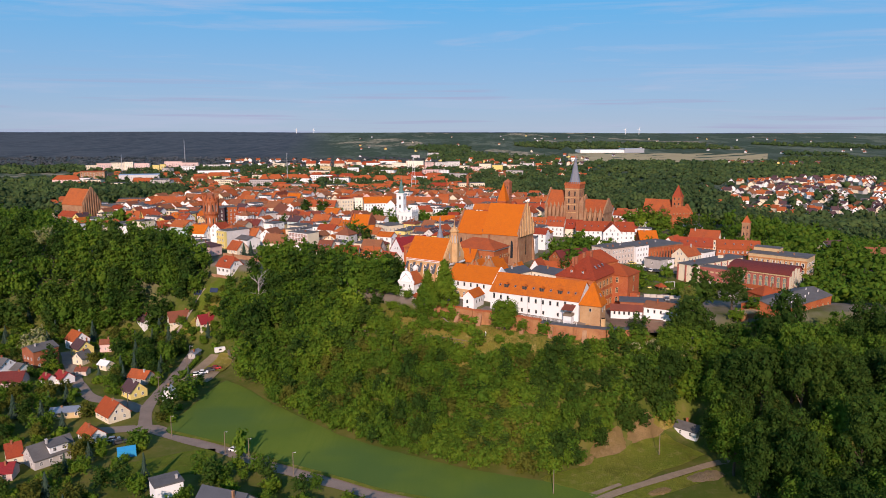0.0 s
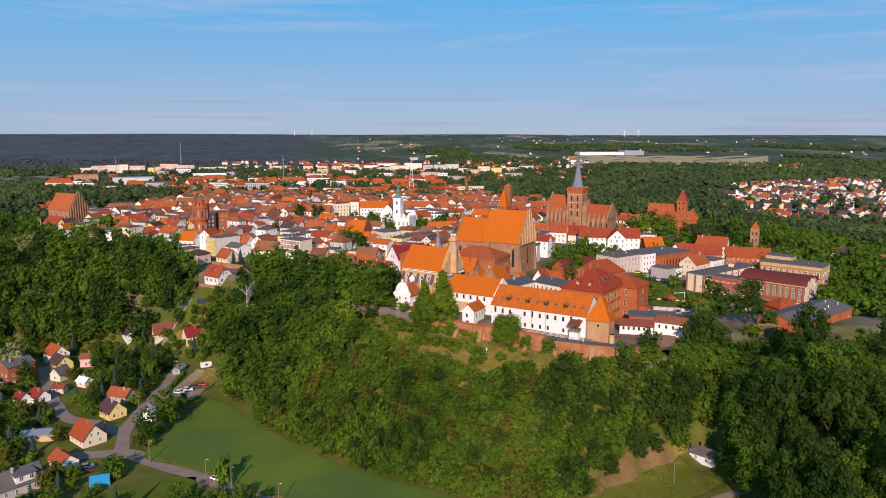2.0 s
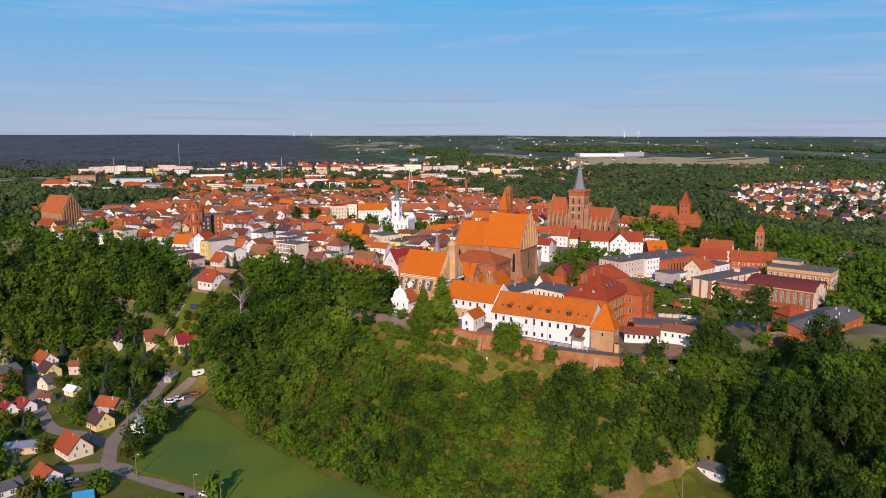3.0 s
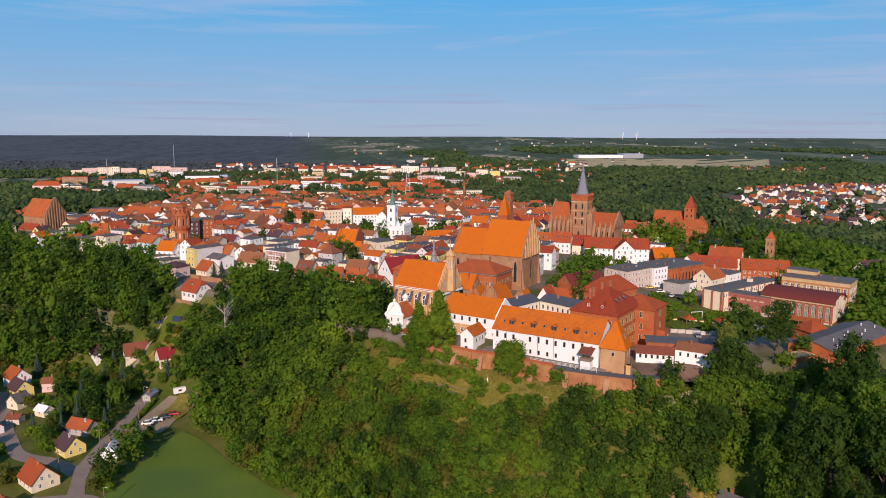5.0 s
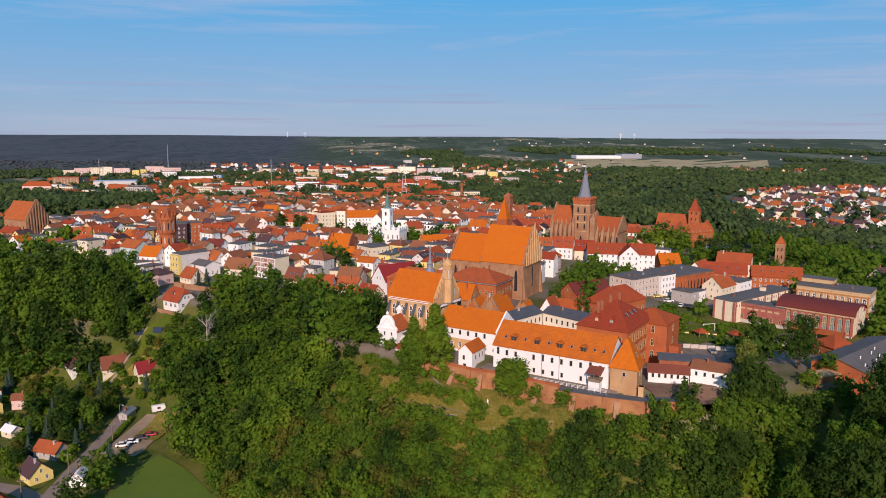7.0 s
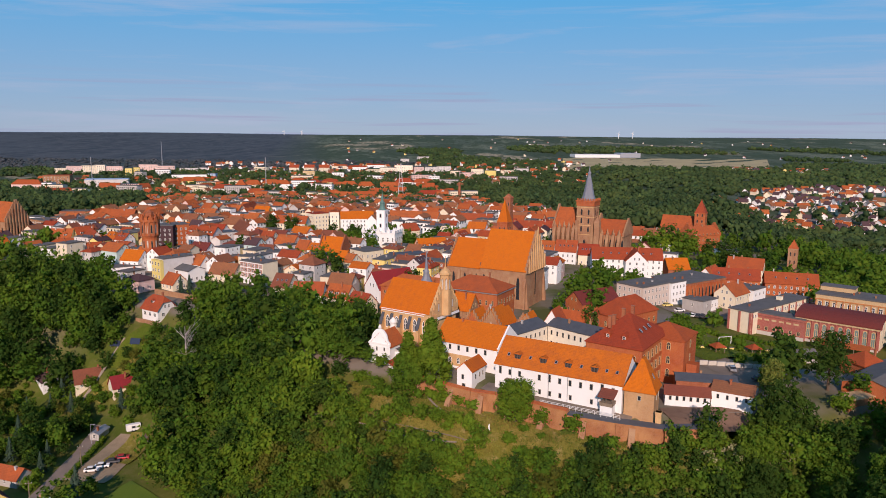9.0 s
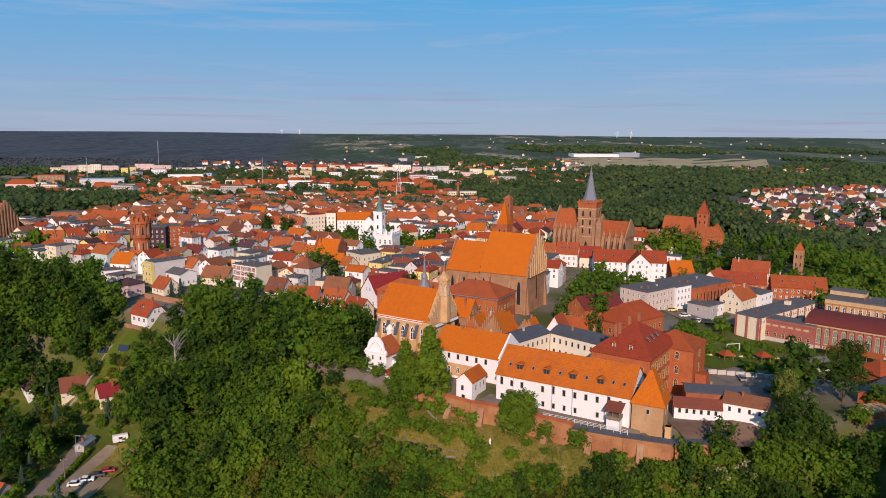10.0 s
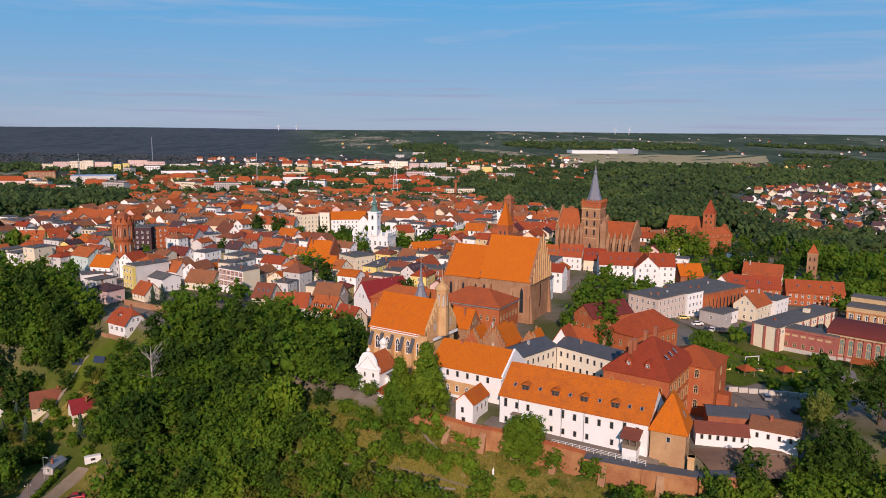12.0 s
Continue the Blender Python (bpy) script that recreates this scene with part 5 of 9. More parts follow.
Shape().box(-14.4, -1.5, 1.0, 7.6, 13.5, 15.2).put("upper_storey", BRICK_YELLOW, ob_)
Shape().box(-14.6, -1.3, 0.8, 7.8, 15.204, 15.5).put("upper_roof", TAR, ob_)
for i in range(12):
    Shape().box(-14.1 + i * 2.52, -13.7 + i * 2.52, -7.72, -7.504, -2, 11.2).put("pilaster", BRICK_YELLOW2, ob_)
for z in (3.6, 7.2, 11.0):
    Shape().box(-14.4, 14.4, -7.8, -7.504, z, z + 0.4).put("string_course", BRICK_YELLOW2, ob_)
# brick shed with big slate roof by the wood
barn = house(138.8, 287.6, 27.5, 42, 15.8, 5.0, 7.2, 38.4, BRICK_ORANGE, TAR, "long brick barn with broad dark felt roof", name="barn", category="barn", rows=[1.2], style="brick", every=4.5, chimneys=0, clear=20)
for i in range(10):
    vx, vy = -17 + (i * 13 % 35), -6.0 + (i * 7 % 6)
    Shape().turned([(0.17, 4.9 + 2.2 * (1 - abs(vy) / 7.9)), (0.17, 5.9 + 2.2 * (1 - abs(vy) / 7.9)), (0.25, 5.95 + 2.2 * (1 - abs(vy) / 7.9)), (0.05, 6.2 + 2.2 * (1 - abs(vy) / 7.9))], 8, vx, vy).put("roof_vent", TRIM, barn, "small white roof vent")
house(116.5, 272.6, 27.0, 9.5, 4.5, 3.8, 4.1, 22, BRICK_RAMPART, BRICK_PALE, "roofless brick annex of the barn", form="flat", name="brick_annex", category="barn", rows=[], chimneys=0, clear=6)
house(135, 300, 28, 9, 9, 4, 7.5, 16, BRICK_ORANGE, TILE_RED, "brick outhouse with red hipped roof", form="hip", name="outhouse", category="outhouse", rows=[1], style="brick", clear=6)
house(130, 326, 23.5, 7, 5, 2.6, 4.4, 10, GREY, TAR, "small grey garden shed", name="garden_shed", category="shed", rows=[], chimneys=0, clear=4)
for gx_, gy2, lab in ((98, 322, "open garden pavilion with red roof"), (114, 330, "open garden pavilion with red roof")):
    pv = thing("pavilion", gx_, gy2, hz(gx_, gy2), 10, lab, "pavilion", "garden pavilions", clear=3)
    for sx in (-1.6, 1.6):
        for sy in (-1.6, 1.6):
            Shape().box(sx - 0.1, sx + 0.1, sy - 0.1, sy + 0.1, 0, 2.3).put("post", WOOD, pv)
    Shape().turned([(3.2, 2.3), (0.1, 3.9)], 4, 0, 0, 0, radians(45)).put("roof", TILE_RED, pv)
for i in range(11):
    x, y = 94 + i * 3.1, 326 + 1.2 * i
    tb = thing("garden_box", x, y, hz(x, y), 12, "bright yellow garden box on the lawn", "box", "yellow garden boxes")
    Shape().box(-0.8, 0.8, -0.5, 0.5, 0, 0.8, 0, 0.05).put("box", YELLOW, tb)
    Shape().box(-0.9, 0.9, -0.6, 0.6, 0.804, 0.9).put("lid", WOOD, tb)
strip("lawn", [(84, 322), (102, 330), (126, 334)], 27, LAWN, 0.15, "mown garden lawn behind the hospital", "lawn")
strip("works_yard", [(100, 384), (122, 391), (138, 399)], 17, PAVING, 0.15, "grey paved works yard", "yard")
strip("yard", [(86, 283), (96, 298), (90, 312)], 14, PAVING, 0.12, "grey paved hospital yard", "yard")

# ---------------------------------------------------------------- houses known one by one
def known(x, y, L, W, he, hr, rz, wall, roof, form, label, skylights=0, dormers=0, stepped=False):
    """A town house known by itself, with its dormers or stepped gables."""
    rz = (rz + 90) % 180 - 90
    kind = "block" if form == "flat" else "house"
    h = house(x, y, hz(x, y), L, W, he, hr, rz, wall, roof, label, form=form, group="town houses", name=kind, category=kind, skylights=skylights, clear=math.hypot(L, W) * 0.42,
              every=2.5, win=(0.95, 1.5), chimneys=0 if W < 3 else 2 if L > 14 else 1, rows=[] if W < 3 else None)
    for i in range(dormers):
        dormer(h, (i + 0.5) / dormers * L * 0.9 - L * 0.45, W, he, hr, 0.2, 1.7, 1.3, roof, WHITE)
    if stepped:
        for sx in (-1, 1):
            stepped_gable(h, sx * L / 2 - 0.35, sx * L / 2 + 0.35, W + 0.4, he - 1, hr + 1.6, 6, he + 1, BRICK)
    return h


known(-132, 409, 10, 8.5, 5.2, 7.6, -30, PINK, TILE_DARK, "hip", "pale lilac house with dark hipped roof")
known(-116, 430, 11, 9, 5.6, 7.4, -38, WHITE, TAR, "gable", "white low house with grey roof")
known(-117, 412, 9, 8, 3.0, 7.2, -38, CREAM, TILE_ORANGE, "gable", "cream cottage with orange roof beside blue spruces")
known(-99, 432, 14, 9, 3.8, 8.4, -20, CREAM, TILE_BROWN, "gable", "cream house with large brown roof")
known(-3, 392, 9, 8, 5, 10, 50, CREAM, TILE_RED, "gable", "small cream house with red roof")
known(64.5, 491, 10.5, 9, 6, 11.5, -20, WHITE, TILE_RED, "gable", "white terrace house with red roof and dormers below the church", skylights=4)
known(76, 487, 11.5, 9.5, 7, 12.5, -20, WHITE, TILE_ORANGE, "gable", "white gabled terrace house with skylights below the church", skylights=4)
known(87.5, 483, 10.5, 9, 6, 11.2, -20, CREAM, TILE_RED, "gable", "cream terrace house with red roof and dormers", skylights=4)
known(182, 518, 17, 12, 8, 8.5, 8, WHITE, TAR, "flat", "white block with flat roof")
known(152, 442, 24, 11, 6.5, 11, -18, BRICK_ORANGE, TILE_ORANGE, "gable", "long brick tenement with orange roof and dormers", skylights=4)
known(177, 434, 24, 11, 6.5, 11, -18, BRICK_ORANGE, TILE_RED, "gable", "brick tenement with red roof and dormers", skylights=4)
known(142, 447, 14, 9, 6, 11, 50, WHITE, TILE_ORANGE, "gable", "white house with orange roof")
known(170, 470, 18, 11, 7, 12, -30, CREAM, TILE_ORANGE, "gable", "house with orange roof")
known(232, 430, 14, 10, 6, 11, 20, CREAM, TILE_DARK, "gable", "house with dark roof by the wood")
known(250, 415, 14, 10, 6, 11, -10, WHITE, TILE_BROWN, "gable", "white house with brown roof by the wood")
known(216, 366, 5.4, 5, 3, 5.2, 10, CREAM, TILE_DARK, "gable", "cream house half hidden by trees")
known(-27.1, 366.7, 9.1, 8, 5, 9, -39, CREAM, TILE_ORANGE, "gable", "cream gabled house with orange roof and white gable")
known(-36.8, 378.5, 10.1, 9, 5, 9.5, -26, CREAM, TILE_ORANGE, "gable", "cream house with orange roof and dormers", dormers=3)
known(-51.4, 388.0, 12.8, 10, 4, 8.5, -3, WHITE, TILE_ORANGE, "gable", "long house with orange roof above the wood")
known(-19.9, 395.0, 13.8, 11, 6, 12.5, 40, WHITE, TILE_CRIMSON, "gable", "tall white gabled house with crimson roof")
known(-38.3, 397.8, 10.7, 11, 6, 10.5, -16, BEIGE, TILE_BROWN, "gable", "beige house with broad brown roof")
known(-64.5, 401.7, 8.3, 10, 4.5, 9.5, -21, CREAM, TILE_BROWN, "gable", "cream house with brown roof and skylights", skylights=3)
known(-12.0, 406.1, 5.6, 9, 6, 11.5, 40, WHITE, TILE_CRIMSON, "gable", "white house with crimson roof and curved gables")
known(-147.3, 437.1, 10.2, 8, 3.6, 4.1, 59, GREY_PALE, TAR, "flat", "low grey annex with dark felt roof")
known(-114.3, 443.3, 6.8, 7, 6, 10, -36, WHITE, TILE_ORANGE, "gable", "narrow white gabled house with orange roof")
known(-154.4, 448.9, 13.0, 8, 4, 4.5, 32, WHITE, TAR, "flat", "long low white building with dark roof")
known(-21.3, 453.0, 6.6, 10, 9, 9.5, -24, PINK, TAR, "flat", "pinkish block with flat grey roof")
known(-151.7, 454.8, 10.5, 10.5, 6.5, 11, -15, WHITE, TILE_NEW, "gable", "white gabled house with bright orange roof")
known(-1.3, 456.1, 17.5, 9, 6, 10.5, 63, WHITE, TILE_ORANGE, "gable", "white gabled house with orange roof")
known(-40.9, 456.8, 5.2, 9, 6, 9.5, -33, CREAM, TILE_ORANGE, "gable", "small cream house with orange roof")
known(-15.6, 458.7, 11.9, 10, 9, 9.5, 9, CREAM_PALE, SLATE, "flat", "long cream house with dark grey roof")
known(-7.8, 461.3, 8.7, 10, 9, 9.5, 33, MINT, SLATE, "flat", "pale blue rendered house with grey roof")
known(-52.5, 465.3, 17.7, 10, 5, 10, -13, CREAM, TILE_NEW, "gable", "cream house with bright orange roof")
known(-102.5, 465.7, 9.1, 9, 6, 6.5, -17, GREY, TAR, "flat", "grey flat-roofed yard building")
known(-107.8, 465.9, 6.8, 6, 4, 4.5, 2, BRICK_ORANGE, TAR, "flat", "small shop with bright red front")
known(-79.4, 466.9, 15.3, 10, 9, 9.5, 8, WHITE, TAR, "flat", "white flat-roofed block with pale lilac wall")
known(-34.5, 468.1, 14.0, 12, 10, 10.5, -50, CREAM, TAR, "flat", "cream block with blank end wall and flat roof")
known(111.1, 471.9, 8.7, 11, 6, 11, 2, BRICK, TILE_ORANGE, "gable", "house with orange roof behind the school")
known(132.9, 472.8, 11.7, 11, 6, 11, 2, BRICK, TILE_NEW, "gable", "brick house with bright orange roof")
known(-170.8, 476.9, 13.1, 10, 7.5, 11, -30, MINT, TILE_ORANGE, "gable", "pale mint house with orange roof")
known(-53.4, 481.3, 13.8, 10, 8, 14.5, -21, BRICK_ORANGE, TILE_NEW, "gable", "brick hospital chapel with bright orange roof and stepped gables", stepped=True)
known(-139.6, 482.1, 14.4, 12, 3.6, 7, -18, GREY, TILE_BROWN, "gable", "low house with wide brown roof")
known(-156.0, 486.2, 12.3, 11, 4, 7.5, -14, CREAM, TILE_ORANGE, "gable", "low cream house with broad orange roof below the water tower")
known(-190.3, 493.0, 7.4, 9, 4.5, 8.5, 32, WHITE, TILE_RED, "gable", "white house with red tiled roof at the town's edge")
known(-121.1, 494.9, 23.5, 1.2, 5, 5.5, 24, BEIGE, STONE, "flat", "long blank beige yard wall")
known(-72.1, 496.5, 7.5, 10, 5, 10, -28, CREAM, TILE_ORANGE, "gable", "cream house with orange roof beside the chapel")
known(-0.4, 499.9, 17.1, 11, 7, 12, 23, CREAM, TILE_NEW, "gable", "cream house with bright orange roof and four white dormers", dormers=4)
known(-21.0, 504.6, 13.6, 9, 7, 7.5, -13, CREAM, TAR, "flat", "cream yard building with flat grey roof")
known(-140.7, 504.9, 11.1, 10, 5, 5.5, 31, GREY_PALE, TAR, "flat", "low grey workshop with felt roof")
known(-83.6, 507.1, 12.9, 9.5, 7, 11.5, -26, BEIGE, TILE_ORANGE, "gable", "beige town house with orange roof and chimney")
known(-215.2, 511.9, 21.4, 12, 4.5, 8.5, 12, PINK, TILE_RED, "hip", "broad pinkish house under a large brown-orange hipped roof")
known(-97.8, 516.4, 8.0, 7, 5, 9, 53, WHITE, TILE_MAROON, "gable", "white gabled house with dark maroon roof")
known(-238.0, 526.6, 14.8, 7, 4, 8, -43, WHITE, TILE_BROWN, "gable", "small white gabled house with brown roof")
known(34.4, 533.6, 14.2, 10, 7, 11, -26, CREAM, TILE_ORANGE, "gable", "house with orange roof behind the choir")
known(-141.2, 535.7, 19.1, 11, 8.5, 13, -19, GREY_PALE, TILE_RED, "gable", "long pale tenement with red roof and white dormers", dormers=6)
known(-165.4, 539.2, 9.9, 12, 13, 13.5, 3, TILE_DARK, TAR, "flat", "tall dark blind tenement wall")
known(-212.3, 539.2, 30.1, 9, 5, 10, 124, BEIGE, TILE_ORANGE, "gable", "beige gabled house with bright orange roof")
known(-233.7, 541.2, 17.0, 10, 5, 10, 3, CREAM, TILE_ORANGE, "gable", "cream terrace house with orange roof and pale dormers", dormers=3)
known(-128.3, 541.9, 9.2, 10, 9, 9.5, 32, GREY, SLATE, "flat", "grey rendered tenement with slate roof")
known(-106.7, 542.4, 10.7, 12, 6, 11, -39, CREAM, TILE_ORANGE, "gable", "cream town house with steep orange roof")
known(18.8, 544.4, 10.4, 9, 7, 11, 16, CREAM, TILE_ORANGE, "gable", "cream house with orange roof below the church")
known(-160.6, 545.4, 9.6, 11, 13, 13.5, 34, BRICK_ORANGE, TAR, "flat", "tall red-painted brick tenement beside the water tower")
known(-221.0, 546.8, 11.3, 10, 5.5, 10.5, 44, YELLOW, TILE_RED, "gable", "yellow terrace house with red roof and gabled dormer", dormers=2)
known(-121.3, 556.1, 28.6, 10, 8, 13, 117, WHITE, TILE_BROWN, "gable", "tall white gable of a brown-roofed town house")
known(-15.1, 561.6, 10.6, 10, 8, 12, 33, CREAM, TILE_ORANGE, "gable", "town house with orange roof beside the town hall")
known(7.2, 576.7, 9.4, 10, 9, 9.5, 3, CREAM, SLATE, "flat", "cream house with slate mansard roof")
known(68.8, 578.2, 29.0, 12, 9, 13, -8, WHITE, TILE_ORANGE, "gable", "long white building with orange roof")
known(-134.3, 584.2, 19.5, 12, 8, 13, -12, CREAM, TILE_BROWN, "hip", "large tenement with brown hipped roof")
known(-97.3, 587.1, 24.1, 10, 9, 13.5, -11, CREAM_PALE, TILE_ORANGE, "gable", "long cream tenement with orange roof on the market square", dormers=4)
known(149.1, 606.2, 8.2, 11, 6, 11, -18, BRICK, TILE_ORANGE, "gable", "house with orange roof behind the parish church")
known(39.6, 607.5, 13.0, 11, 10, 10.5, -24, CREAM_PALE, TAR, "flat", "cream block with flat roof")
known(168.1, 609.2, 7.2, 10, 5, 9, 3, WHITE, TILE_ORANGE, "gable", "low house with orange roof")
known(-83.4, 612.8, 11.7, 12, 13, 13.5, 38, CREAM, TILE_RED, "flat", "tall cream tenement with ornate front")
known(-278.2, 613.3, 32.4, 12, 6.5, 7.0, -37, BRICK_OLD, TAR, "flat", "dark weathered brick building with flat roof")
known(-70.9, 615.6, 6.5, 11, 14, 14.5, 4, CREAM_PALE, TILE_RED, "flat", "tall pale ornate corner tenement on the square")
known(-55.2, 616.2, 23.8, 12, 9.5, 14, 12, WHITE, TILE_NEW, "gable", "long white building with bright orange roof on the square")
known(33.2, 624.2, 24.2, 11, 8, 12, -12, GREY_PALE, TILE_ORANGE, "gable", "pale tenement with orange roof")
known(-272.2, 630.4, 18.7, 14, 7, 7.5, -6, BRICK_OLD, TAR, "flat", "roofless old brick building with blind wall")
known(-232.4, 632.3, 19.3, 11, 8, 12.5, 4, BRICK, TILE_ORANGE, "gable", "long brick tenement with orange roof")
known(-243.2, 638.0, 16.1, 8, 6.5, 7.0, 28, WHITE, TAR, "flat", "white flat-roofed outbuilding block")
known(-13.2, 638.4, 38.9, 11, 8, 12, -17, WHITE, TILE_ORANGE, "gable", "row of white houses with orange roofs")
known(88.8, 650.6, 14.5, 12, 7, 11, 4, BRICK, TILE_ORANGE, "gable", "brick house with orange roof behind the parish church")
known(-282.7, 671.1, 29.5, 10, 7, 7.5, 4, BRICK, TAR, "flat", "long low brick works building")
known(-136.3, 673.0, 12.4, 11, 7, 12, -15, YELLOW, TILE_NEW, "gable", "yellow town house with bright orange roof")
known(41.4, 685.0, 12.7, 12, 8, 12, -37, CREAM, TILE_BROWN, "gable", "cream villa with brown roof")
known(73.1, 687.4, 10.9, 14, 7, 12, 5, BRICK, TILE_RED, "gable", "brick building with steep red roof")
known(-215.3, 699.7, 10.9, 10, 7, 7.5, 4, YELLOW, TAR, "flat", "bright yellow tenement with flat roof")
known(-155.3, 699.9, 36.0, 10, 7, 12, 89, CREAM, TILE_ORANGE, "gable", "cream town house with orange roof")
known(-196.5, 711.7, 25.1, 12, 9, 9.5, 49, WHITE, TAR, "flat", "row of white tenements with flat dark roofs")
known(-184.3, 727.7, 17.0, 12, 9, 9.5, 60, YELLOW, TAR, "flat", "pale yellow tenement with flat roof")
known(33.4, 734.0, 19.6, 12, 8, 13, 5, CREAM, TILE_RED, "hip", "cream villa with red hipped roof")

# white villa on its brick terrace: half-hipped roof, dormer, gable front
villa = thing("villa", -112.3, 379.3, 25.2, -34, "white villa with orange half-hipped roof on a brick terrace", "villa", clear=9)
Shape().box(-5.2, 5.2, -4.4, 4.4, -4, 3.4).prism([(-4.4, 3.4), (4.4, 3.4), (2.0, 6.2), (-2.0, 6.2)], -5.2, 5.2).put("wall", WHITE, villa)
vr = Shape()
vr.add([(-5.8, -5.1, 3.0), (5.8, -5.1, 3.0), (5.8, 5.1, 3.0), (-5.8, 5.1, 3.0), (-5.8, -2.1, 6.3), (5.8, -2.1, 6.3), (5.8, 2.1, 6.3), (-5.8, 2.1, 6.3), (-3.6, 0, 8.5), (3.6, 0, 8.5)],
       [(0, 1, 5, 4), (4, 5, 9, 8), (5, 6, 9), (6, 7, 8, 9), (7, 4, 8), (2, 3, 7, 6)])
vr.put("roof", TILE_ORANGE, villa)
facade(villa, -34, 10.4, 8.8, "fr", [0.6], 1.7, 1.5, 2.9)
for q in (-0.9, 0.9):
    window(villa, 5.2, q, 3.9, 1.0, 1.3, 90)
dormer(villa, -0.5, 8.8, 3.4, 8.4, 0.4, 1.6, 1.3, TILE_ORANGE, WHITE)
Shape().box(-7.0, 6.0, -6.4, -4.41, -4, -1.3).box(-7.0, 6.0, -6.4, -6.2, -1.3, -0.8).put("terrace", BRICK_OLD, villa, "brick terrace in front of the villa")
chimney(villa, 1.5, 1.0, 6.5, 9.4)
# pale grey block with a yellow front
gb = house(-126.2, 438.2, 29.2, 16, 8, 10.4, 10.8, 50, GREY_PALE, TAR, "large pale grey block with blind side wall", form="flat", name="block", category="block", group="town houses", faces="", rows=[], chimneys=2, clear=10)
Shape().box(-9.6, -8.004, -4.1, 4.1, -3, 10.0).put("yellow_front", YELLOW, gb, "yellow rendered front with windows")
for z in (1.0, 4.2, 7.3):
    for y in (-2.4, 0.4, 2.8):
        window(gb, -9.6, y, z, 1.1, 1.6, -90)
# white apartment block with red panels between its windows
ab = house(-82.4, 427.8, 29, 15, 9.5, 10.6, 11, -34, WHITE, TAR, "white apartment block with red panels and flat roof", form="flat", name="apartment_block", category="block", group="town houses", faces="", rows=[], chimneys=3, clear=9)
for i in range(6):
    x = -6.2 + i * 2.48
    for z in (3.4, 5.9, 8.3):
        Shape().box(x - 1.0, x + 1.0, -4.82, -4.754, z - 0.2, z + 1.7).put("panel", BRICK, ab)
        window(ab, x, -4.82, z, 0.9, 1.4)
    window(ab, x, -4.75, 0.6, 1.2, 1.6)
Shape().box(7.504, 7.9, -4.75, 4.75, -3, 10.4).put("end_wall", CREAM, ab, "blind cream end wall")

TAKEN.append((-150, 352, 5))
def cottage(x, y, L, W, he, hr, rz, wall, roof, form, label):
    TAKEN.append((x + 1, y - 6, 3.0))
    return house(x, y, hz(x, y) - (2.8 if y > 344 else 0), L, W, he, hr, rz, wall, roof, label, form=form, group="valley houses", name="cottage", category="house", every=2.6, win=(0.95, 1.25))


cottage(-119.3, 251.7, 10.0, 8.0, 2.7, 6.9, -40, CREAM, TILE_RED, "gable", "cream house with bright red roof by the lane")
cottage(-120.8, 273.8, 7.6, 6.8, 2.8, 6.2, -40, YELLOW, TILE_DARK, "gable", "yellow house with dark purple roof")
cottage(-124.5, 290, 9, 6, 2.6, 5.0, -19, GREY, TILE_ORANGE, "gable", "low outbuilding with orange tiled roof")
cottage(-106, 271, 6, 4.6, 2.0, 4.4, -80, WHITE, TRIM, "gable", "small white gabled garage")
cottage(-118.2, 233.3, 8.2, 5.8, 2.2, 4.6, -40, WHITE, TILE_ORANGE, "gable", "small white house with orange roof")
gh = cottage(-123.9, 217.3, 12.6, 8.2, 3.1, 6.6, 52, GREY, TAR, "gable", "grey-white house with grey roof and dormer")
Shape().box(-1.5, 4.0, -3.9, 0.0, 3.6, 5.7).put("dormer", WHITE, gh, "wide white shed dormer")
Shape().prism([(-4.3, 5.7), (0.3, 6.5), (0.3, 6.7), (-4.3, 5.9)], -1.9, 4.4).put("dormer_roof", TAR, gh)
for q in (0.0, 2.8):
    window(gh, q, -3.9, 4.1, 1.2, 1.2)
cottage(-77.6, 192.2, 7.6, 6.8, 6.0, 6.4, 35, WHITE, TAR, "flat", "white cube house with flat dark roof")
cottage(-58, 182, 14, 10, 4.5, 8.5, -20, GREY, SLATE, "gable", "house with black roof")
cottage(-177.6, 311.5, 11, 9.5, 8.0, 9.8, 56, BRICK, TAR, "gable", "tall red-brick house with dark roof")
cottage(-174, 337, 9, 7.5, 4.6, 8.2, -38, WHITE, TILE_RED, "gable", "white house with red roof")
cottage(-166, 325, 8.4, 7, 4.2, 7.4, -40, YELLOW, TILE_DARK, "gable", "yellow house with dark roof")
cottage(-160.5, 314, 6, 5.5, 3, 5.6, 70, CREAM, TAR, "gable", "small cream shed house")
cottage(-158, 332, 5, 4, 4, 5.6, 10, PINK, TILE_BROWN, "gable", "little pink garden house")
cottage(-156, 289, 6.6, 5.4, 2.4, 4.8, -35, WHITE, TILE_CRIMSON, "gable", "white house with dark red roof")
cottage(-161.5, 287, 5, 4.4, 2.4, 4.4, -35, WHITE, TILE_CRIMSON, "gable", "small white house with crimson roof")
cottage(-197, 300, 12, 9, 5, 8, 10, GREY, TAR, "gable", "grey house with dark roof")
cottage(-185, 270, 12, 9, 3.5, 7, 15, CREAM, TILE_BROWN, "gable", "house with brown roof among trees")
cottage(-136.5, 253.5, 11, 6, 2.4, 3.3, 14, OCHRE, STEEL, "gable", "low shed with patched metal roof")
cottage(-152, 364, 10, 7, 3.2, 7.2, -45, WHITE, TILE_DARK, "gable", "white house with dark roof below the wood")
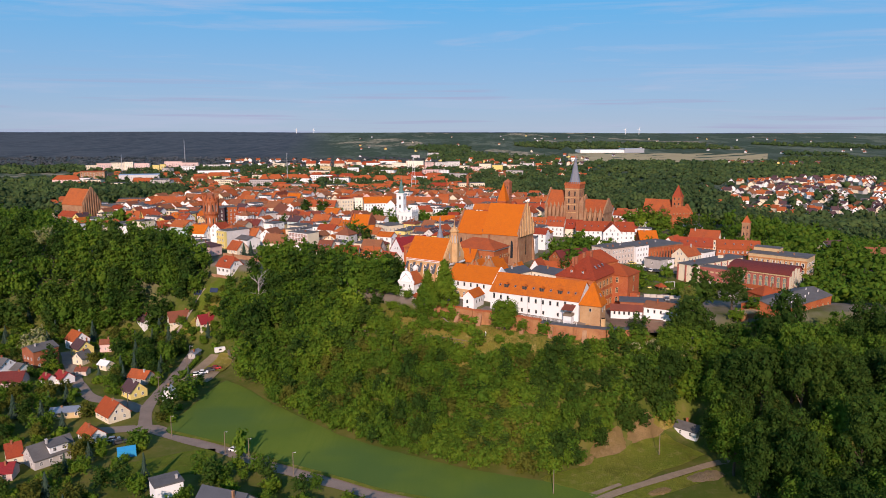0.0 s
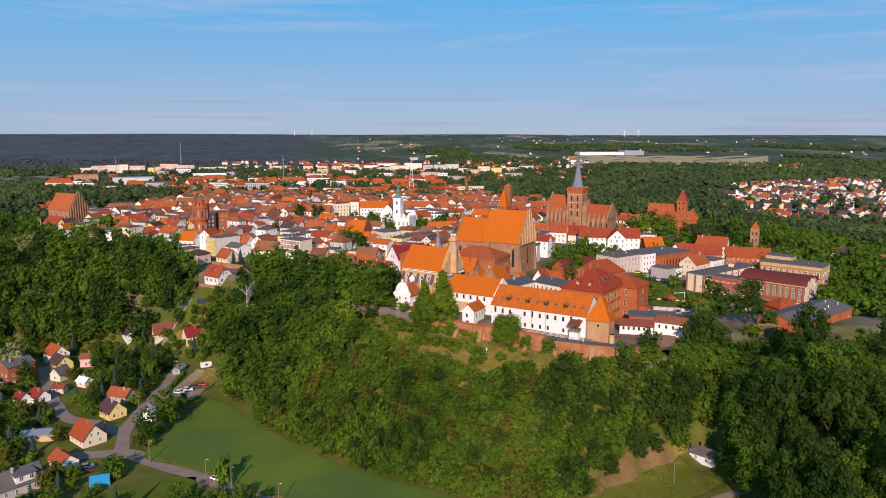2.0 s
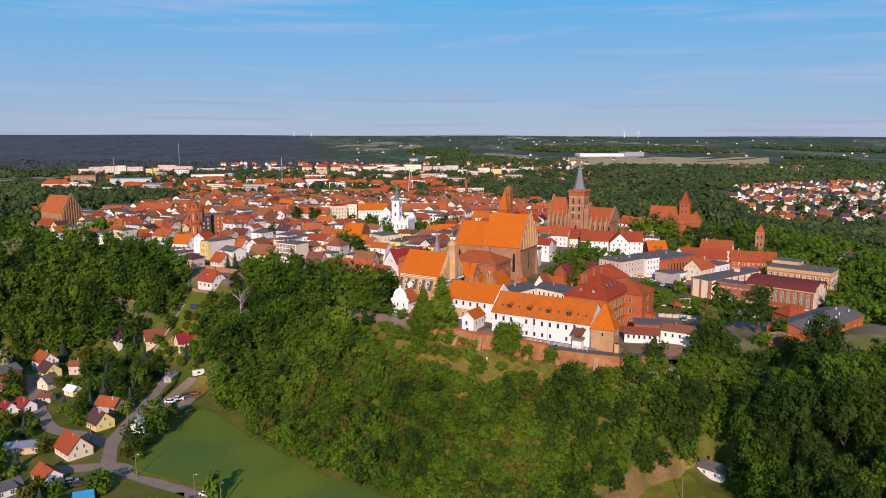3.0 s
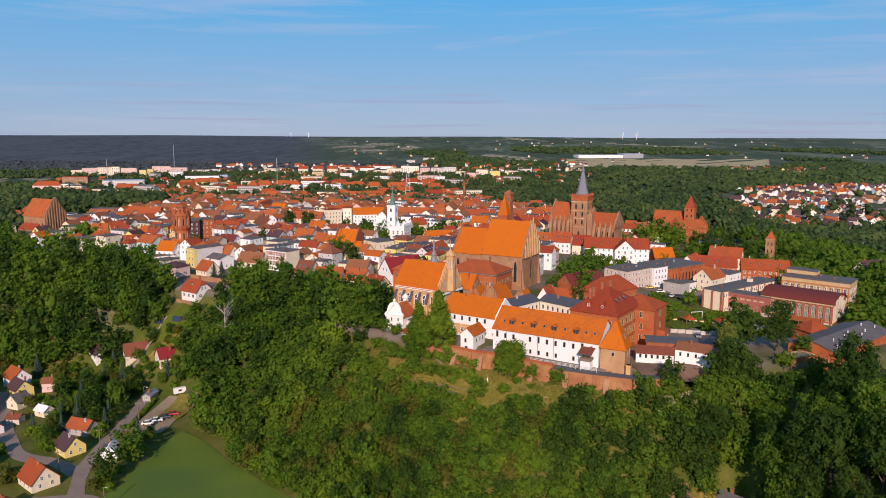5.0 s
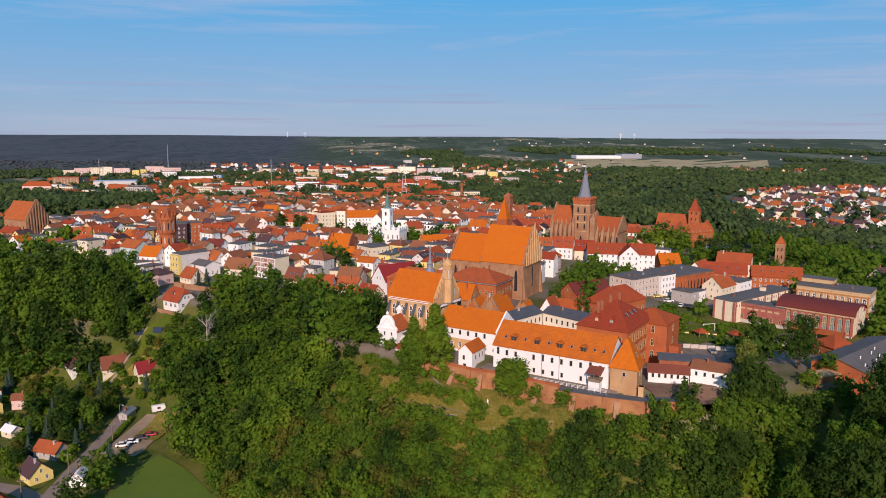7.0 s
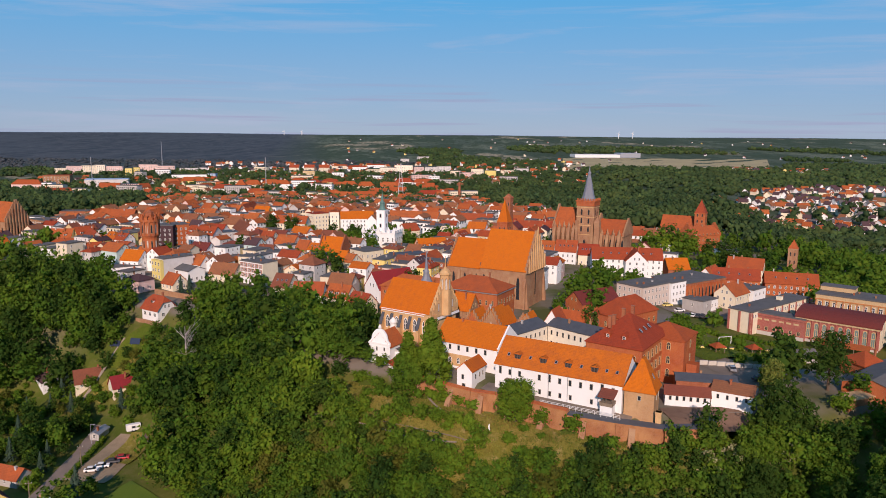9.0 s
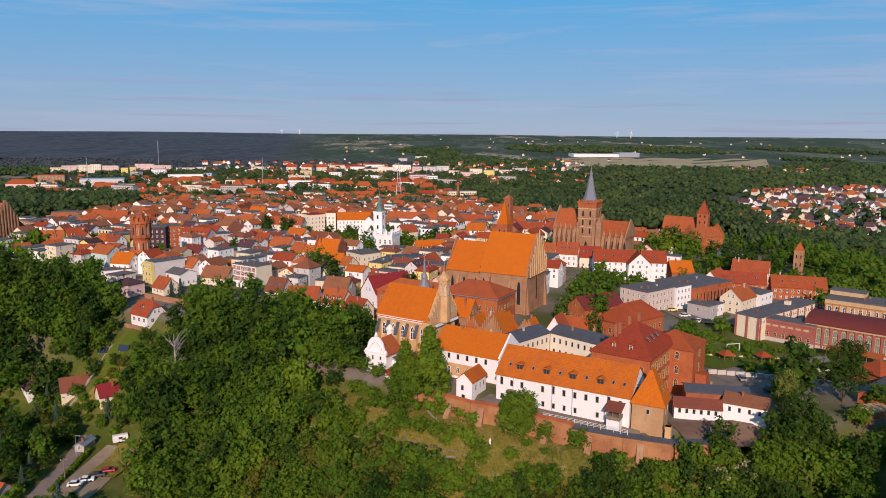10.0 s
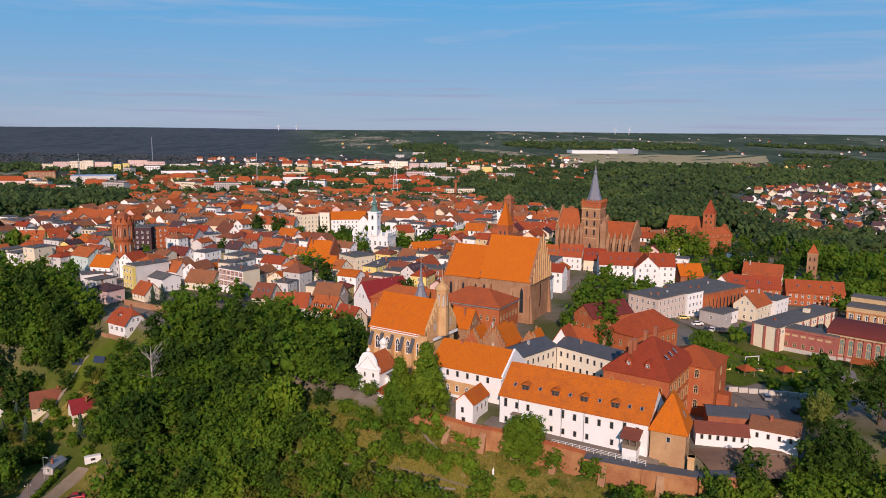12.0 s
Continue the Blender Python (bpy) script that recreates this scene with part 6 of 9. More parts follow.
cottage(-132, 357, 11, 7.5, 2.6, 6.8, 30, CREAM, TILE_BROWN, "gable", "cream house with brown roof")
cottage(-115, 348, 9.5, 7, 2.6, 6.2, 38, CREAM, TILE_CRIMSON, "gable", "cream house with maroon roof")
cottage(-113.6, 323, 6.5, 3.2, 2.2, 3.0, 84, GREY, STEEL, "gable", "grey lean-to shed by the lane")
cottage(84, 236.5, 8, 5, 2.8, 4.4, -45, WHITE, TAR, "gable", "white shed at the foot of the wood")
cottage(66, 178, 8, 6, 2.6, 4.6, 20, CREAM, TILE_RED, "gable", "shed with red roof by the lane")
cottage(-205, 255, 12, 9, 4, 8, 0, CREAM, TILE_RED, "gable", "house with red roof in gardens")
cottage(-150, 212, 11, 8, 3.5, 7, 10, CREAM, TILE_MAROON, "gable", "house with dark red roof in gardens")

cottage(-174.0, 284.0, 9.3, 8, 3.2, 6.2, 9, PINK, TILE_MAROON, "gable", "long low house with dark red roof in the village")
cottage(-184.2, 296.0, 4.0, 8, 5, 8, -22, WHITE, TAR, "gable", "white house with dark roof in the village")
cottage(-180.9, 298.6, 8.5, 7, 3.2, 5.2, -21, WHITE, TAR, "gable", "low white house with black roof")
cottage(-153.1, 298.7, 4.8, 4, 2.2, 3.2, 0, BEIGE, TILE_BROWN, "gable", "small brick garden shed")
cottage(-146.5, 305.8, 5.3, 4, 2.4, 3.8, -26, CREAM, TRIM, "gable", "small pale garden shed")
cottage(-130.4, 206.1, 4.0, 6, 2.5, 4.5, 11, PINK, TILE_CRIMSON, "gable", "low house with crimson roof")
cottage(-134.9, 216.7, 4.3, 8, 3, 6.0, 36, CREAM, TILE_ORANGE, "gable", "long cottage with bright orange roof")


def far_house(name, x, y, L, W, he, hr, rz, wall, roof, form, label, category):
    """A large building far beyond the old town."""
    return house(x, y, hz(x, y), L, W, he, hr, rz, wall, roof, label, form=form, name=name, category=category, group="far tenements and blocks", chimneys=0, faces="f", attic=False,
                 rows=[1.4 + 3.1 * i for i in range(max(1, int((he - 1.2) / 3.1)))], every=max(3.4, L / 9), win=(1.5, 1.7), clear=math.hypot(L, W) * 0.5)


far_house("apartment_block", -785, 1650, 29, 12, 10.7, 11.2, 20, CREAM, TAR, "flat", "distant pale apartment slab at the edge of town", "block")
far_house("apartment_block", -750, 1637, 37, 12, 15.8, 16.3, 22, PINK, TAR, "flat", "distant pale apartment slab at the edge of town", "block")
far_house("apartment_block", -724, 1643, 29, 12, 17.0, 17.5, 5, CREAM, TAR, "flat", "distant pale apartment slab at the edge of town", "block")
far_house("apartment_block", -703, 1646, 21, 12, 18.3, 18.8, 7, CREAM_PALE, TAR, "flat", "distant pale apartment slab at the edge of town", "block")
far_house("apartment_block", -673, 1648, 32, 12, 15.6, 16.1, 9, PINK, TAR, "flat", "distant pale apartment slab at the edge of town", "block")
far_house("apartment_block", -615, 1683, 40, 12, 18.3, 18.8, 2, PINK, TAR, "flat", "distant pale apartment slab at the edge of town", "block")
far_house("apartment_block", -574, 1675, 36, 12, 15.4, 15.9, 5, PINK, TAR, "flat", "distant pale apartment slab at the edge of town", "block")
far_house("apartment_block", -525, 1671, 38, 12, 11.4, 11.9, 13, GREY_PALE, TAR, "flat", "distant pale apartment slab at the edge of town", "block")
far_house("apartment_block", -512, 1726, 16, 12, 9.2, 9.7, 10, GREY_PALE, TAR, "flat", "distant pale apartment slab at the edge of town", "block")
far_house("apartment_block", -131, 1694, 27, 12, 11.0, 11.5, 10, CREAM, TAR, "flat", "distant pale apartment slab at the edge of town", "block")
far_house("apartment_block", -101, 1728, 36, 12, 12.5, 13.0, -3, CREAM_PALE, TAR, "flat", "distant pale apartment slab at the edge of town", "block")
far_house("apartment_block", -67, 1760, 41, 12, 16.6, 17.1, -5, CREAM_PALE, TAR, "flat", "distant pale apartment slab at the edge of town", "block")
far_house("apartment_block", -32, 1721, 22, 12, 14.9, 15.4, 7, PINK, TAR, "flat", "distant pale apartment slab at the edge of town", "block")
far_house("apartment_block", -3, 1737, 30, 12, 13.8, 14.3, -9, GREY_PALE, TAR, "flat", "distant pale apartment slab at the edge of town", "block")
far_house("apartment_block", 23, 1743, 32, 12, 15.1, 15.6, 9, GREY_PALE, TAR, "flat", "distant pale apartment slab at the edge of town", "block")
far_house("apartment_block", 48, 1644, 21, 12, 11.8, 12.3, -11, CREAM, TAR, "flat", "distant pale apartment slab at the edge of town", "block")
far_house("apartment_block", 68, 1565, 29, 12, 13.5, 14.0, 10, PINK, TAR, "flat", "distant pale apartment slab at the edge of town", "block")
far_house("apartment_block", 94, 1634, 26, 12, 16.5, 17.0, -12, CREAM, TAR, "flat", "distant pale apartment slab at the edge of town", "block")
far_house("apartment_block", 167, 1731, 31, 12, 8.8, 9.3, -9, CREAM, TAR, "flat", "distant pale apartment slab at the edge of town", "block")
far_house("apartment_block", 205, 1791, 33, 12, 9.1, 9.6, -5, GREY_PALE, TAR, "flat", "distant pale apartment slab at the edge of town", "block")
far_house("apartment_block", -83, 2212, 24, 12, 8.1, 8.6, 12, GREY_PALE, TAR, "flat", "distant pale apartment slab at the edge of town", "block")
far_house("apartment_block", -31, 2342, 38, 12, 8.6, 9.1, 12, GREY_PALE, TAR, "flat", "distant pale apartment slab at the edge of town", "block")
far_house("apartment_block", -614, 1573, 13, 12, 15.9, 16.4, 19, YELLOW, TAR, "flat", "lime yellow tower block far off", "block")
far_house("apartment_block", -632, 1659, 12, 12, 12.9, 13.4, 16, YELLOW, TAR, "flat", "bright yellow tower block far off", "block")
far_house("factory", -461, 1487, 70, 12, 10.1, 10.6, 18, WHITE, TAR, "flat", "long white factory building with strip windows", "factory")
far_house("factory", -418, 1480, 15, 12, 13.3, 13.8, -2, PATINA, TAR, "flat", "pale blue end of the long white factory", "factory")
far_house("hall", -540, 1306, 66, 30, 13.2, 13.7, 19, GREY_PALE, PATINA, "flat", "low pale hall with blue-grey roof", "hall")
far_house("barracks", -624, 1312, 41, 20, 17.8, 18.3, 11, BRICK_OLD, TILE_RED, "flat", "large old brick barracks block", "barracks")
far_house("terrace", -308, 1720, 22, 12, 11.7, 17.7, -1, CREAM, TILE_ORANGE, "gable", "row of tall cream gabled houses", "house")
far_house("terrace", -275, 1724, 23, 12, 11.7, 17.7, -3, CREAM, TILE_ORANGE, "gable", "row of tall cream gabled houses", "house")
far_house("terrace", -243, 1725, 23, 12, 11.6, 17.6, 11, CREAM, TILE_ORANGE, "gable", "row of tall cream gabled houses", "house")
far_house("tenement", -636, 1242, 45, 13, 8.8, 16.0, 3, PINK, TILE_RED, "hip", "long far tenement with steep red tiled roof", "house")
far_house("tenement", -560, 1180, 48, 13, 4.3, 8.4, 19, CREAM, TILE_RED, "hip", "long far tenement with steep red tiled roof", "house")
far_house("tenement", -494, 1225, 40, 13, 3.9, 7.5, 5, CREAM, TILE_RED, "hip", "long far tenement with steep red tiled roof", "house")
far_house("tenement", -442, 1330, 30, 13, 7.2, 13.0, 10, YELLOW, TILE_ORANGE, "hip", "long far tenement with steep red tiled roof", "house")
far_house("tenement", -410, 1344, 44, 13, 8.3, 15.1, 4, YELLOW, TILE_RED, "hip", "long far tenement with steep red tiled roof", "house")
far_house("tenement", -387, 1085, 26, 13, 5.4, 12.2, 21, WHITE, TILE_ORANGE, "hip", "long far tenement with steep red tiled roof", "house")
far_house("tenement", -385, 1212, 32, 13, 4.5, 9.0, -2, WHITE, TILE_RED, "hip", "long far tenement with steep red tiled roof", "house")
far_house("tenement", -322, 1216, 34, 13, 6.1, 12.4, 12, WHITE, TILE_RED, "hip", "long far tenement with steep red tiled roof", "house")
far_house("tenement", -301, 1236, 18, 13, 8.5, 17.1, 5, WHITE, TILE_RED, "hip", "long far tenement with steep red tiled roof", "house")
far_house("tenement", -291, 1274, 28, 13, 8.1, 15.7, -5, CREAM, TILE_RED, "hip", "long far tenement with steep red tiled roof", "house")
far_house("tenement", -275, 1334, 31, 13, 6.7, 12.6, 14, CREAM, TILE_RED, "hip", "long far tenement with steep red tiled roof", "house")
far_house("tenement", -249, 1298, 28, 13, 7.3, 14.1, -2, WHITE, TILE_RED, "hip", "long far tenement with steep red tiled roof", "house")
far_house("tenement", -230, 1337, 27, 13, 8.2, 15.4, -1, OCHRE, TILE_RED, "hip", "long far tenement with steep red tiled roof", "house")
far_house("tenement", -202, 1333, 25, 13, 7.1, 13.4, -1, WHITE, TILE_RED, "hip", "long far tenement with steep red tiled roof", "house")
far_house("tenement", -179, 1365, 33, 13, 6.3, 11.7, 13, CREAM, TILE_RED, "hip", "long far tenement with steep red tiled roof", "house")
far_house("tenement", -259, 1156, 27, 13, 5.0, 10.8, 13, CREAM, TILE_RED, "hip", "long far tenement with steep red tiled roof", "house")
far_house("tenement", -143, 1142, 22, 13, 5.0, 11.3, -4, WHITE, TILE_RED, "hip", "long far tenement with steep red tiled roof", "house")
far_house("tenement", -138, 1290, 29, 13, 7.0, 13.8, 1, CREAM, TILE_RED, "hip", "long far tenement with steep red tiled roof", "house")
far_house("tenement", -109, 1273, 29, 13, 7.2, 14.4, 1, CREAM, TILE_RED, "hip", "long far tenement with steep red tiled roof", "house")
far_house("tenement", -87, 1194, 24, 13, 4.7, 10.1, 10, WHITE, TILE_RED, "hip", "long far tenement with steep red tiled roof", "house")
far_house("tenement", -67, 1198, 23, 13, 4.7, 10.1, -10, CREAM, TILE_RED, "hip", "long far tenement with steep red tiled roof", "house")
far_house("tenement", -50, 1359, 31, 13, 8.2, 15.4, -5, WHITE, TILE_RED, "hip", "long far tenement with steep red tiled roof", "house")
far_house("tenement", -16, 1366, 39, 13, 7.3, 13.6, -11, WHITE, TILE_RED, "hip", "long far tenement with steep red tiled roof", "house")
far_house("tenement", -4, 1153, 40, 13, 4.6, 10.5, -6, GREY_PALE, TILE_RED, "hip", "long far tenement with steep red tiled roof", "house")
far_house("tenement", -227, 1869, 37, 13, 7.4, 11.0, 6, CREAM, TILE_RED, "hip", "long far tenement with steep red tiled roof", "house")
far_house("tenement", -180, 1826, 48, 13, 7.1, 10.7, 4, WHITE, TILE_RED, "hip", "long far tenement with steep red tiled roof", "house")
far_house("tenement", -143, 1924, 45, 13, 6.7, 9.8, 10, WHITE, TILE_RED, "hip", "long far tenement with steep red tiled roof", "house")
far_house("tenement", -208, 1629, 47, 13, 4.4, 7.1, 0, CREAM, TILE_RED, "hip", "long far tenement with steep red tiled roof", "house")
far_house("apartment_block", -247, 1548, 23, 12, 15.8, 16.3, 4, OCHRE, TAR, "flat", "ochre and grey tower block", "block")
far_house("hall", -186, 951, 20, 12, 5.3, 5.8, 10, CREAM, TAR, "flat", "long low cream wall building by the park", "hall")
far_house("hall", -171, 1009, 35, 12, 6.4, 6.9, -5, YELLOW, TAR, "flat", "yellow battlemented hall by the park", "hall")


# ---------------------------------------------------------------- the old town: streets of tiled houses
rng = random.Random(11)
ROOFS = [TILE_ORANGE, TILE_BROWN, TILE_RED, TILE_RED, TILE_BROWN, TILE_BROWN, TILE_MOTTLED, TILE_RED, TILE_MAROON, TILE_DARK]
WALLS = [WHITE, WHITE, WHITE, WHITE, CREAM, CREAM, CREAM, GREY_PALE, GREY_PALE, PINK, OCHRE, WHITE, YELLOW, BRICK, WHITE, MINT]
T_A = -24
tu = Vector((math.cos(radians(T_A)), math.sin(radians(T_A))))
tv = Vector((-tu.y, tu.x))
SQUARE = [(-60, 580, 30), (-30, 545, 26), (-72, 600, 24)]
far_list = []
for j in range(-6, 64):
    for i in range(-46, 29):
        if j % 6 == 5 or i % 11 == 10:
            continue
        p = Vector((-20, 470)) + tu * (i * 9.5 + rng.uniform(-1.2, 1.2)) + tv * (j * 10.0 + rng.uniform(-1.2, 1.2))
        x, y = p.x, p.y
        left = -300 - (y - 560) * 0.55 if y < 640 else -262 - max(0, y - 760) * 0.4
        right = 66 if y < 500 else 150 - abs(y - 540) * 0.1 if y < 762 else 60
        if not (left < x < right) or y < 412 + max(0, (-x - 130)) * 0.6 or y > 985:
            continue
        if x < -190 and y < 470:
            continue
        if any((x - a) ** 2 + (y - b) ** 2 < r * r for a, b, r in SQUARE):
            continue
        L, W = rng.uniform(7.5, 12), rng.uniform(6.5, 8.8)
        if any((x - a) ** 2 + (y - b) ** 2 < (r + 3.4) ** 2 for a, b, r in TAKEN):
            continue
        if rng.random() < (0.15 if y < 745 else 0.5):
            continue
        flat = rng.random() < 0.42
        he = rng.uniform(5.6, 10.4)
        hr = he + W / 2 * rng.uniform(0.5, 0.88)
        rz = T_A + rng.uniform(-5, 5) + (90 if rng.random() < 0.5 else 0)
        wall, roof = rng.choice(WALLS), rng.choice(ROOFS)
        far_list.append((y, x, L, W, he, hr, rz, wall, TAR if flat else roof, flat))
        TAKEN.append((x, y, max(L, W) * 0.44))
far_list.sort(key=lambda r: r[0])
NAMES = {WHITE: "white", CREAM: "cream", GREY: "grey", GREY_PALE: "pale grey", PINK: "pink", OCHRE: "ochre", YELLOW: "yellow", BRICK: "brick", BRICK_OLD: "old brick", MINT: "pale green"}
RNAMES = {TILE_DARK: "dark tiled", TILE_ORANGE: "orange tiled", TILE_RED: "red tiled", TILE_NEW: "bright orange", TILE_BROWN: "brown tiled", TILE_MOTTLED: "mottled orange", TILE_MAROON: "maroon", TAR: "flat grey"}
for y, x, L, W, he, hr, rz, wall, roof, flat in far_list[:135]:
    taken_before = len(TAKEN)
    house(x, y, hz(x, y), L, W, he, hr, rz, wall, roof, f"{NAMES[wall]} old-town house with {RNAMES[roof]} roof", form="flat" if flat else rng.choice(["gable", "gable", "gable", "hip"]), group="old town houses",
          rows=[he - 2.2, he - 4.9] if he > 5.8 else [he - 2.3], every=3.0, chimneys=rng.choice([0, 1, 1, 2]), rng=rng, skip=0.1, skylights=rng.choice([0, 0, 3]))


def crowd(name, rows, label, category):
    """Many distant houses as one mass: walls and roofs in a single mesh."""
    mats = [WHITE, CREAM, GREY, YELLOW, PINK, TILE_ORANGE, TILE_RED, TILE_BROWN, TILE_DARK, TAR, GLASS]
    s = Shape()
    for x, y, z, L, W, he, hr, rz, wall, roof, nwin in rows:
        t = Shape()
        flat = hr - he < 1
        if flat:
            t.box(-L / 2, L / 2, -W / 2, W / 2, -3, he, wall).box(-L / 2 - 0.2, L / 2 + 0.2, -W / 2 - 0.2, W / 2 + 0.2, he + 0.01, he + 0.5, roof)
        else:
            w = walls_gable(L, W, he, hr)
            t.add(w.v, w.f, wall)
            r = gable_roof(L, W, he, hr, 0.5, 0.5, 0.3)
            t.add(r.v, r.f, roof)
        if not flat and nwin > 3:
            c = (L * 0.2, 0.0)
            t.box(c[0] - 0.35, c[0] + 0.35, -0.35, 0.35, hr - 0.5, hr + 0.9, 7)
        for k in range(nwin):
            for zz in (np.arange(1.2, he - 1, 3.0) if flat else (he - 2.2,)):
                xx = (k + 0.5) / nwin * L - L / 2
                t.add([(xx - 0.7, -W / 2 - 0.06, zz), (xx + 0.7, -W / 2 - 0.06, zz), (xx + 0.7, -W / 2 - 0.06, zz + 1.6), (xx - 0.7, -W / 2 - 0.06, zz + 1.6)], [(0, 1, 2, 3)], 10)
        m = pose(x, y, z, 0, 0, rz)
        k = len(s.v)
        s.v += [tuple(m @ Vector(v)) for v in t.v]
        s.f += [[i + k for i in f] for f in t.f]
        s.s += t.s
    ob = mesh_object(name, s.v, s.f, mats, s.s)
    for row in rows:
        TAKEN.append((row[0], row[1], row[3] * 0.5))
    return tagged(ob, label, category, kind="stuff")


def plain_house(x, y, L, W, he, hr, rz, wall, roof, flat):
    """A house in the back streets: walls with their panes, a roof and a chimney."""
    z = hz(x, y)
    t = thing("house", x, y, z, rz, f"{NAMES[wall]} back-street house with {RNAMES[roof]} roof", "house", "old town houses")
    body = Shape().box(-L / 2, L / 2, -W / 2, W / 2, -3, he) if flat else walls_gable(L, W, he, hr)
    body = Shape().add(body.v, body.f, 0)
    n = max(3, int(L / 2.6))
    for zz in (he - 2.2, he - 5.0):
        for k in range(n):
            u = (k + 0.5) / n * L - L / 2
            for sy in (-1, 1):
                q = sy * (W / 2 + 0.05)
                body.add([(u - 0.5, q, zz), (u + 0.5, q, zz), (u + 0.5, q, zz + 1.5), (u - 0.5, q, zz + 1.5)], [(0, 1, 2, 3) if sy < 0 else (3, 2, 1, 0)], 1)
        for v in (-W / 4, W / 4):
            for sx in (-1, 1):
                q = sx * (L / 2 + 0.05)
                body.add([(q, v - 0.5, zz), (q, v + 0.5, zz), (q, v + 0.5, zz + 1.5), (q, v - 0.5, zz + 1.5)], [(0, 1, 2, 3) if sx > 0 else (3, 2, 1, 0)], 1)
    part("wall", body.v, body.f, [wall, GLASS], t, slots=body.s)
    cap = Shape().box(-L / 2 - 0.2, L / 2 + 0.2, -W / 2 - 0.2, W / 2 + 0.2, he + 0.01, he + 0.5) if flat else gable_roof(L, W, he, hr, 0.5, 0.4, 0.3)
    part("roof", cap.v, cap.f, roof, t)
    if not flat:
        chimney(t, L * 0.22, 0.6, hr - 1.2, hr + 0.9, BRICK_OLD)


def far_row(rng, x, y, big=False, light=False):
    if big:
        L, he = rng.uniform(16, 42), rng.choice([9, 11, 14])
        return (x, y, hz(x, y), L, 12, he, he + 0.5, rng.uniform(-25, 15), rng.choice([0, 1, 1, 2, 4]), 9, int(L / 3))
    L, W, he = (rng.uniform(6.5, 9.5), rng.uniform(6, 7.5), rng.uniform(3.0, 4.8)) if light else (rng.uniform(9, 13), rng.uniform(8, 10), rng.uniform(3.5, 6.5))
    return (x, y, hz(x, y), L, W, he, he + W / 2 * rng.uniform(0.7, 1.05), rng.uniform(0, 180), rng.choice([0, 0, 0, 0, 1, 1, 2] + ([3] if rng.random() < 0.3 else [])), rng.choice([5, 6, 6, 7, 8, 8, 8, 9]) if light else rng.choice([5, 5, 5, 6, 7]), 3)


rows = []
for y, x, L, W, he, hr, rz, wall, roof, flat in far_list[135:255]:
    plain_house(x, y, L, W, he, hr, rz, wall, roof, flat)
for y, x, L, W, he, hr, rz, wall, roof, flat in far_list[255:]:
    rows.append((x, y, hz(x, y), L, W, he, he + 0.5 if flat else hr, rz, rng.choice([0, 0, 0, 1, 1, 2, 4]), 9 if flat else rng.choice([5, 6, 6, 7, 7]), 4))
crowd("far_town_houses", rows, "rows of distant tiled town houses", "houses")
rows = []
for i in range(520):                                # the white housing estate across the ravine
    y = rng.uniform(770, 1090)
    x = y * rng.uniform(0.24, 0.62)
    if rng.random() < 0.75 and x / y > 0.24 + (y - 770) / 1500:
        rows.append(far_row(rng, x, y, False, True))
crowd("far_estate_houses", rows, "estate of small white houses with red and dark roofs", "houses")
rows = []
for i in range(22):                                 # red-roofed barracks and schools beyond the green belt
    y = rng.uniform(1060, 1330)
    x = rng.uniform(-0.5, 0.05) * y
    L = rng.uniform(18, 34)
    rows.append((x, y, hz(x, y), L, 11, 6.5, 12, rng.choice([-20, -15, 65, 5]) + rng.uniform(-5, 5), rng.choice([0, 1, 1]), rng.choice([5, 6, 6]), int(L / 3.2)))
srng = random.Random(31)
for i in range(150):                                # streets of houses and small blocks between them
    y = 1010 + 480 * srng.random() ** 1.1
    x = srng.uniform(-0.52, 0.04) * y
    rows.append(far_row(srng, x, y, srng.random() < 0.12, srng.random() < 0.2))
for i in range(6):                                  # apartment slabs on the far edge of the town
    y = rng.uniform(1450, 1750)
    x = rng.uniform(-0.5, 0.12) * y
    rows.append(far_row(rng, x, y, True))
for i in range(260):
    y = rng.uniform(1400, 2050)
    x = rng.uniform(-0.3, 0.2) * y
    rows.append(far_row(rng, x, y, False, rng.random() < 0.5))
for i in range(64):
    y = rng.uniform(2100, 4300)
    x = rng.uniform(-0.12, 0.62) * y
    rows.append(far_row(rng, x, y, False, True))
for i in range(40):
    rows.append(far_row(rng, rng.uniform(620, 820), rng.uniform(1500, 1640), False, True))
crowd("far_suburb_houses", rows, "distant suburb of pale blocks and small houses", "houses")


# ---------------------------------------------------------------- far landmarks and small things
hangar = thing("warehouse", 560, 2560, hz(560, 2560), 6, "long pale grey warehouse on the tan fields", "warehouse")
Shape().box(-95, 60, -30, 30, -10, 9).put("low_hall", TRIM, hangar)
Shape().box(60.5, 130, -32, 32, -10, 14).put("tall_hall", STEEL, hangar)
tx, ty = np.meshgrid(np.linspace(0, 1, 30), np.linspace(0, 1, 12))
ty = 1690 + 800 * ty
tx = ty * (0.17 + 0.27 * tx) 
tagged(grid_object("tan_field", tx, ty, height(tx, ty) + 0.4, plain("dry_tan_soil", (0.42, 0.34, 0.18), 0.95, 0.1, vary=0.5, scale=0.01)), "dry tan field beyond the forest", "field", kind="structure")

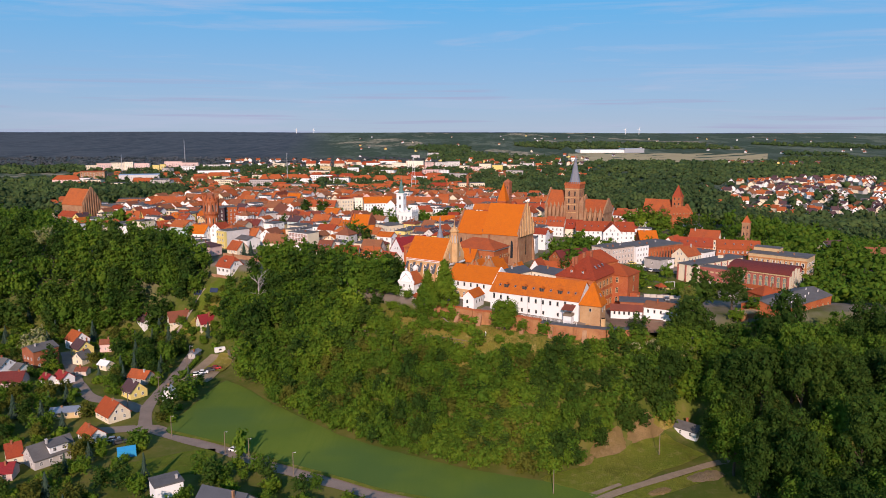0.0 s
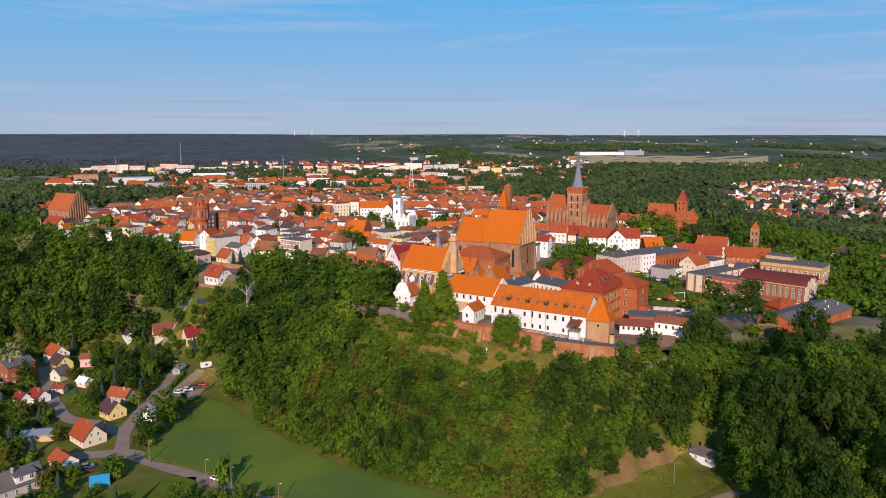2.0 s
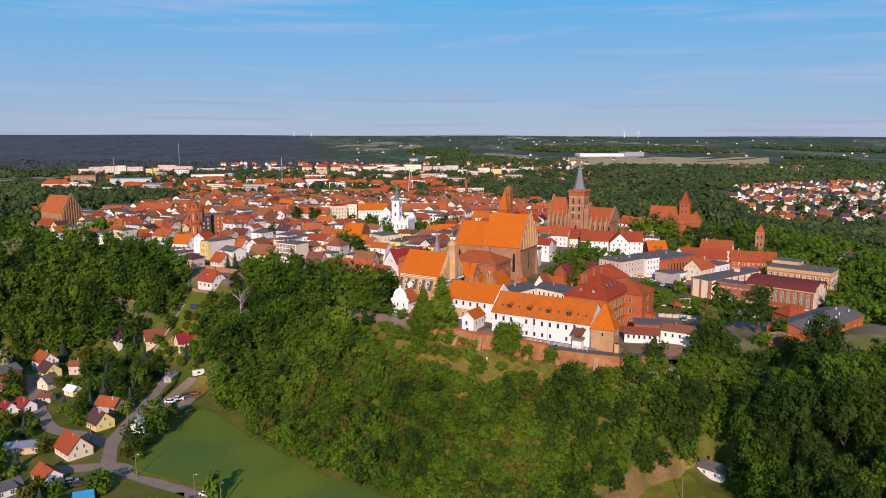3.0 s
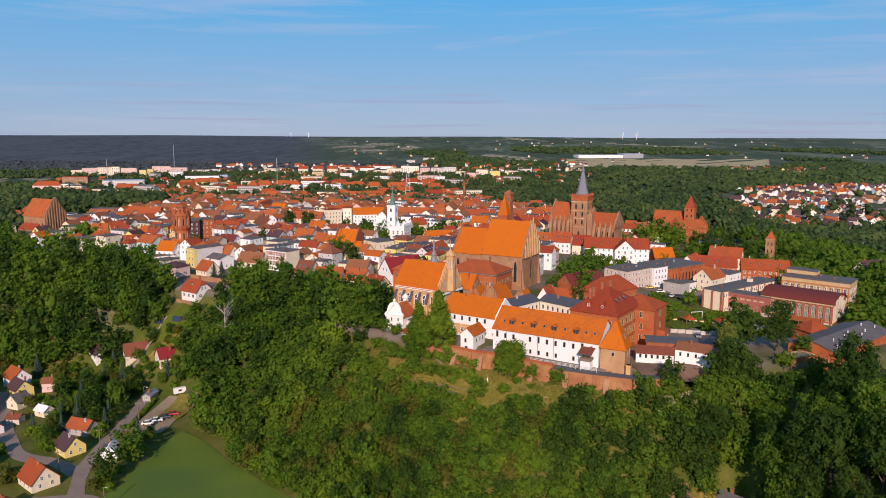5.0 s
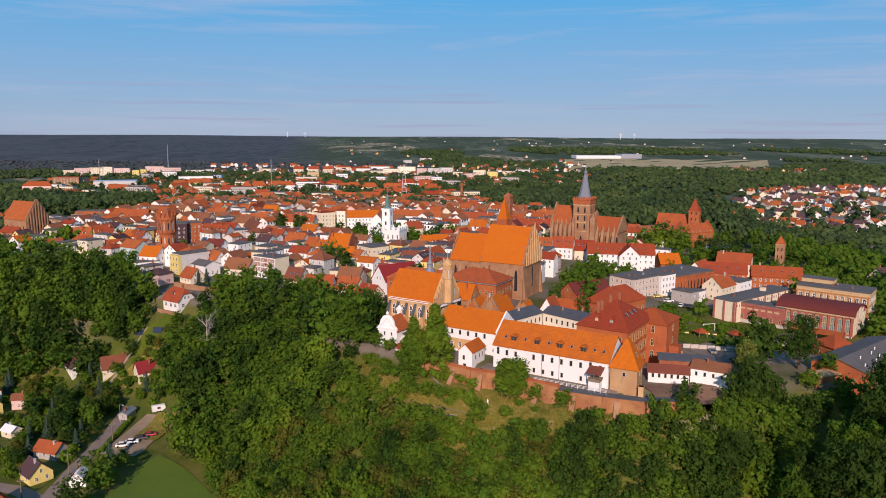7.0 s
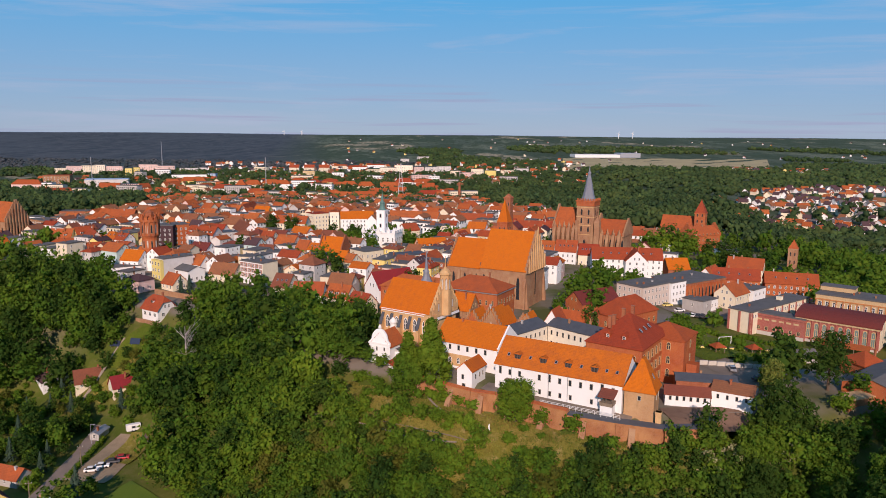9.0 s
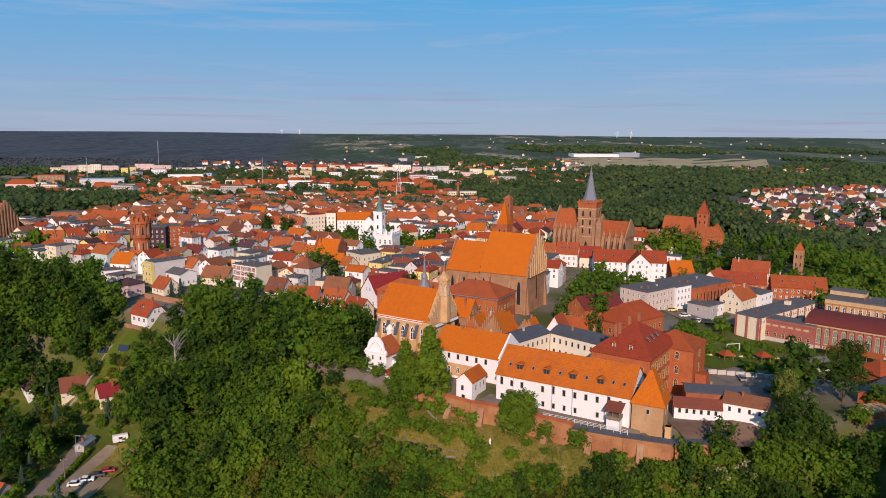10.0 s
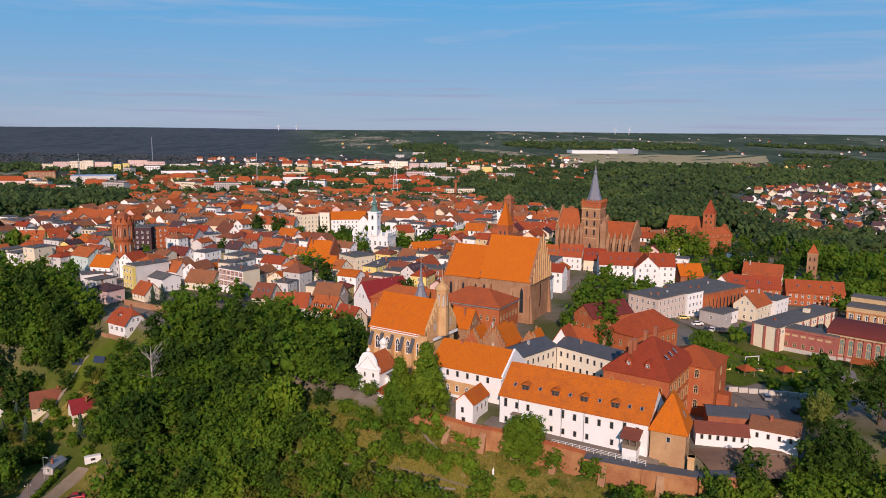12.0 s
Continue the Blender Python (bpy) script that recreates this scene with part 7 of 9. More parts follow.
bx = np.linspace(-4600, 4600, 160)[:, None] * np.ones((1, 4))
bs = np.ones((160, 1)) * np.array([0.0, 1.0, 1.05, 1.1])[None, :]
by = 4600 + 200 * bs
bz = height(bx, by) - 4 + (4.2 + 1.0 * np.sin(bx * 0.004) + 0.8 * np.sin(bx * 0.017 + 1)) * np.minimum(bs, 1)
# the haze over these hills is their blue base colour
HAZE_BLUE_HILLS = plain("haze_blue_hills", (0.1, 0.125, 0.16), 1.0, 0.0, vary=0.3, scale=0.006)
tagged(grid_object("backdrop", bx, by, bz, HAZE_BLUE_HILLS), "wooded hills along the horizon, painted in haze blue", "hills", kind="structure")


def mast(x, y, z0, z1, label, w=1.2, base=0.0):
    m = thing("radio_mast", x, y, z0, 0, label, "mast")
    n = 9
    for sx in (-1, 1):
        for sy in (-1, 1):
            s = Shape()
            b, t, e = (base or w) , w * 0.3, w * 0.16
            s.add([(sx * b - e, sy * b - e, -8), (sx * b + e, sy * b - e, -8), (sx * b + e, sy * b + e, -8), (sx * b - e, sy * b + e, -8),
                   (sx * t - e, sy * t - e, z1 - z0), (sx * t + e, sy * t - e, z1 - z0), (sx * t + e, sy * t + e, z1 - z0), (sx * t - e, sy * t + e, z1 - z0)],
                  [(3, 2, 1, 0), (4, 5, 6, 7), (0, 1, 5, 4), (1, 2, 6, 5), (2, 3, 7, 6), (3, 0, 4, 7)])
            s.put("leg", STEEL, m)
    for k in range(n):
        z = (k + 0.5) / n * (z1 - z0)
        r = (base or w) + (w * 0.3 - (base or w)) * (k + 0.5) / n
        Shape().box(-r - 0.1, r + 0.1, -r - 0.1, r + 0.1, z, z + w * 0.25).put("cross_frame", STEEL, m)
    return m


mast(-43, 1065, hz(-43, 1065), 58, "lattice radio mast above the town", 1.2, 4.5)
mast(-655, 1870, hz(-655, 1870), 70, "thin radio mast in the suburb", 0.9)
mast(-655, 1500, hz(-655, 1500), 46, "thin pale mast among the blocks", 0.8)
mast(-265, 1250, hz(-265, 1250), 58, "tall slim lighting mast", 0.7)
smoke = thing("chimney_stack", 35, 1045, hz(35, 1045), 0, "tall brick factory chimney", "chimney")
Shape().turned([(2.2, -2), (1.4, 25), (1.6, 25.2), (1.6, 27)], 10).put("shaft", BRICK, smoke)
yb = thing("yellow_building", 118, 1590, hz(118, 1590), -10, "bright yellow block among the trees", "block")
Shape().box(-11, 11, -6, 6, -3, 16).put("wall", YELLOW, yb)
Shape().box(-11.4, 11.4, -6.4, 6.4, 16.01, 17).put("roof", TAR, yb)


def turbine(x, y, h):
    t = thing("wind_turbine", x, y, hz(x, y), 0, "white wind turbine on the horizon", "turbine", "wind turbines")
    Shape().turned([(2.2, -5), (1.2, h)], 8).put("tower", TRIM, t)
    Shape().box(-1.5, 1.5, -4, 3, h, h + 3).put("nacelle", TRIM, t)
    for k in range(3):
        Shape().box(-0.9, 0.9, -4.6, -4.1, 0, h * 0.42, 0, 0.2).put("blade", TRIM, t).matrix_basis = pose(0, 0, h + 1.5, 0, 120 * k + 17, 0)


turbine(1130, 4600, 30)
turbine(1215, 4600, 30)
turbine(-820, 4700, 22)
turbine(-930, 4700, 22)

statue = thing("statue", 16.2, 267.9, hz(16.2, 267.9), 0, "small white garden statue on the grassy slope", "statue")
Shape().turned([(0.35, -0.5), (0.32, 0.35), (0.2, 0.4), (0.23, 0.85), (0.27, 1.2), (0.17, 1.45), (0.11, 1.55), (0.15, 1.7), (0.04, 1.85)], 10).put("figure", WHITE, statue)

CARS = [(-104.2, 296.5, 12, TRIM), (-102.2, 299.3, 14, WHITE), (-100.2, 302.3, 16, IRON), (-98.4, 305.2, 16, None)]
RED_PAINT = Mat("red_car_paint", 0.3, 0.5).done((0.42, 0.015, 0.02))
RUBBER = plain("tyre_rubber", (0.02, 0.02, 0.02), 0.9, 0.1)


def car(x, y, rz, paint, label):
    c = thing("car", x, y, hz(x, y) + 0.32, rz, label, "car", "parked cars", clear=2.5)
    Shape().prism([(-0.88, 0.28), (0.88, 0.28), (0.9, 0.7), (0.82, 0.92), (-0.82, 0.92), (-0.9, 0.7)], -2.15, 2.15).put("body", paint, c)
    Shape().prism([(-1.75, 0.92), (1.2, 0.92), (0.5, 1.45), (-1.2, 1.47)], -0.74, 0.74, "y").put("cabin", GLASS, c)
    Shape().prism([(-1.22, 1.46), (0.52, 1.44), (0.4, 1.53), (-1.1, 1.55)], -0.7, 0.7, "y").put("roof", paint, c)
    for sx in (-1.35, 1.35):
        for sy in (-0.88, 0.7):
            w = Shape().turned([(0.32, 0), (0.32, 0.2)], 12).put("wheel", RUBBER, c)
            w.matrix_basis = pose(sx, sy + 0.18, 0.32, 90, 0, 0)
    for sy in (-0.6, 0.6):
        Shape().box(2.13, 2.18, sy - 0.18, sy + 0.18, 0.58, 0.72).put("headlight", TRIM, c)


for (x, y, rz, paint), lab in zip(CARS, ("pale silver hatchback parked by the field", "white car parked by the field", "black car parked by the field", "red car parked by the field")):
    car(x, y, rz, paint or RED_PAINT, lab)
for x, y, rz, paint, lab in ((-107, 229, 30, IRON, "dark car parked in the yard"), (-110, 231, 25, STEEL, "silver car parked in the yard"), (-67, 223, -28, WHITE, "white car driving on the lane"),
                             (98, 290, 20, IRON, "dark car in the paved yard"), (94, 300, 80, STEEL, "silver car in the paved yard"), (106, 385, 10, TRIM, "white van in the works yard"), (103, 392, 10, YELLOW, "yellow car in the works yard")):
    car(x, y, rz, paint, lab)
tent = thing("tarpaulin_shelter", -101.3, 221, hz(-101.3, 221), 25, "bright blue tarpaulin shelter in a garden", "shelter", clear=3)
Shape().prism([(-2.2, 0), (2.2, 0), (2.2, 2.2), (0, 3.0), (-2.2, 2.2)], -2.8, 2.8).put("tarpaulin", TARP, tent)


def pole(x, y, h, arms=True, lamp=True, label="wooden utility pole beside the lane"):
    p = thing("utility_pole", x, y, hz(x, y), 20, label, "pole", "utility poles")
    Shape().turned([(0.17, -0.5), (0.11, h)], 7).put("shaft", WOOD, p)
    if not arms and not lamp:
        return
    if not arms:
        Shape().box(-0.05, 0.7, -0.05, 0.05, h - 0.15, h - 0.05).put("lamp_arm", STEEL, p)
        Shape().box(0.5, 0.95, -0.1, 0.1, h - 0.22, h - 0.12).put("lamp_head", TRIM, p)
        return
    Shape().box(-0.9, 0.9, -0.08, 0.08, h - 0.9, h - 0.75).put("crossarm", WOOD, p)
    for sx in (-0.75, 0, 0.75):
        Shape().turned([(0.07, h - 0.75), (0.05, h - 0.5)], 6, sx, 0).put("insulator", TRIM, p)


for x, y in ((-92, 235), (-70, 222), (-61, 217), (-45, 207), (-112, 276), (-109, 300), (-117, 259), (69.4, 220.9), (31.8, 195.9)):
    pole(x, y, 7.5, x < -100, x < 0)
dead = thing("dead_tree", -85, 330, hz(-85, 330) + 4.5, 0, "bare dead tree with pale branches above the wood", "tree")
drng = random.Random(4)
Shape().turned([(0.4, -6), (0.32, 5), (0.2, 10), (0.06, 16)], 7).put("trunk", BARK_PALE, dead)


def limb(p, q, w):
    d = (q - p).normalized()
    n = d.orthogonal().normalized()
    b = d.cross(n)
    Shape().add([p + n * w, p - n * w * 0.5 + b * w, p - n * w * 0.5 - b * w, q + n * w * 0.35, q - n * w * 0.2 + b * w * 0.35, q - n * w * 0.2 - b * w * 0.35], [(0, 1, 4, 3), (1, 2, 5, 4), (2, 0, 3, 5)]).put("branch", BARK_PALE, dead)


for i in range(16):
    a, z = drng.uniform(0, 6.28), drng.uniform(4.5, 13)
    p = Vector((0, 0, z))
    q = p + Vector((math.cos(a), math.sin(a), drng.uniform(0.5, 1.3))) * drng.uniform(2.2, 4.2)
    limb(p, q, 0.13)
    for k in range(3):
        m = p + (q - p) * drng.uniform(0.45, 1.0)
        limb(m, m + Vector((math.cos(a + drng.uniform(-1.2, 1.2)), math.sin(a + drng.uniform(-1.2, 1.2)), drng.uniform(0.2, 1.4))) * drng.uniform(1.0, 2.2), 0.06)
# bare earth scars at the foot of the slope
patch("earth_scar", 54, 223.5, 8.5, 3.6, 42, SCAR, 0.45, "bare brown scar in the slope", seed=3)
patch("earth_scar", 68, 232.5, 9.0, 3.2, 36, SCAR, 0.45, "bare brown scar in the slope", seed=8)
patch("earth_scar", 45, 215.5, 3.6, 1.8, 40, SCAR, 0.4, "small bare scar in the slope", seed=5)
patch("earth_scar", 75.5, 238, 5.0, 2.0, 30, MEADOW, 0.5, "sunny patch of dry grass at the slope's foot", "grass", seed=6)
wall2 = thing("garden_wall", 0, 0, 0, 0, "long reddish brick retaining wall above the villa", "wall")
for k in range(10):
    x0, y0 = -122.6 + k * 3.2, 402 - k * 1.78
    z = hz(x0, y0)
    Shape().add([(x0, y0, z - 3), (x0 + 3.2, y0 - 1.78, z - 3), (x0 + 3.4, y0 - 1.38, z - 3), (x0 + 0.2, y0 + 0.4, z - 3), (x0, y0, z + 2.3), (x0 + 3.2, y0 - 1.78, z + 2.3), (x0 + 3.4, y0 - 1.38, z + 2.3), (x0 + 0.2, y0 + 0.4, z + 2.3)],
                [(3, 2, 1, 0), (4, 5, 6, 7), (0, 1, 5, 4), (1, 2, 6, 5), (2, 3, 7, 6), (3, 0, 4, 7)]).put("wall_section", BRICK_OLD, wall2)
for x, y in ((-125.5, 366), (-116, 362.5)):
    sp = thing("solar_panel", x, y, hz(x, y), -10, "tilted dark solar panel standing on the lawn", "panel", "solar panels")
    Shape().prism([(-0.5, 0.5), (0.6, 2.6), (0.52, 2.66), (-0.58, 0.56)], -2.1, 2.1).put("panel", PANEL, sp)
    for sx in (-1.7, 1.7):
        Shape().box(sx - 0.06, sx + 0.06, -0.1, 0.1, -0.3, 1.4).put("leg", STEEL, sp)
van = thing("caravan", -102.5, 324.5, hz(-102.5, 324.5), 30, "small white caravan parked among lumber", "caravan", clear=3)
Shape().prism([(-1.1, 0.5), (1.1, 0.5), (1.1, 2.3), (0.8, 2.6), (-0.8, 2.6), (-1.1, 2.3)], -2.3, 2.3).put("body", TRIM, van)
window(van, 0, -1.1, 1.4, 1.4, 0.8, 0, "dark")
for sx in (-0.5, 0.5):
    Shape().turned([(0.35, 0), (0.35, 0.2)], 12).put("wheel", RUBBER, van).matrix_basis = pose(sx, -0.95, 0.35, 90, 0, 0)
wood_rng = random.Random(8)
for k in range(3):
    x, y = -96.5 + 1.5 * k, 321 - 3.2 * k
    st = thing("lumber_stack", x, y, hz(x, y), -62 + 6 * k, "grey weathered stack of boards on the yard", "lumber", "lumber stacks", clear=2)
    for i in range(8):
        yy = -1.4 + 0.4 * (i % 7)
        Shape().box(-2.2 + wood_rng.uniform(-0.3, 0.3), 2.2, yy, yy + 0.3, 0.1 + 0.2 * (i % 3), 0.28 + 0.2 * (i % 3)).put("board", WOOD, st)
goal = thing("goal_frame", 107.5, 339.5, hz(107.5, 339.5), 12, "white football goal on the garden lawn", "goal")
for sx in (-2.5, 2.5):
    Shape().box(sx - 0.1, sx + 0.1, -0.1, 0.1, -0.2, 2.4).put("post", TRIM, goal)
Shape().box(-2.6, 2.6, -0.1, 0.1, 2.404, 2.6).put("crossbar", TRIM, goal)
gw = thing("yard_wall", 0, 0, 0, 0, "pale low yard wall beside the hospital garden", "wall")
for k in range(9):
    x0, y0 = 86 + k * 2.6, 306 - k * 0.6
    z = hz(x0, y0)
    Shape().box(x0, x0 + 2.58, y0 - 0.2, y0 + 0.2, z - 1, z + 1.5).put("wall_section", STONE, gw)
cp = thing("canopy", 149, 336.5, hz(149, 336.5), -40, "long low canopy with red roof in front of the hall", "canopy", clear=6)
Shape().prism([(-2, 2.6), (2, 3.6), (2, 3.8), (-2, 2.8)], -9, 9).put("roof", TILE_RED, cp)
for i in range(5):
    Shape().box(-8.6 + i * 4.2, -8.4 + i * 4.2, -1.8, -1.6, -0.3, 2.65).put("post", WOOD, cp)
for x, y in ((110, 380), (112.5, 381), (115, 382.5), (107, 378)):
    car(x, y, 60, [IRON, STEEL, TRIM, IRON][int(x) % 4], "car parked in the works yard")
sl = thing("street_lamp", -113.6, 317, hz(-113.6, 317), 0, "tall grey street lamp beside the lane", "lamp")
Shape().turned([(0.1, -0.3), (0.06, 7)], 8).put("shaft", STEEL, sl)
Shape().box(-0.08, 1.4, -0.06, 0.06, 6.95, 7.1).put("arm", STEEL, sl)
Shape().box(1.0, 1.6, -0.14, 0.14, 6.85, 6.94).put("lamp_head", TRIM, sl)


# ---------------------------------------------------------------- trees
def icosphere(r, c, squash, rng, rough=0.12):
    g = (1 + 5 ** 0.5) / 2
    v = [(-1, g, 0), (1, g, 0), (-1, -g, 0), (1, -g, 0), (0, -1, g), (0, 1, g), (0, -1, -g), (0, 1, -g), (g, 0, -1), (g, 0, 1), (-g, 0, -1), (-g, 0, 1)]
    f = [(0, 11, 5), (0, 5, 1), (0, 1, 7), (0, 7, 10), (0, 10, 11), (1, 5, 9), (5, 11, 4), (11, 10, 2), (10, 7, 6), (7, 1, 8), (3, 9, 4), (3, 4, 2), (3, 2, 6), (3, 6, 8), (3, 8, 9), (4, 9, 5), (2, 4, 11), (6, 2, 10), (8, 6, 7), (9, 8, 1)]
    out = []
    for p in v:
        q = Vector(p).normalized() * r * rng.uniform(1 - rough, 1 + rough)
        out.append((c[0] + q.x, c[1] + q.y, c[2] + q.z * squash))
    return out, f


def crown_mesh(name, seed, mat, leaves, size, lobes=8, tall=1.0, core=0.8, cone=0.0):
    """A crown of unit radius whose underside is at z = 0: many uneven boughs round a dark heart, ragged with leaf sprays, with gaps between them."""
    rng = random.Random(seed)
    s = Shape()
    blobs = [((0, 0, 0.75 * tall), 0.62, 1.0)]
    for i in range(lobes):
        f = (i + 0.5) / lobes
        a = 2.399 * i + rng.uniform(-0.5, 0.5)
        z = tall * (0.22 + 1.3 * f + rng.uniform(-0.08, 0.08))
        reach = rng.uniform(0.5, 0.78) * math.sqrt(max(0.05, 1 - ((z / tall - 0.7) / 1.0) ** 2))
        reach *= 1 + cone * (0.35 - 1.25 * f)
        r = (rng.uniform(0.2, 0.36) if lobes > 9 else rng.uniform(0.32, 0.48)) * (1 - 0.4 * cone * f)
        blobs.append(((reach * math.cos(a), reach * math.sin(a), z), r, rng.uniform(0.6, 0.95)))
    for c, r, q in blobs:
        if r > 0.4 if lobes != 3 else True:
            v, f = icosphere(r * core, c, q, rng, 0.22)
        else:
            e = r * core * (0.85 if lobes > 2 else 1.15)
            v = [(c[0] + i * e, c[1] + j * e, c[2] + k * e * q) for i, j, k in ((1, 0, 0), (0, 1, 0), (-1, 0, 0), (0, -1, 0), (0, 0, 1), (0, 0, -1))]
            f = [(0, 1, 4), (1, 2, 4), (2, 3, 4), (3, 0, 4), (1, 0, 5), (2, 1, 5), (3, 2, 5), (0, 3, 5)]
        s.add(v, f)
    total = sum(r * r for _, r, _ in blobs)
    for c, r, q in blobs:
        for _ in range(int(leaves * r * r / total / 3)):
            d = Vector((rng.gauss(0, 1), rng.gauss(0, 1), rng.gauss(0.3, 1))).normalized()
            at = Vector(c) + Vector((d.x, d.y, d.z * q)) * r * rng.triangular(0.84, 1.22, 0.98)
            for _ in range(3):
                p = at + Vector((rng.gauss(0, 1), rng.gauss(0, 1), rng.gauss(0, 0.6))) * size * 0.9
                n = (d * 1.25 + Vector((rng.uniform(-0.8, 0.8), rng.uniform(-0.8, 0.8), rng.uniform(-0.4, 0.9)))).normalized()
                t = n.orthogonal().normalized()
                t.rotate(Matrix.Rotation(rng.uniform(0, 6.28), 3, n))
                b = n.cross(t)
                w, h = size * rng.uniform(0.5, 1.15), size * rng.uniform(0.6, 1.3)
                s.add([p - t * w - b * h * 0.6, p + t * w - b * h * 0.5, p + t * w * rng.uniform(-0.5, 0.5) + b * h + n * size * 0.3], [(0, 1, 2)])
    me = bpy.data.meshes.new(name)
    me.from_pydata(s.v, [], s.f)
    me.materials.append(mat)
    me.update()
    return me


def spruce_mesh(name, seed, mat, tiers=13, per=26):
    rng = random.Random(seed)
    s = Shape()
    s.turned([(0.5, 0.1), (0.42, 0.6), (0.24, 1.7), (0.04, 2.9)], 7)
    for k in range(tiers):
        z = 0.15 + 2.75 * k / tiers
        r = 1.0 * (1 - k / tiers) + 0.06
        for i in range(max(5, int(per * (1 - k / tiers * 0.75)))):
            a = rng.uniform(0, 6.28)
            d = Vector((math.cos(a), math.sin(a), 0))
            e = Vector((-d.y, d.x, 0))
            p, q = d * r * 0.25 + Vector((0, 0, z + 0.16)), d * r * rng.uniform(0.8, 1.1) + Vector((0, 0, z - 0.08 + rng.uniform(-0.05, 0.05)))
            w = 0.11
            s.add([p - e * w, p + e * w, q + e * w * 0.6, q - e * w * 0.6], [(0, 1, 2, 3)])
    me = bpy.data.meshes.new(name)
    me.from_pydata(s.v, [], s.f)
    me.materials.append(mat)
    return me


def trunk_mesh(name, seed, mat, limbs=5):
    rng = random.Random(seed)
    s = Shape()
    s.turned([(0.1, -0.3), (0.075, 0.1), (0.055, 0.6), (0.03, 1.1)], 7)
    for i in range(limbs):
        a = rng.uniform(0, 6.28)
        z = rng.uniform(0.35, 0.9)
        d = Vector((math.cos(a), math.sin(a), rng.uniform(0.7, 1.3))).normalized()
        n = d.orthogonal().normalized()
        b = d.cross(n)
        p, q = Vector((0, 0, z)), Vector((0, 0, z)) + d * rng.uniform(0.4, 0.7)
        s.add([p + n * 0.028, p + b * 0.028, p - n * 0.028, p - b * 0.028, q + n * 0.01, q + b * 0.01, q - n * 0.01, q - b * 0.01], [(0, 1, 5, 4), (1, 2, 6, 5), (2, 3, 7, 6), (3, 0, 4, 7)])
    me = bpy.data.meshes.new(name)
    me.from_pydata(s.v, [], s.f)
    me.materials.append(mat)
    return me


CROWNS = {
    "mid": [crown_mesh("crown_mid", 20 + i, LEAF, 2900, 0.056, 22, 0.95 + 0.12 * i, 0.72) for i in range(4)],
    "bright": [crown_mesh("crown_bright", 30 + i, LEAF_BRIGHT, 2400, 0.07, 18, 0.8 + 0.12 * i, 0.74) for i in range(4)],
    "dark": [crown_mesh("crown_dark", 40 + i, LEAF_DARK, 3900, 0.05, 24, 1.05 + 0.15 * i, 0.72) for i in range(4)],
    "bloom": [crown_mesh("crown_bloom", 50 + i, LEAF_BLOOM, 2400, 0.06, 18, 1.0, 0.74) for i in range(2)],
    "far": [crown_mesh("crown_far", 60 + i, LEAF_FAR_HAZED, 24, 0.3, 2, 1.0, 0.94) for i in range(4)],
    "wood": [crown_mesh("crown_wood", 65 + i, LEAF_FAR_HAZED, 10, 0.34, 1, 1.0, 1.0) for i in range(4)],
    "plateau": [crown_mesh("crown_plateau", 95 + i, LEAF_PLATEAU_HAZED, 0, 0.4, 3, 0.9, 1.0) for i in range(3)],
    "half": [crown_mesh("crown_half", 70 + i, LEAF, 120, 0.2, 6, 1.0, 0.84) for i in range(4)],
    "low_mid": [crown_mesh("crown_low", 120 + i, LEAF, 440, 0.115, 16, 0.95 + 0.12 * i, 0.8) for i in range(4)],
    "low_bright": [crown_mesh("crown_low", 130 + i, LEAF_BRIGHT, 400, 0.13, 14, 0.8 + 0.12 * i, 0.8) for i in range(4)],
    "low_dark": [crown_mesh("crown_low", 140 + i, LEAF_DARK, 480, 0.11, 18, 1.05 + 0.15 * i, 0.8) for i in range(4)],
    "low_bloom": [crown_mesh("crown_low", 150 + i, LEAF_BLOOM, 480, 0.11, 9, 1.0, 0.85) for i in range(2)],
    "low_bush": [crown_mesh("crown_low", 155 + i, LEAF_BRIGHT, 150, 0.18, 5, 0.62, 0.88) for i in range(3)],
    "olive": [crown_mesh("crown_olive", 190 + i, LEAF_OLIVE, 2600, 0.066, 20, 1.0, 0.74) for i in range(2)],
    "low_olive": [crown_mesh("crown_low", 195 + i, LEAF_OLIVE, 450, 0.13, 14, 1.0, 0.8) for i in range(2)],
    "tall": [crown_mesh("crown_tall", 170 + i, LEAF_BRIGHT, 6600, 0.056, 80, 1.75 + 0.15 * i, 1.0, 0.95) for i in range(2)],
    "birch": [crown_mesh("crown_birch", 160, LEAF_BIRCH, 1800, 0.06, 12, 1.35, 0.45)],
    "dense": [crown_mesh("crown_dense", 180 + i, LEAF_BRIGHT, 5400, 0.048, 30, 0.95, 0.86) for i in range(2)],
    "spruce": [spruce_mesh("crown_spruce", 80, NEEDLE)],
    "bush": [crown_mesh("crown_bush", 90 + i, LEAF_BRIGHT, 1000, 0.09, 12, 0.62, 0.8) for i in range(3)],
}
TRUNKS = [trunk_mesh("trunk", 7 + i, BARK) for i in range(3)]
FOREST = []                                          # (kind, variant, x, y, z, radius, stretch, turn, clear stem)


def free(x, y, pad=0.0):
    return all((x - a) ** 2 + (y - b) ** 2 > (r + pad) ** 2 for a, b, r in TAKEN)


def near_line(x, y, pts, d):
    for (x0, y0), (x1, y1) in zip(pts, pts[1:]):
        dx, dy = x1 - x0, y1 - y0
        t = max(0, min(1, ((x - x0) * dx + (y - y0) * dy) / (dx * dx + dy * dy)))
        if (x - x0 - t * dx) ** 2 + (y - y0 - t * dy) ** 2 < d * d:
            return True
    return False


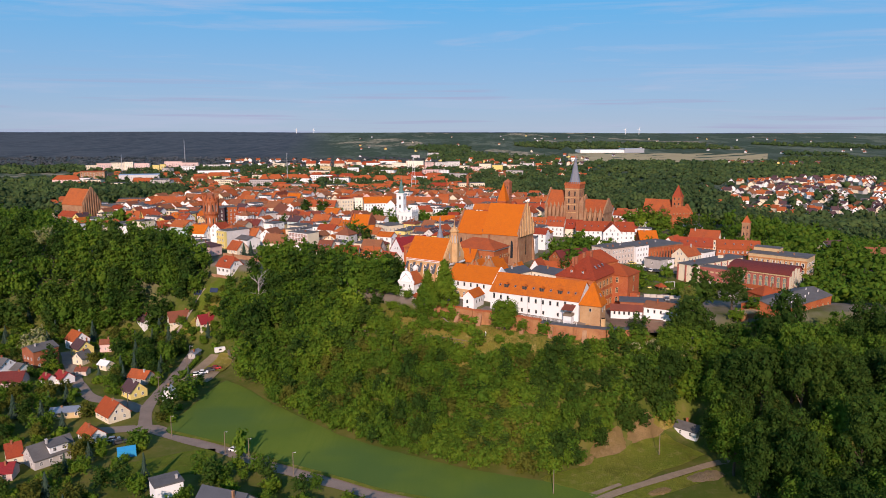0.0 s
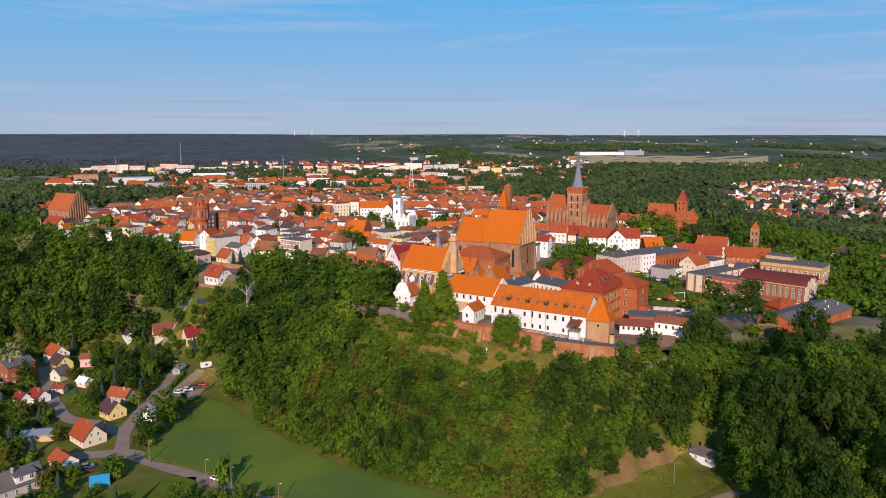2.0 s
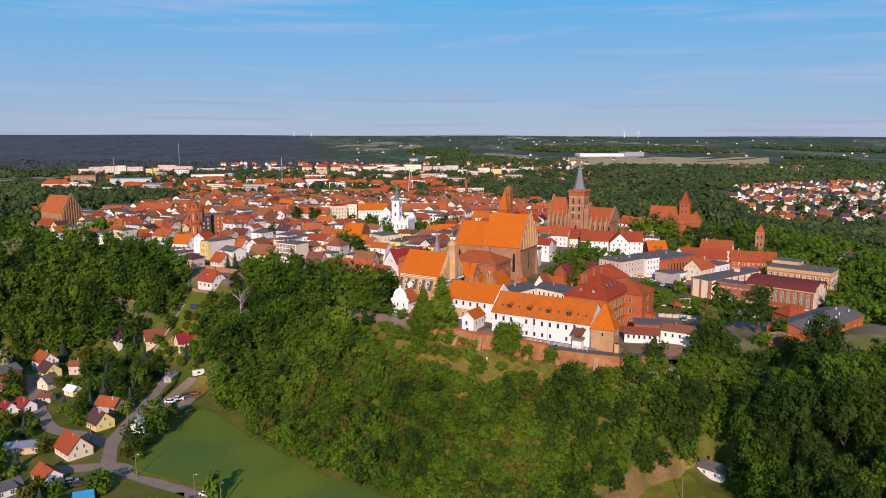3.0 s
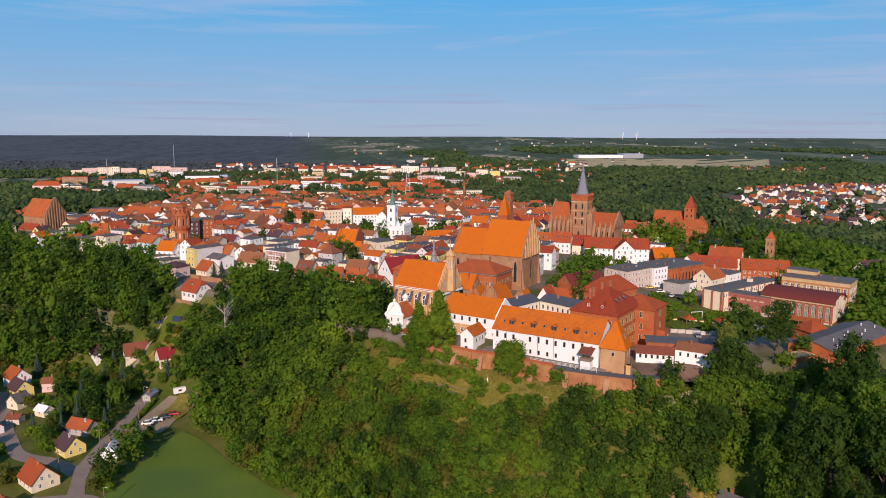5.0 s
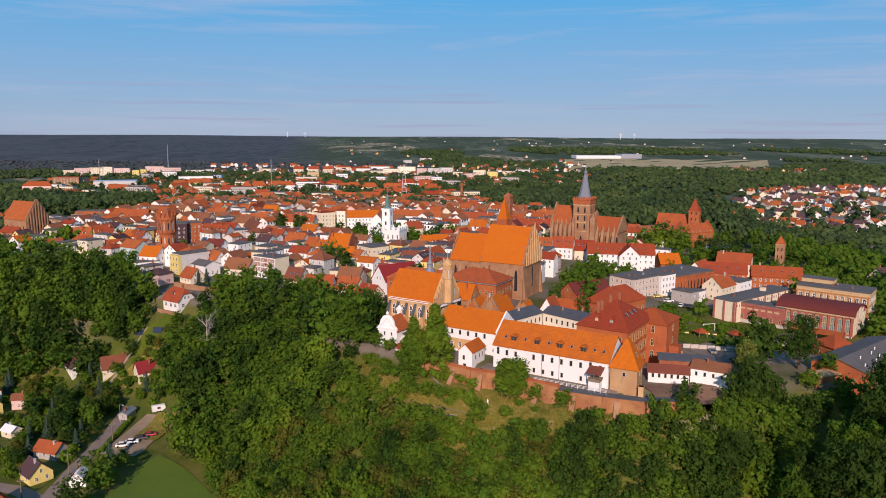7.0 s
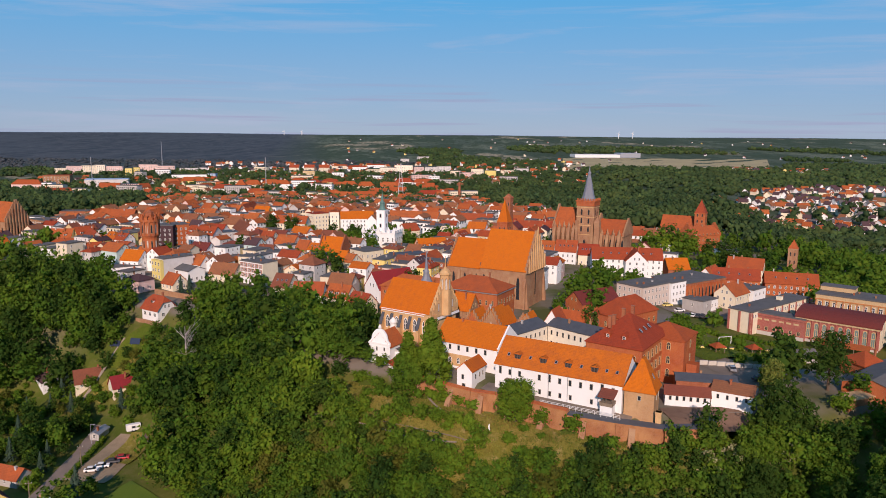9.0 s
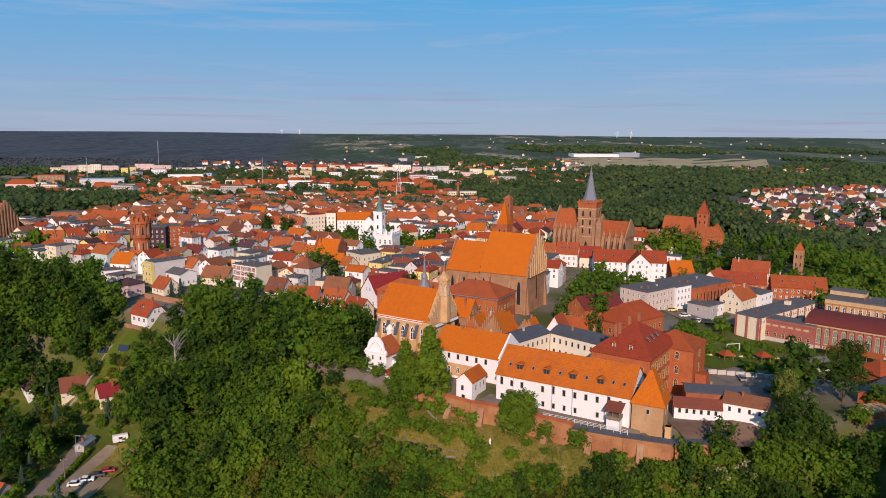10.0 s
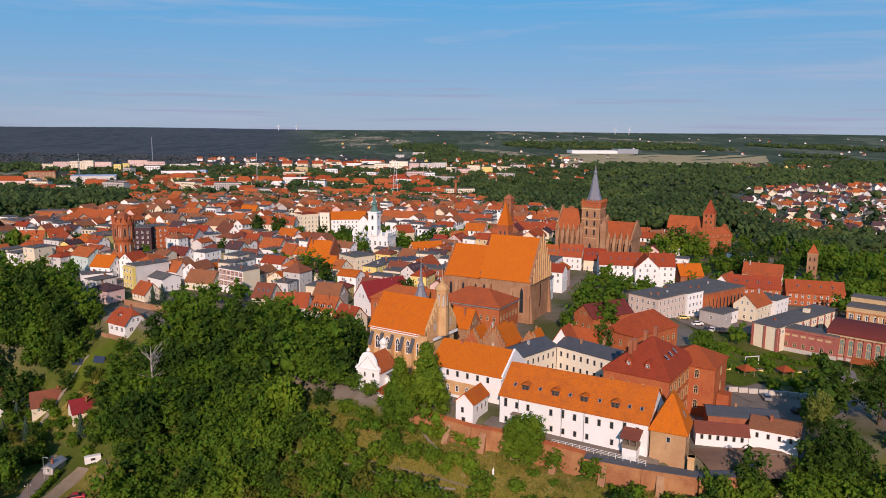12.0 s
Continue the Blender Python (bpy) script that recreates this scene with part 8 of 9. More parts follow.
def on_road(x, y, pad=0):
    return near_line(x, y, ROADS["valley"], 5 + pad) or near_line(x, y, ROADS["lane"], 4 + pad) or near_line(x, y, ROADS["village"], 4 + pad)


def tree_at(kind, x, y, r, stretch=1.0, stem=None, sink=0.0):
    z = hz(x, y)
    FOREST.append((kind, trng.randrange(len(CROWNS[kind])), x, y, z - sink, r, stretch, trng.uniform(0, 360), r * 0.5 if stem is None else stem))


def meadow(x):
    return float(np.interp(x, [-46, -36, -26, -14, 12, 30, 52, 66], [0, 3, 13, 24, 25, 15, 9, 0]))


trng = random.Random(3)


def scatter(x0, x1, y0, y1, step, fn):
    for i in range(int((x1 - x0) / step)):
        for j in range(int((y1 - y0) / step)):
            x = x0 + (i + 0.5 + 0.5 * (j % 2) + trng.uniform(-0.36, 0.36)) * step
            y = y0 + (j + 0.5 + trng.uniform(-0.36, 0.36)) * step
            fn(x, y, float(np.interp(x, EDGE_X, EDGE_Y)), float(np.interp(x, FOOT_X, FOOT_Y)))


def slope_scrub(x, y, ye, yf):
    up = np.interp(x, *FIELD_UP) if x < 60 else yf
    if not (max(yf, up) + 1.5 < y < ye - max(meadow(x), 3.0)) or x < (-88 if y < 322 else -103) or x > 92 or (x < -94 and y > 352):
        return
    if 45 < x < 84 and y < 219 + (x - 45) * 0.6 or not free(x, y, 1):
        return
    big = ease((-x - 18) / 25) * ease((y - 268) / 18) + ease((x - 62) / 20)
    if big > 0.35 and trng.random() < 0.4:
        return
    r = trng.uniform(2.4, 3.9) * (1 + 0.5 * big)
    kind = trng.choice(["mid", "dark", "dark", "mid", "bright", "mid", "dark"] if x > 34 else ["bright", "bright", "mid", "mid", "bright", "mid", "dark", "olive"]) if big < 0.4 else trng.choice(["mid", "mid", "dark", "bright"])
    tree_at(kind, x, y, r, trng.uniform(0.8, 1.3), r * (0.05 + 0.5 * big))


def monastery_wood(x, y, ye, yf):
    if not (ye - 4 < y < min(ye + 44, 394) and -106 < x < -20) or not free(x, y, 2.0):
        return
    if x < -96 and y > 350 or x < -84 and y > 366:
        return
    tree_at(trng.choice(["mid", "mid", "bright", "mid", "dark", "mid", "bright"]), x, y, *((trng.uniform(2.6, 3.8), trng.uniform(0.75, 0.95), 0.3) if y > ye + 12 and x < -60 else (trng.uniform(4.2, 5.6), trng.uniform(0.95, 1.15), 1.6) if y > ye + 17 else (trng.uniform(4.2, 6.6), trng.uniform(0.95, 1.35), trng.uniform(0.5, 3.5))))


def left_hill(x, y, ye, yf):
    if not (-340 < x < -125 and yf + 3 < y < ye + (24 if x < -150 else 6) + max(0, -x - 210) * 0.5) or not free(x, y, 1.0):
        return
    tree_at(trng.choice(["mid", "dark", "dark", "mid", "mid"] + (["bloom"] if trng.random() < 0.04 else [])), x, y, trng.uniform(4.6, 6.8), trng.uniform(0.9, 1.3), trng.uniform(1, 4))


def right_grove(x, y, ye, yf):
    if not (84 + max(0, y - 225) * 0.1 < x < 330 and 118 < y < ye - 3) or not free(x, y, 2.0):
        return
    if y > ye - 15 and 98 < x < 172:
        tree_at(trng.choice(["mid", "bush", "bright"]), x, y, trng.uniform(1.8, 2.8), trng.uniform(0.8, 1.1), 0.2)
        return
    if y > ye - 27 and x > 92:                      # lower growth below the barn
        tree_at(trng.choice(["mid", "dark", "bright"]), x, y, trng.uniform(3.0, 4.4), trng.uniform(0.9, 1.2), 1.0)
        return
    tree_at(trng.choice(["dark", "dark", "mid"]), x, y, trng.uniform(4.8, 7.0), trng.uniform(1.05, 1.5), trng.uniform(2, 6))


def gardens(x, y, ye, yf):
    if not (-260 < x < -96 and 180 < y < yf + 22) or trng.random() < 0.27 or on_road(x, y) or not free(x, y, 1.8) or (x > -112 and 285 < y < 325):
        return
    if -124 < x < -108 and y > 348:
        return
    k = trng.random()
    if k < 0.1:
        tree_at("spruce", x, y, trng.uniform(1.6, 2.6), 1.3, 0.3)
    elif k < 0.6:
        tree_at("bush", x, y, trng.uniform(1.3, 2.8), 1.1, 0.1)
    else:
        tree_at(trng.choice(["mid", "bright", "olive", "dark", "olive"]), x, y, trng.uniform(1.7, 3.3), trng.uniform(0.9, 1.25), 0.8)


def foreground(x, y, ye, yf):
    low = float(np.interp(x, *FIELD_LOW))
    if not (-96 < x < 40 and 140 < y < low - 11) or not free(x, y, 1.5) or trng.random() < 0.45 or (-104 < x < -70 and 200 < y < 228):
        return
    tree_at(trng.choice(["mid", "bright", "bush", "dark"]), x, y, trng.uniform(1.8, 3.6), trng.uniform(0.9, 1.3), 1)


def meadow_bushes(x, y, ye, yf):
    if ye - meadow(x) - 1 < y < ye - 4.5 and trng.random() < 0.42 and free(x, y, 1) and not near_line(x, y, [(14, 263), (18, 268)], 3):
        tree_at("bush", x, y, trng.uniform(0.9, 2.7), trng.uniform(0.9, 1.4), 0.0, 0.2)


scatter(-108, 94, 195, 372, 3.7, slope_scrub)
scatter(-44, 64, 230, 300, 4.4, meadow_bushes)
scatter(-108, -18, 290, 396, 7.4, monastery_wood)
scatter(-340, -126, 340, 500, 8.0, left_hill)
scatter(-206, -137, 363, 400, 8.6, left_hill)
scatter(84, 330, 118, 310, 8.4, right_grove)
scatter(-260, -94, 180, 372, 4.3, gardens)
scatter(-96, 40, 140, 232, 6.5, foreground)
# trees and bushes known one by one: kind, x, y, crown radius, stretch
for kind, x, y, r, st in (
        ("tall", -6.2, 291.5, 5.4, 1.15), ("tall", 0.6, 289.6, 6.2, 1.12), ("bright", -15, 300.5, 2.8, 0.8), ("mid", -19.5, 304.5, 3.0, 0.8), ("mid", -24.5, 307, 4.0, 0.9), ("mid", -30.5, 309.5, 4.6, 0.9), ("dark", -28, 304.5, 3.4, 0.9), ("mid", -33.5, 313, 4.6, 0.95), ("bush", -11, 297.5, 2.2, 1.0), ("bright", -21.5, 300.5, 2.8, 0.8), ("mid", -25, 338, 4.5, 1.2), ("mid", -19, 333, 4.2, 1.2), ("mid", -31, 344, 4.6, 1.2), ("bright", -37, 352, 4.4, 1.1), ("mid", -28, 352, 4, 1.1), ("dense", 23.5, 270.3, 6.0, 1.05),
        ("bright", -8, 283, 2.7, 1.0), ("bright", -6.5, 278.5, 2.9, 0.9), ("bright", -2, 276.5, 2.7, 0.9), ("bright", 2.5, 274.5, 2.6, 0.9), ("bright", 6, 272.5, 2.4, 0.9), ("bright", 4.5, 283, 3.0, 0.7), ("bright", 9, 280.5, 2.8, 0.7), ("bush", 12.5, 278, 2.4, 1),
        ("bush", -3, 287, 2.2, 1), ("bright", -8.5, 291.5, 2.4, 0.9), ("bright", -5, 289.2, 2.4, 0.9), ("bush", 0.5, 286, 2.2, 1.2), ("bush", 4, 283.2, 2.0, 1.2), ("olive", -113, 355, 2.6, 0.9), ("olive", -116.5, 353, 2.4, 0.9), ("bright", -120, 351.5, 2.6, 0.9), ("olive", -110.5, 360, 2.2, 0.9), ("mid", -107.5, 362, 3.0, 1.0), ("bright", -16, 296, 2.4, 0.8), ("bright", -20, 300, 2.6, 0.8), ("mid", -25, 310, 3.6, 1.1), ("bright", -15, 290, 2.6, 0.9), ("bush", -12, 289.5, 2.6, 1),  ("bright", 30, 267, 2.6, 0.95), ("bright", 37.5, 262.3, 3.0, 0.95), ("bright", 13, 261.5, 3.2, 1.0), ("bush", -27, 289, 2.8, 1), ("bush", 46, 256, 2.4, 1), ("bush", 52, 253, 2.2, 1),
        ("bush", -19, 284, 2.2, 1), ("bush", -13, 270, 2.6, 1), ("bright", -6, 266, 2.8, 0.9), ("bright", 2, 262, 3.0, 0.9), ("bush", 21, 262, 2.4, 1),
        ("bloom", 75.5, 252.5, 3.6, 1.15), ("bloom", 83.5, 252.5, 3.8, 1.1), ("bloom", 68, 248.5, 3.2, 1.1), ("bloom", 90, 251, 3.4, 1.1), ("mid", 80.5, 257.5, 2.8, 1.0), ("birch", 92.5, 270.5, 3.8, 1.6), ("dark", 101, 283, 5.8, 1.1), ("dark", 107, 288, 5.0, 1.0), ("mid", 96, 279, 4.0, 1.0), ("mid", 121, 277, 3.6, 0.9), ("bright", 110.5, 268, 3.4, 0.9), ("dark", 114, 281.5, 6.0, 1.1), ("bright", 118.5, 264, 4.0, 1.0), ("bright", 122, 258, 4.2, 1.0), ("mid", 108, 256, 4.2, 0.9), ("mid", 100, 254, 4.0, 0.9), ("mid", 93, 252, 4.0, 0.9),
        ("mid", 60, 376, 7, 1.05), ("mid", 70, 380, 7, 1.05), ("mid", 51, 365, 3.4, 1.2), ("mid", 60, 352, 3.2, 1.1), ("bright", 48, 349, 2.6, 1.0), ("bush", 40, 342, 2.0, 1.0), ("mid", 66, 368, 5, 1.0), ("dark", 56, 330, 3.4, 1.4), ("bright", 84, 322, 4.6, 1.1), ("bright", 88, 318, 4.2, 1.0), ("bright", 92.5, 345, 4.5, 1.0), ("mid", 79, 316, 4.4, 1.2),
        ("bush", 105, 334, 2.2, 1), ("bush", 112, 338, 2.4, 1), ("bush", 119, 336, 2.0, 1), ("bush", 124, 331, 2.4, 1), ("bush", 130, 326, 2.2, 1), ("bush", 100, 344, 2.2, 1), ("bush", 108, 312, 2.4, 1), ("bush", 100, 308, 2.4, 1),
        ("mid", 118, 527, 7, 1.0), ("bright", 128, 531, 7, 1.0), ("mid", 137, 534, 7.5, 1.0), ("bright", 147, 537, 8, 1.0), ("mid", 157, 540, 7.5, 1.0), ("mid", 166, 544, 7, 1.0), ("dark", 152, 548, 7.5, 1.1), ("bright", 141, 545, 7, 1.1), ("mid", 124, 522, 4, 0.9), ("dark", 176, 538, 5, 1),
        ("mid", 142, 486, 5, 1.1), ("dark", 165, 480, 6, 1.0), ("dark", 175, 488, 6, 1.0), ("mid", 160, 492, 6, 1), ("dark", 170, 500, 6.5, 1), ("dark", 184, 478, 6, 1), ("mid", 193, 492, 6, 1.1), ("mid", 133, 470, 4.5, 1), ("dark", 186, 508, 6, 1),
        ("dark", -22, 524, 6, 1.1), ("dark", 2, 540, 6.5, 1), ("mid", 12, 545, 6, 1), ("dark", -50, 560, 6, 1), ("dark", -66, 566, 5, 1), ("mid", -82, 572, 5, 1), ("dark", -96, 578, 6, 1), ("dark", -110, 582, 6, 1), ("mid", -14, 534, 5, 1),
        ("mid", -55, 445, 7, 1.0), ("dark", -48, 440, 6, 1.1), ("mid", -66, 448, 5, 1.0), ("dark", -8, 402, 4, 1.6), ("half", -78, 408, 5.5, 0.9), ("half", -88, 404, 5, 0.9), ("half", -98, 398, 5, 0.9), ("dark", -110, 500, 4, 1.2),
        ("spruce", -111, 402.5, 2.2, 1.2), ("spruce", -107, 402, 2.6, 1.1), ("mid", -35, 503, 5.4, 1.2), ("mid", -12, 520, 6.4, 1.0), ("mid", -3, 522, 6.4, 1.0), ("mid", -47, 528, 6, 1.0), ("mid", -55, 531, 5.6, 1.0), ("mid", -97.1, 264.0, 5.6, 0.95), ("half", -64, 219.5, 3.2, 1.7), ("spruce", -86, 198, 2.0, 1.9), ("mid", -99.6, 226, 4.0, 0.9), ("dark", -99, 251, 4.2, 1.0), ("spruce", -52, 205, 1.5, 1.6), ("mid", -56, 208, 3.0, 1.1), ("mid", -72, 205, 3.4, 1.0), ("mid", -65, 203, 3.2, 1.0),
        ("mid", -121.5, 343.5, 2.6, 0.9), ("bush", -126, 349.5, 2.4, 1.0), ("mid", -129.5, 352, 2.8, 0.9), ("dark", -138, 358, 3.2, 1.0), ("mid", -142, 352, 3.4, 1.0), ("dark", -147, 357, 3.2, 1.0), ("mid", -136, 352.5, 2.6, 0.9), ("bush", -114.5, 342, 2.0, 1.0), ("bright", -110, 341.5, 2.2, 0.9), ("bush", -107, 344.5, 2.4, 1.0), ("dark", -117.5, 357.5, 2.4, 1.0), ("mid", -110.5, 347.5, 2.2, 0.9), ("dark", -148, 377, 5.5, 1.1), ("mid", -142, 382, 5.5, 1.1), ("dark", -154, 380, 5.5, 1.2), ("mid", -145.5, 370.5, 3.6, 1.0), ("dark", -132, 371, 5, 1.1), ("dark", -134, 365, 4.6, 1.1), ("dark", -133, 380, 5.0, 1.0), ("mid", -127, 386, 4, 0.9), ("mid", -125, 374.5, 3.2, 1.0), ("dark", -125.5, 357, 3.0, 1.1), ("mid", -127, 367, 4.4, 1.2), ("bush", -122, 345.5, 2.2, 1.0), ("bush", -118, 344, 2.0, 1.0), ("bush", -113, 351, 2.4, 1.0), ("bush", -108.5, 356, 2.6, 1.1), ("bush", -107, 350, 2.6, 1.1), ("bush", -137, 349, 2.2, 1), ("bush", -132, 347.5, 2.0, 1), ("bush", -127.5, 346.5, 2.2, 1), ("bush", -120, 339.5, 1.8, 1), ("bush", -115, 338, 1.6, 1), ("bush", -109, 337, 2.2, 1.0),
        ("dark", -124, 318, 3.4, 1.1), ("mid", -128.5, 325, 3.6, 1.1), ("mid", -121, 328, 3.0, 1.1), ("dark", -134, 320, 3.6, 1.1), ("dark", -141, 330, 3.8, 1.1), ("mid", -146, 339, 3.6, 1.0), ("dark", -126, 336, 3.2, 1.1), ("mid", -131, 311, 3.4, 1.1), ("dark", -126, 303, 3.0, 1.0), ("mid", -138, 306, 3.4, 1.1), ("dark", -148, 322, 3.6, 1.1), ("mid", -153, 330, 3.4, 1.1), ("dark", -104, 330, 3.0, 1.0), ("mid", -100, 334, 3.4, 1.1),
        ("bloom", -184, 318, 6, 1.3), ("dark", -170, 305, 4, 1.2), ("bush", -118, 290, 2.6, 1), ("mid", -122, 312, 4.2, 1.3), ("dark", -130, 306, 4.5, 1.0)):
    tree_at(kind, x, y, r, st, r * 0.25)
for i in range(4):                                  # trees right of the rampart's end
    for j in range(-3, 4):
        x, y = 76 + i * 6.2 + trng.uniform(-1.5, 1.5), 239 + j * 5.6 + trng.uniform(-1.5, 1.5)
        if (x - 83) ** 2 + (y - 234) ** 2 > 49 and not (j < 0 and x < 86):
            tree_at(trng.choice(["mid", "dark", "mid"] if j < 1 else ["mid", "bright", "bright"]), x, y, trng.uniform(4.0, 5.2) if j < 1 else trng.uniform(3.4, 4.4), trng.uniform(0.9, 1.15), 0.3)
for i in range(14):                                 # hedge between the lane and the gravel track
    tree_at("bush", -109.5 - 0.12 * i, 293 + i * 2.1, 1.25, 1.3, 0.0, 0.3)
for i in range(30):                                 # garden hedges behind the hospital
    tree_at("bush", 100 + i * 1.35, 350 + 4 * math.sin(i * 0.5), trng.uniform(1.2, 2.0), 1.1, 0.0, 0.2)
for i in range(16):
    tree_at("bush", trng.uniform(92, 140), trng.uniform(308, 346), trng.uniform(1.0, 2.2), 1.0, 0.0, 0.2)
# woods around and behind the town
WOODS = [(-620, -300, 430, 700, 10, 0.92), (-300, -215, 480, 545, 10, 0.8), (-660, -330, 772, 985, 11, 0.85), (-330, 60, 752, 800, 11, 0.3), (-440, -262, 660, 775, 10, 0.8), (60, 330, 660, 1000, 11, 0.85), (215, 420, 330, 640, 10, 0.9), (330, 760, 330, 640, 13, 0.85), (120, 600, 720, 860, 12, 0.35)]
for x0, x1, y0, y1, step, dens in WOODS:
    def wood(x, y, ye, yf):
        if trng.random() < dens and free(x, y, 3.5):
            tree_at("half" if y < 560 else "far", x, y, trng.uniform(4.2, 6.6) * (1.3 if y > 640 else 1), trng.uniform(0.9, 1.35), 1.0)
    scatter(x0, x1, y0, y1, step, wood)


def town_edge(x, y, ye, yf):
    if trng.random() < 0.55 and free(x, y, 2):
        tree_at("far", x, y, trng.uniform(5, 8.5), 1.0, 0.0)


def town_green(x, y, ye, yf):
    if trng.random() < (0.26 if y < 740 else 0.6) and free(x, y, 1.6) and y > 425:
        tree_at("half" if y < 620 else "far", x, y, trng.uniform(2.6, 4.8) if y < 740 else trng.uniform(4, 7), 1.0, 1.0)


scatter(-340, 220, 400, 985, 9, town_green)


def works_green(x, y, ye, yf):
    if trng.random() < (0.8 if x > 160 else 0.4) and free(x, y, 1.5):
        tree_at("half", x, y, trng.uniform(2.4, 4.8), 1.1, 0.6)


scatter(176, 236, 372, 480, 7, works_green)
scatter(166, 330, 288, 372, 6.6, works_green)
scatter(84, 135, 356, 378, 7.5, works_green)
scatter(60, 130, 420, 450, 7.5, works_green)
scatter(-620, 300, 985, 1650, 16, town_edge)
for i in range(21000):                              # far woods: a closed forest east of the town, groves elsewhere, a dark plateau in the west
    y = 700 + 2600 * trng.random() ** 1.5
    q = trng.uniform(-0.72, 0.72)
    x = q * y
    n = noise.noise(Vector((x * 0.0028, y * 0.0022, 3.7)))
    east = q > 0.12 + max(0, 1100 - y) * 0.0002 and y < 1900 + 300 * n and not (760 < y < 1100 and 0.235 + (y - 770) / 1500 < q < 0.63 and trng.random() < 0.85)
    tan = 0.165 < q < 0.46 and 1680 < y < 2800
    west = q < -0.02 - 0.1 * n and y > 1650 + 500 * (q + 0.3)
    if not free(x, y, 4) or tan or (west and not east and y > 1750):
        continue
    if east or west or n > (0.12 if y < 1700 else 0.0):
        r = trng.uniform(5.5, 8.5) * (1 + max(0, y - 1200) / 2600)
        tree_at("wood", x, y, r, trng.uniform(0.75, 1.05), 0.0, r * 0.3)

for i in range(1400):                               # front edge of the dark forested plateau in the west, leaves tinted with haze
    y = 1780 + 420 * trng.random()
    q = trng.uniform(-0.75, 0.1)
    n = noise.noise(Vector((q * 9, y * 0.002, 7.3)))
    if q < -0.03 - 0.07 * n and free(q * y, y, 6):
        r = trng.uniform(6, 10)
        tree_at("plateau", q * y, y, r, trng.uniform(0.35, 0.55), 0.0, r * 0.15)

MEADOWX = np.linspace(-44, 66, 60)[:, None] * np.ones((1, 14))
mtop = np.interp(MEADOWX, EDGE_X, EDGE_Y) - 1.2
mdep = 1.0 * np.interp(MEADOWX, [-46, -36, -26, -14, 12, 30, 52, 66], [2, 4, 15, 27, 28, 18, 12, 2])
MEADOWY = mtop - mdep * np.linspace(1, 0, 14)[None, :]
tagged(grid_object("meadow", MEADOWX, MEADOWY, height(MEADOWX, MEADOWY) + 0.18, MEADOW), "dry grassy slope below the rampart", "meadow", kind="structure")
for k, (pts, wd) in enumerate((([(-34, 288), (-27.8, 284.4), (-14.1, 276.5), (-4.9, 270.8), (7.4, 265)], 0.6), ([(-1.3, 291.2), (0.5, 284), (3.4, 278.4)], 0.6))):
    strip("terrace_wall", pts, wd, FIELD_STONE, 0.8, "low dry-stone terrace wall in the grass", "wall")
gv, gf = [], []
grng = random.Random(21)
while len(gf) < 15000:
    x = grng.uniform(-42, 62)
    ye = float(np.interp(x, EDGE_X, EDGE_Y))
    y = ye - 2.5 - grng.random() * (meadow(x) + 1)
    z = hz(x, y) + 0.12
    hgt = grng.uniform(0.25, 0.75) * (1.5 if noise.noise(Vector((x * 0.2, y * 0.2, 1.5))) > 0.1 else 0.8)
    for k in range(3):
        a, lean = grng.uniform(0, 6.28), grng.uniform(0, 0.35)
        ox, oy = grng.uniform(-0.3, 0.3), grng.uniform(-0.3, 0.3)
        c, s = math.cos(a), math.sin(a)
        n0 = len(gv)
        gv += [(x + ox - 0.16 * c, y + oy - 0.16 * s, z), (x + ox + 0.16 * c, y + oy + 0.16 * s, z), (x + ox + lean * s, y + oy - lean * c, z + hgt)]
        gf.append((n0, n0 + 1, n0 + 2))
tagged(mesh_object("tall_grass", gv, gf, STRAW), "tufts of tall yellow summer grass on the slope", "grass", kind="stuff")
strip("lawn_slope", [(-119.5, 355), (-117, 360), (-114.5, 365), (-111, 370)], 14, LAWN, 0.3, "steep lawn below the white villa", "lawn")
strip("garden_path", [(-133, 344), (-128, 356), (-122, 368)], 1.6, FIELD_STONE, 0.4, "stone-edged path beside the steep lawn", "path")
strip("rough_grass", [(-125, 346), (-119, 350), (-110, 353)], 10, MEADOW, 0.36, "patch of tall yellow grass below the lawn", "grass")
strip("garden_lawn", [(-98, 205), (-84, 214), (-72, 218)], 16, LAWN, 0.15, "rough lawn beside the lane", "lawn")


def plant(kind, variant, x, y, z, r, stretch, turn, stem):
    t = thing("tree" if kind not in ("bush",) else "bush", x, y, z, turn,
              {"mid": "leafy green deciduous tree on the wooded slope", "bright": "young yellow-green tree on the slope", "dark": "tall dark green deciduous tree", "bloom": "tree in cream-coloured blossom", "half": "leafy green tree",
               "olive": "olive-green tree with thinning leaves", "dense": "round dense green tree below the white wing", "tall": "tall leafy tree beside the chapel", "birch": "pale weeping birch with thin leaves", "spruce": "slender conifer with dense needles", "bush": "rounded green bush on the grassy slope"}[kind], "tree" if kind != "bush" else "bush", "trees and bushes")
    c = new("crown", CROWNS[kind][variant])
    c.parent = t
    c.matrix_basis = pose(0, 0, stem) @ Matrix.Diagonal((r, r, r * stretch, 1))
    k = new("trunk", TRUNKS[variant % 3])
    k.parent = t
    k.matrix_basis = Matrix.Diagonal((r, r, stem + r * 0.9, 1))


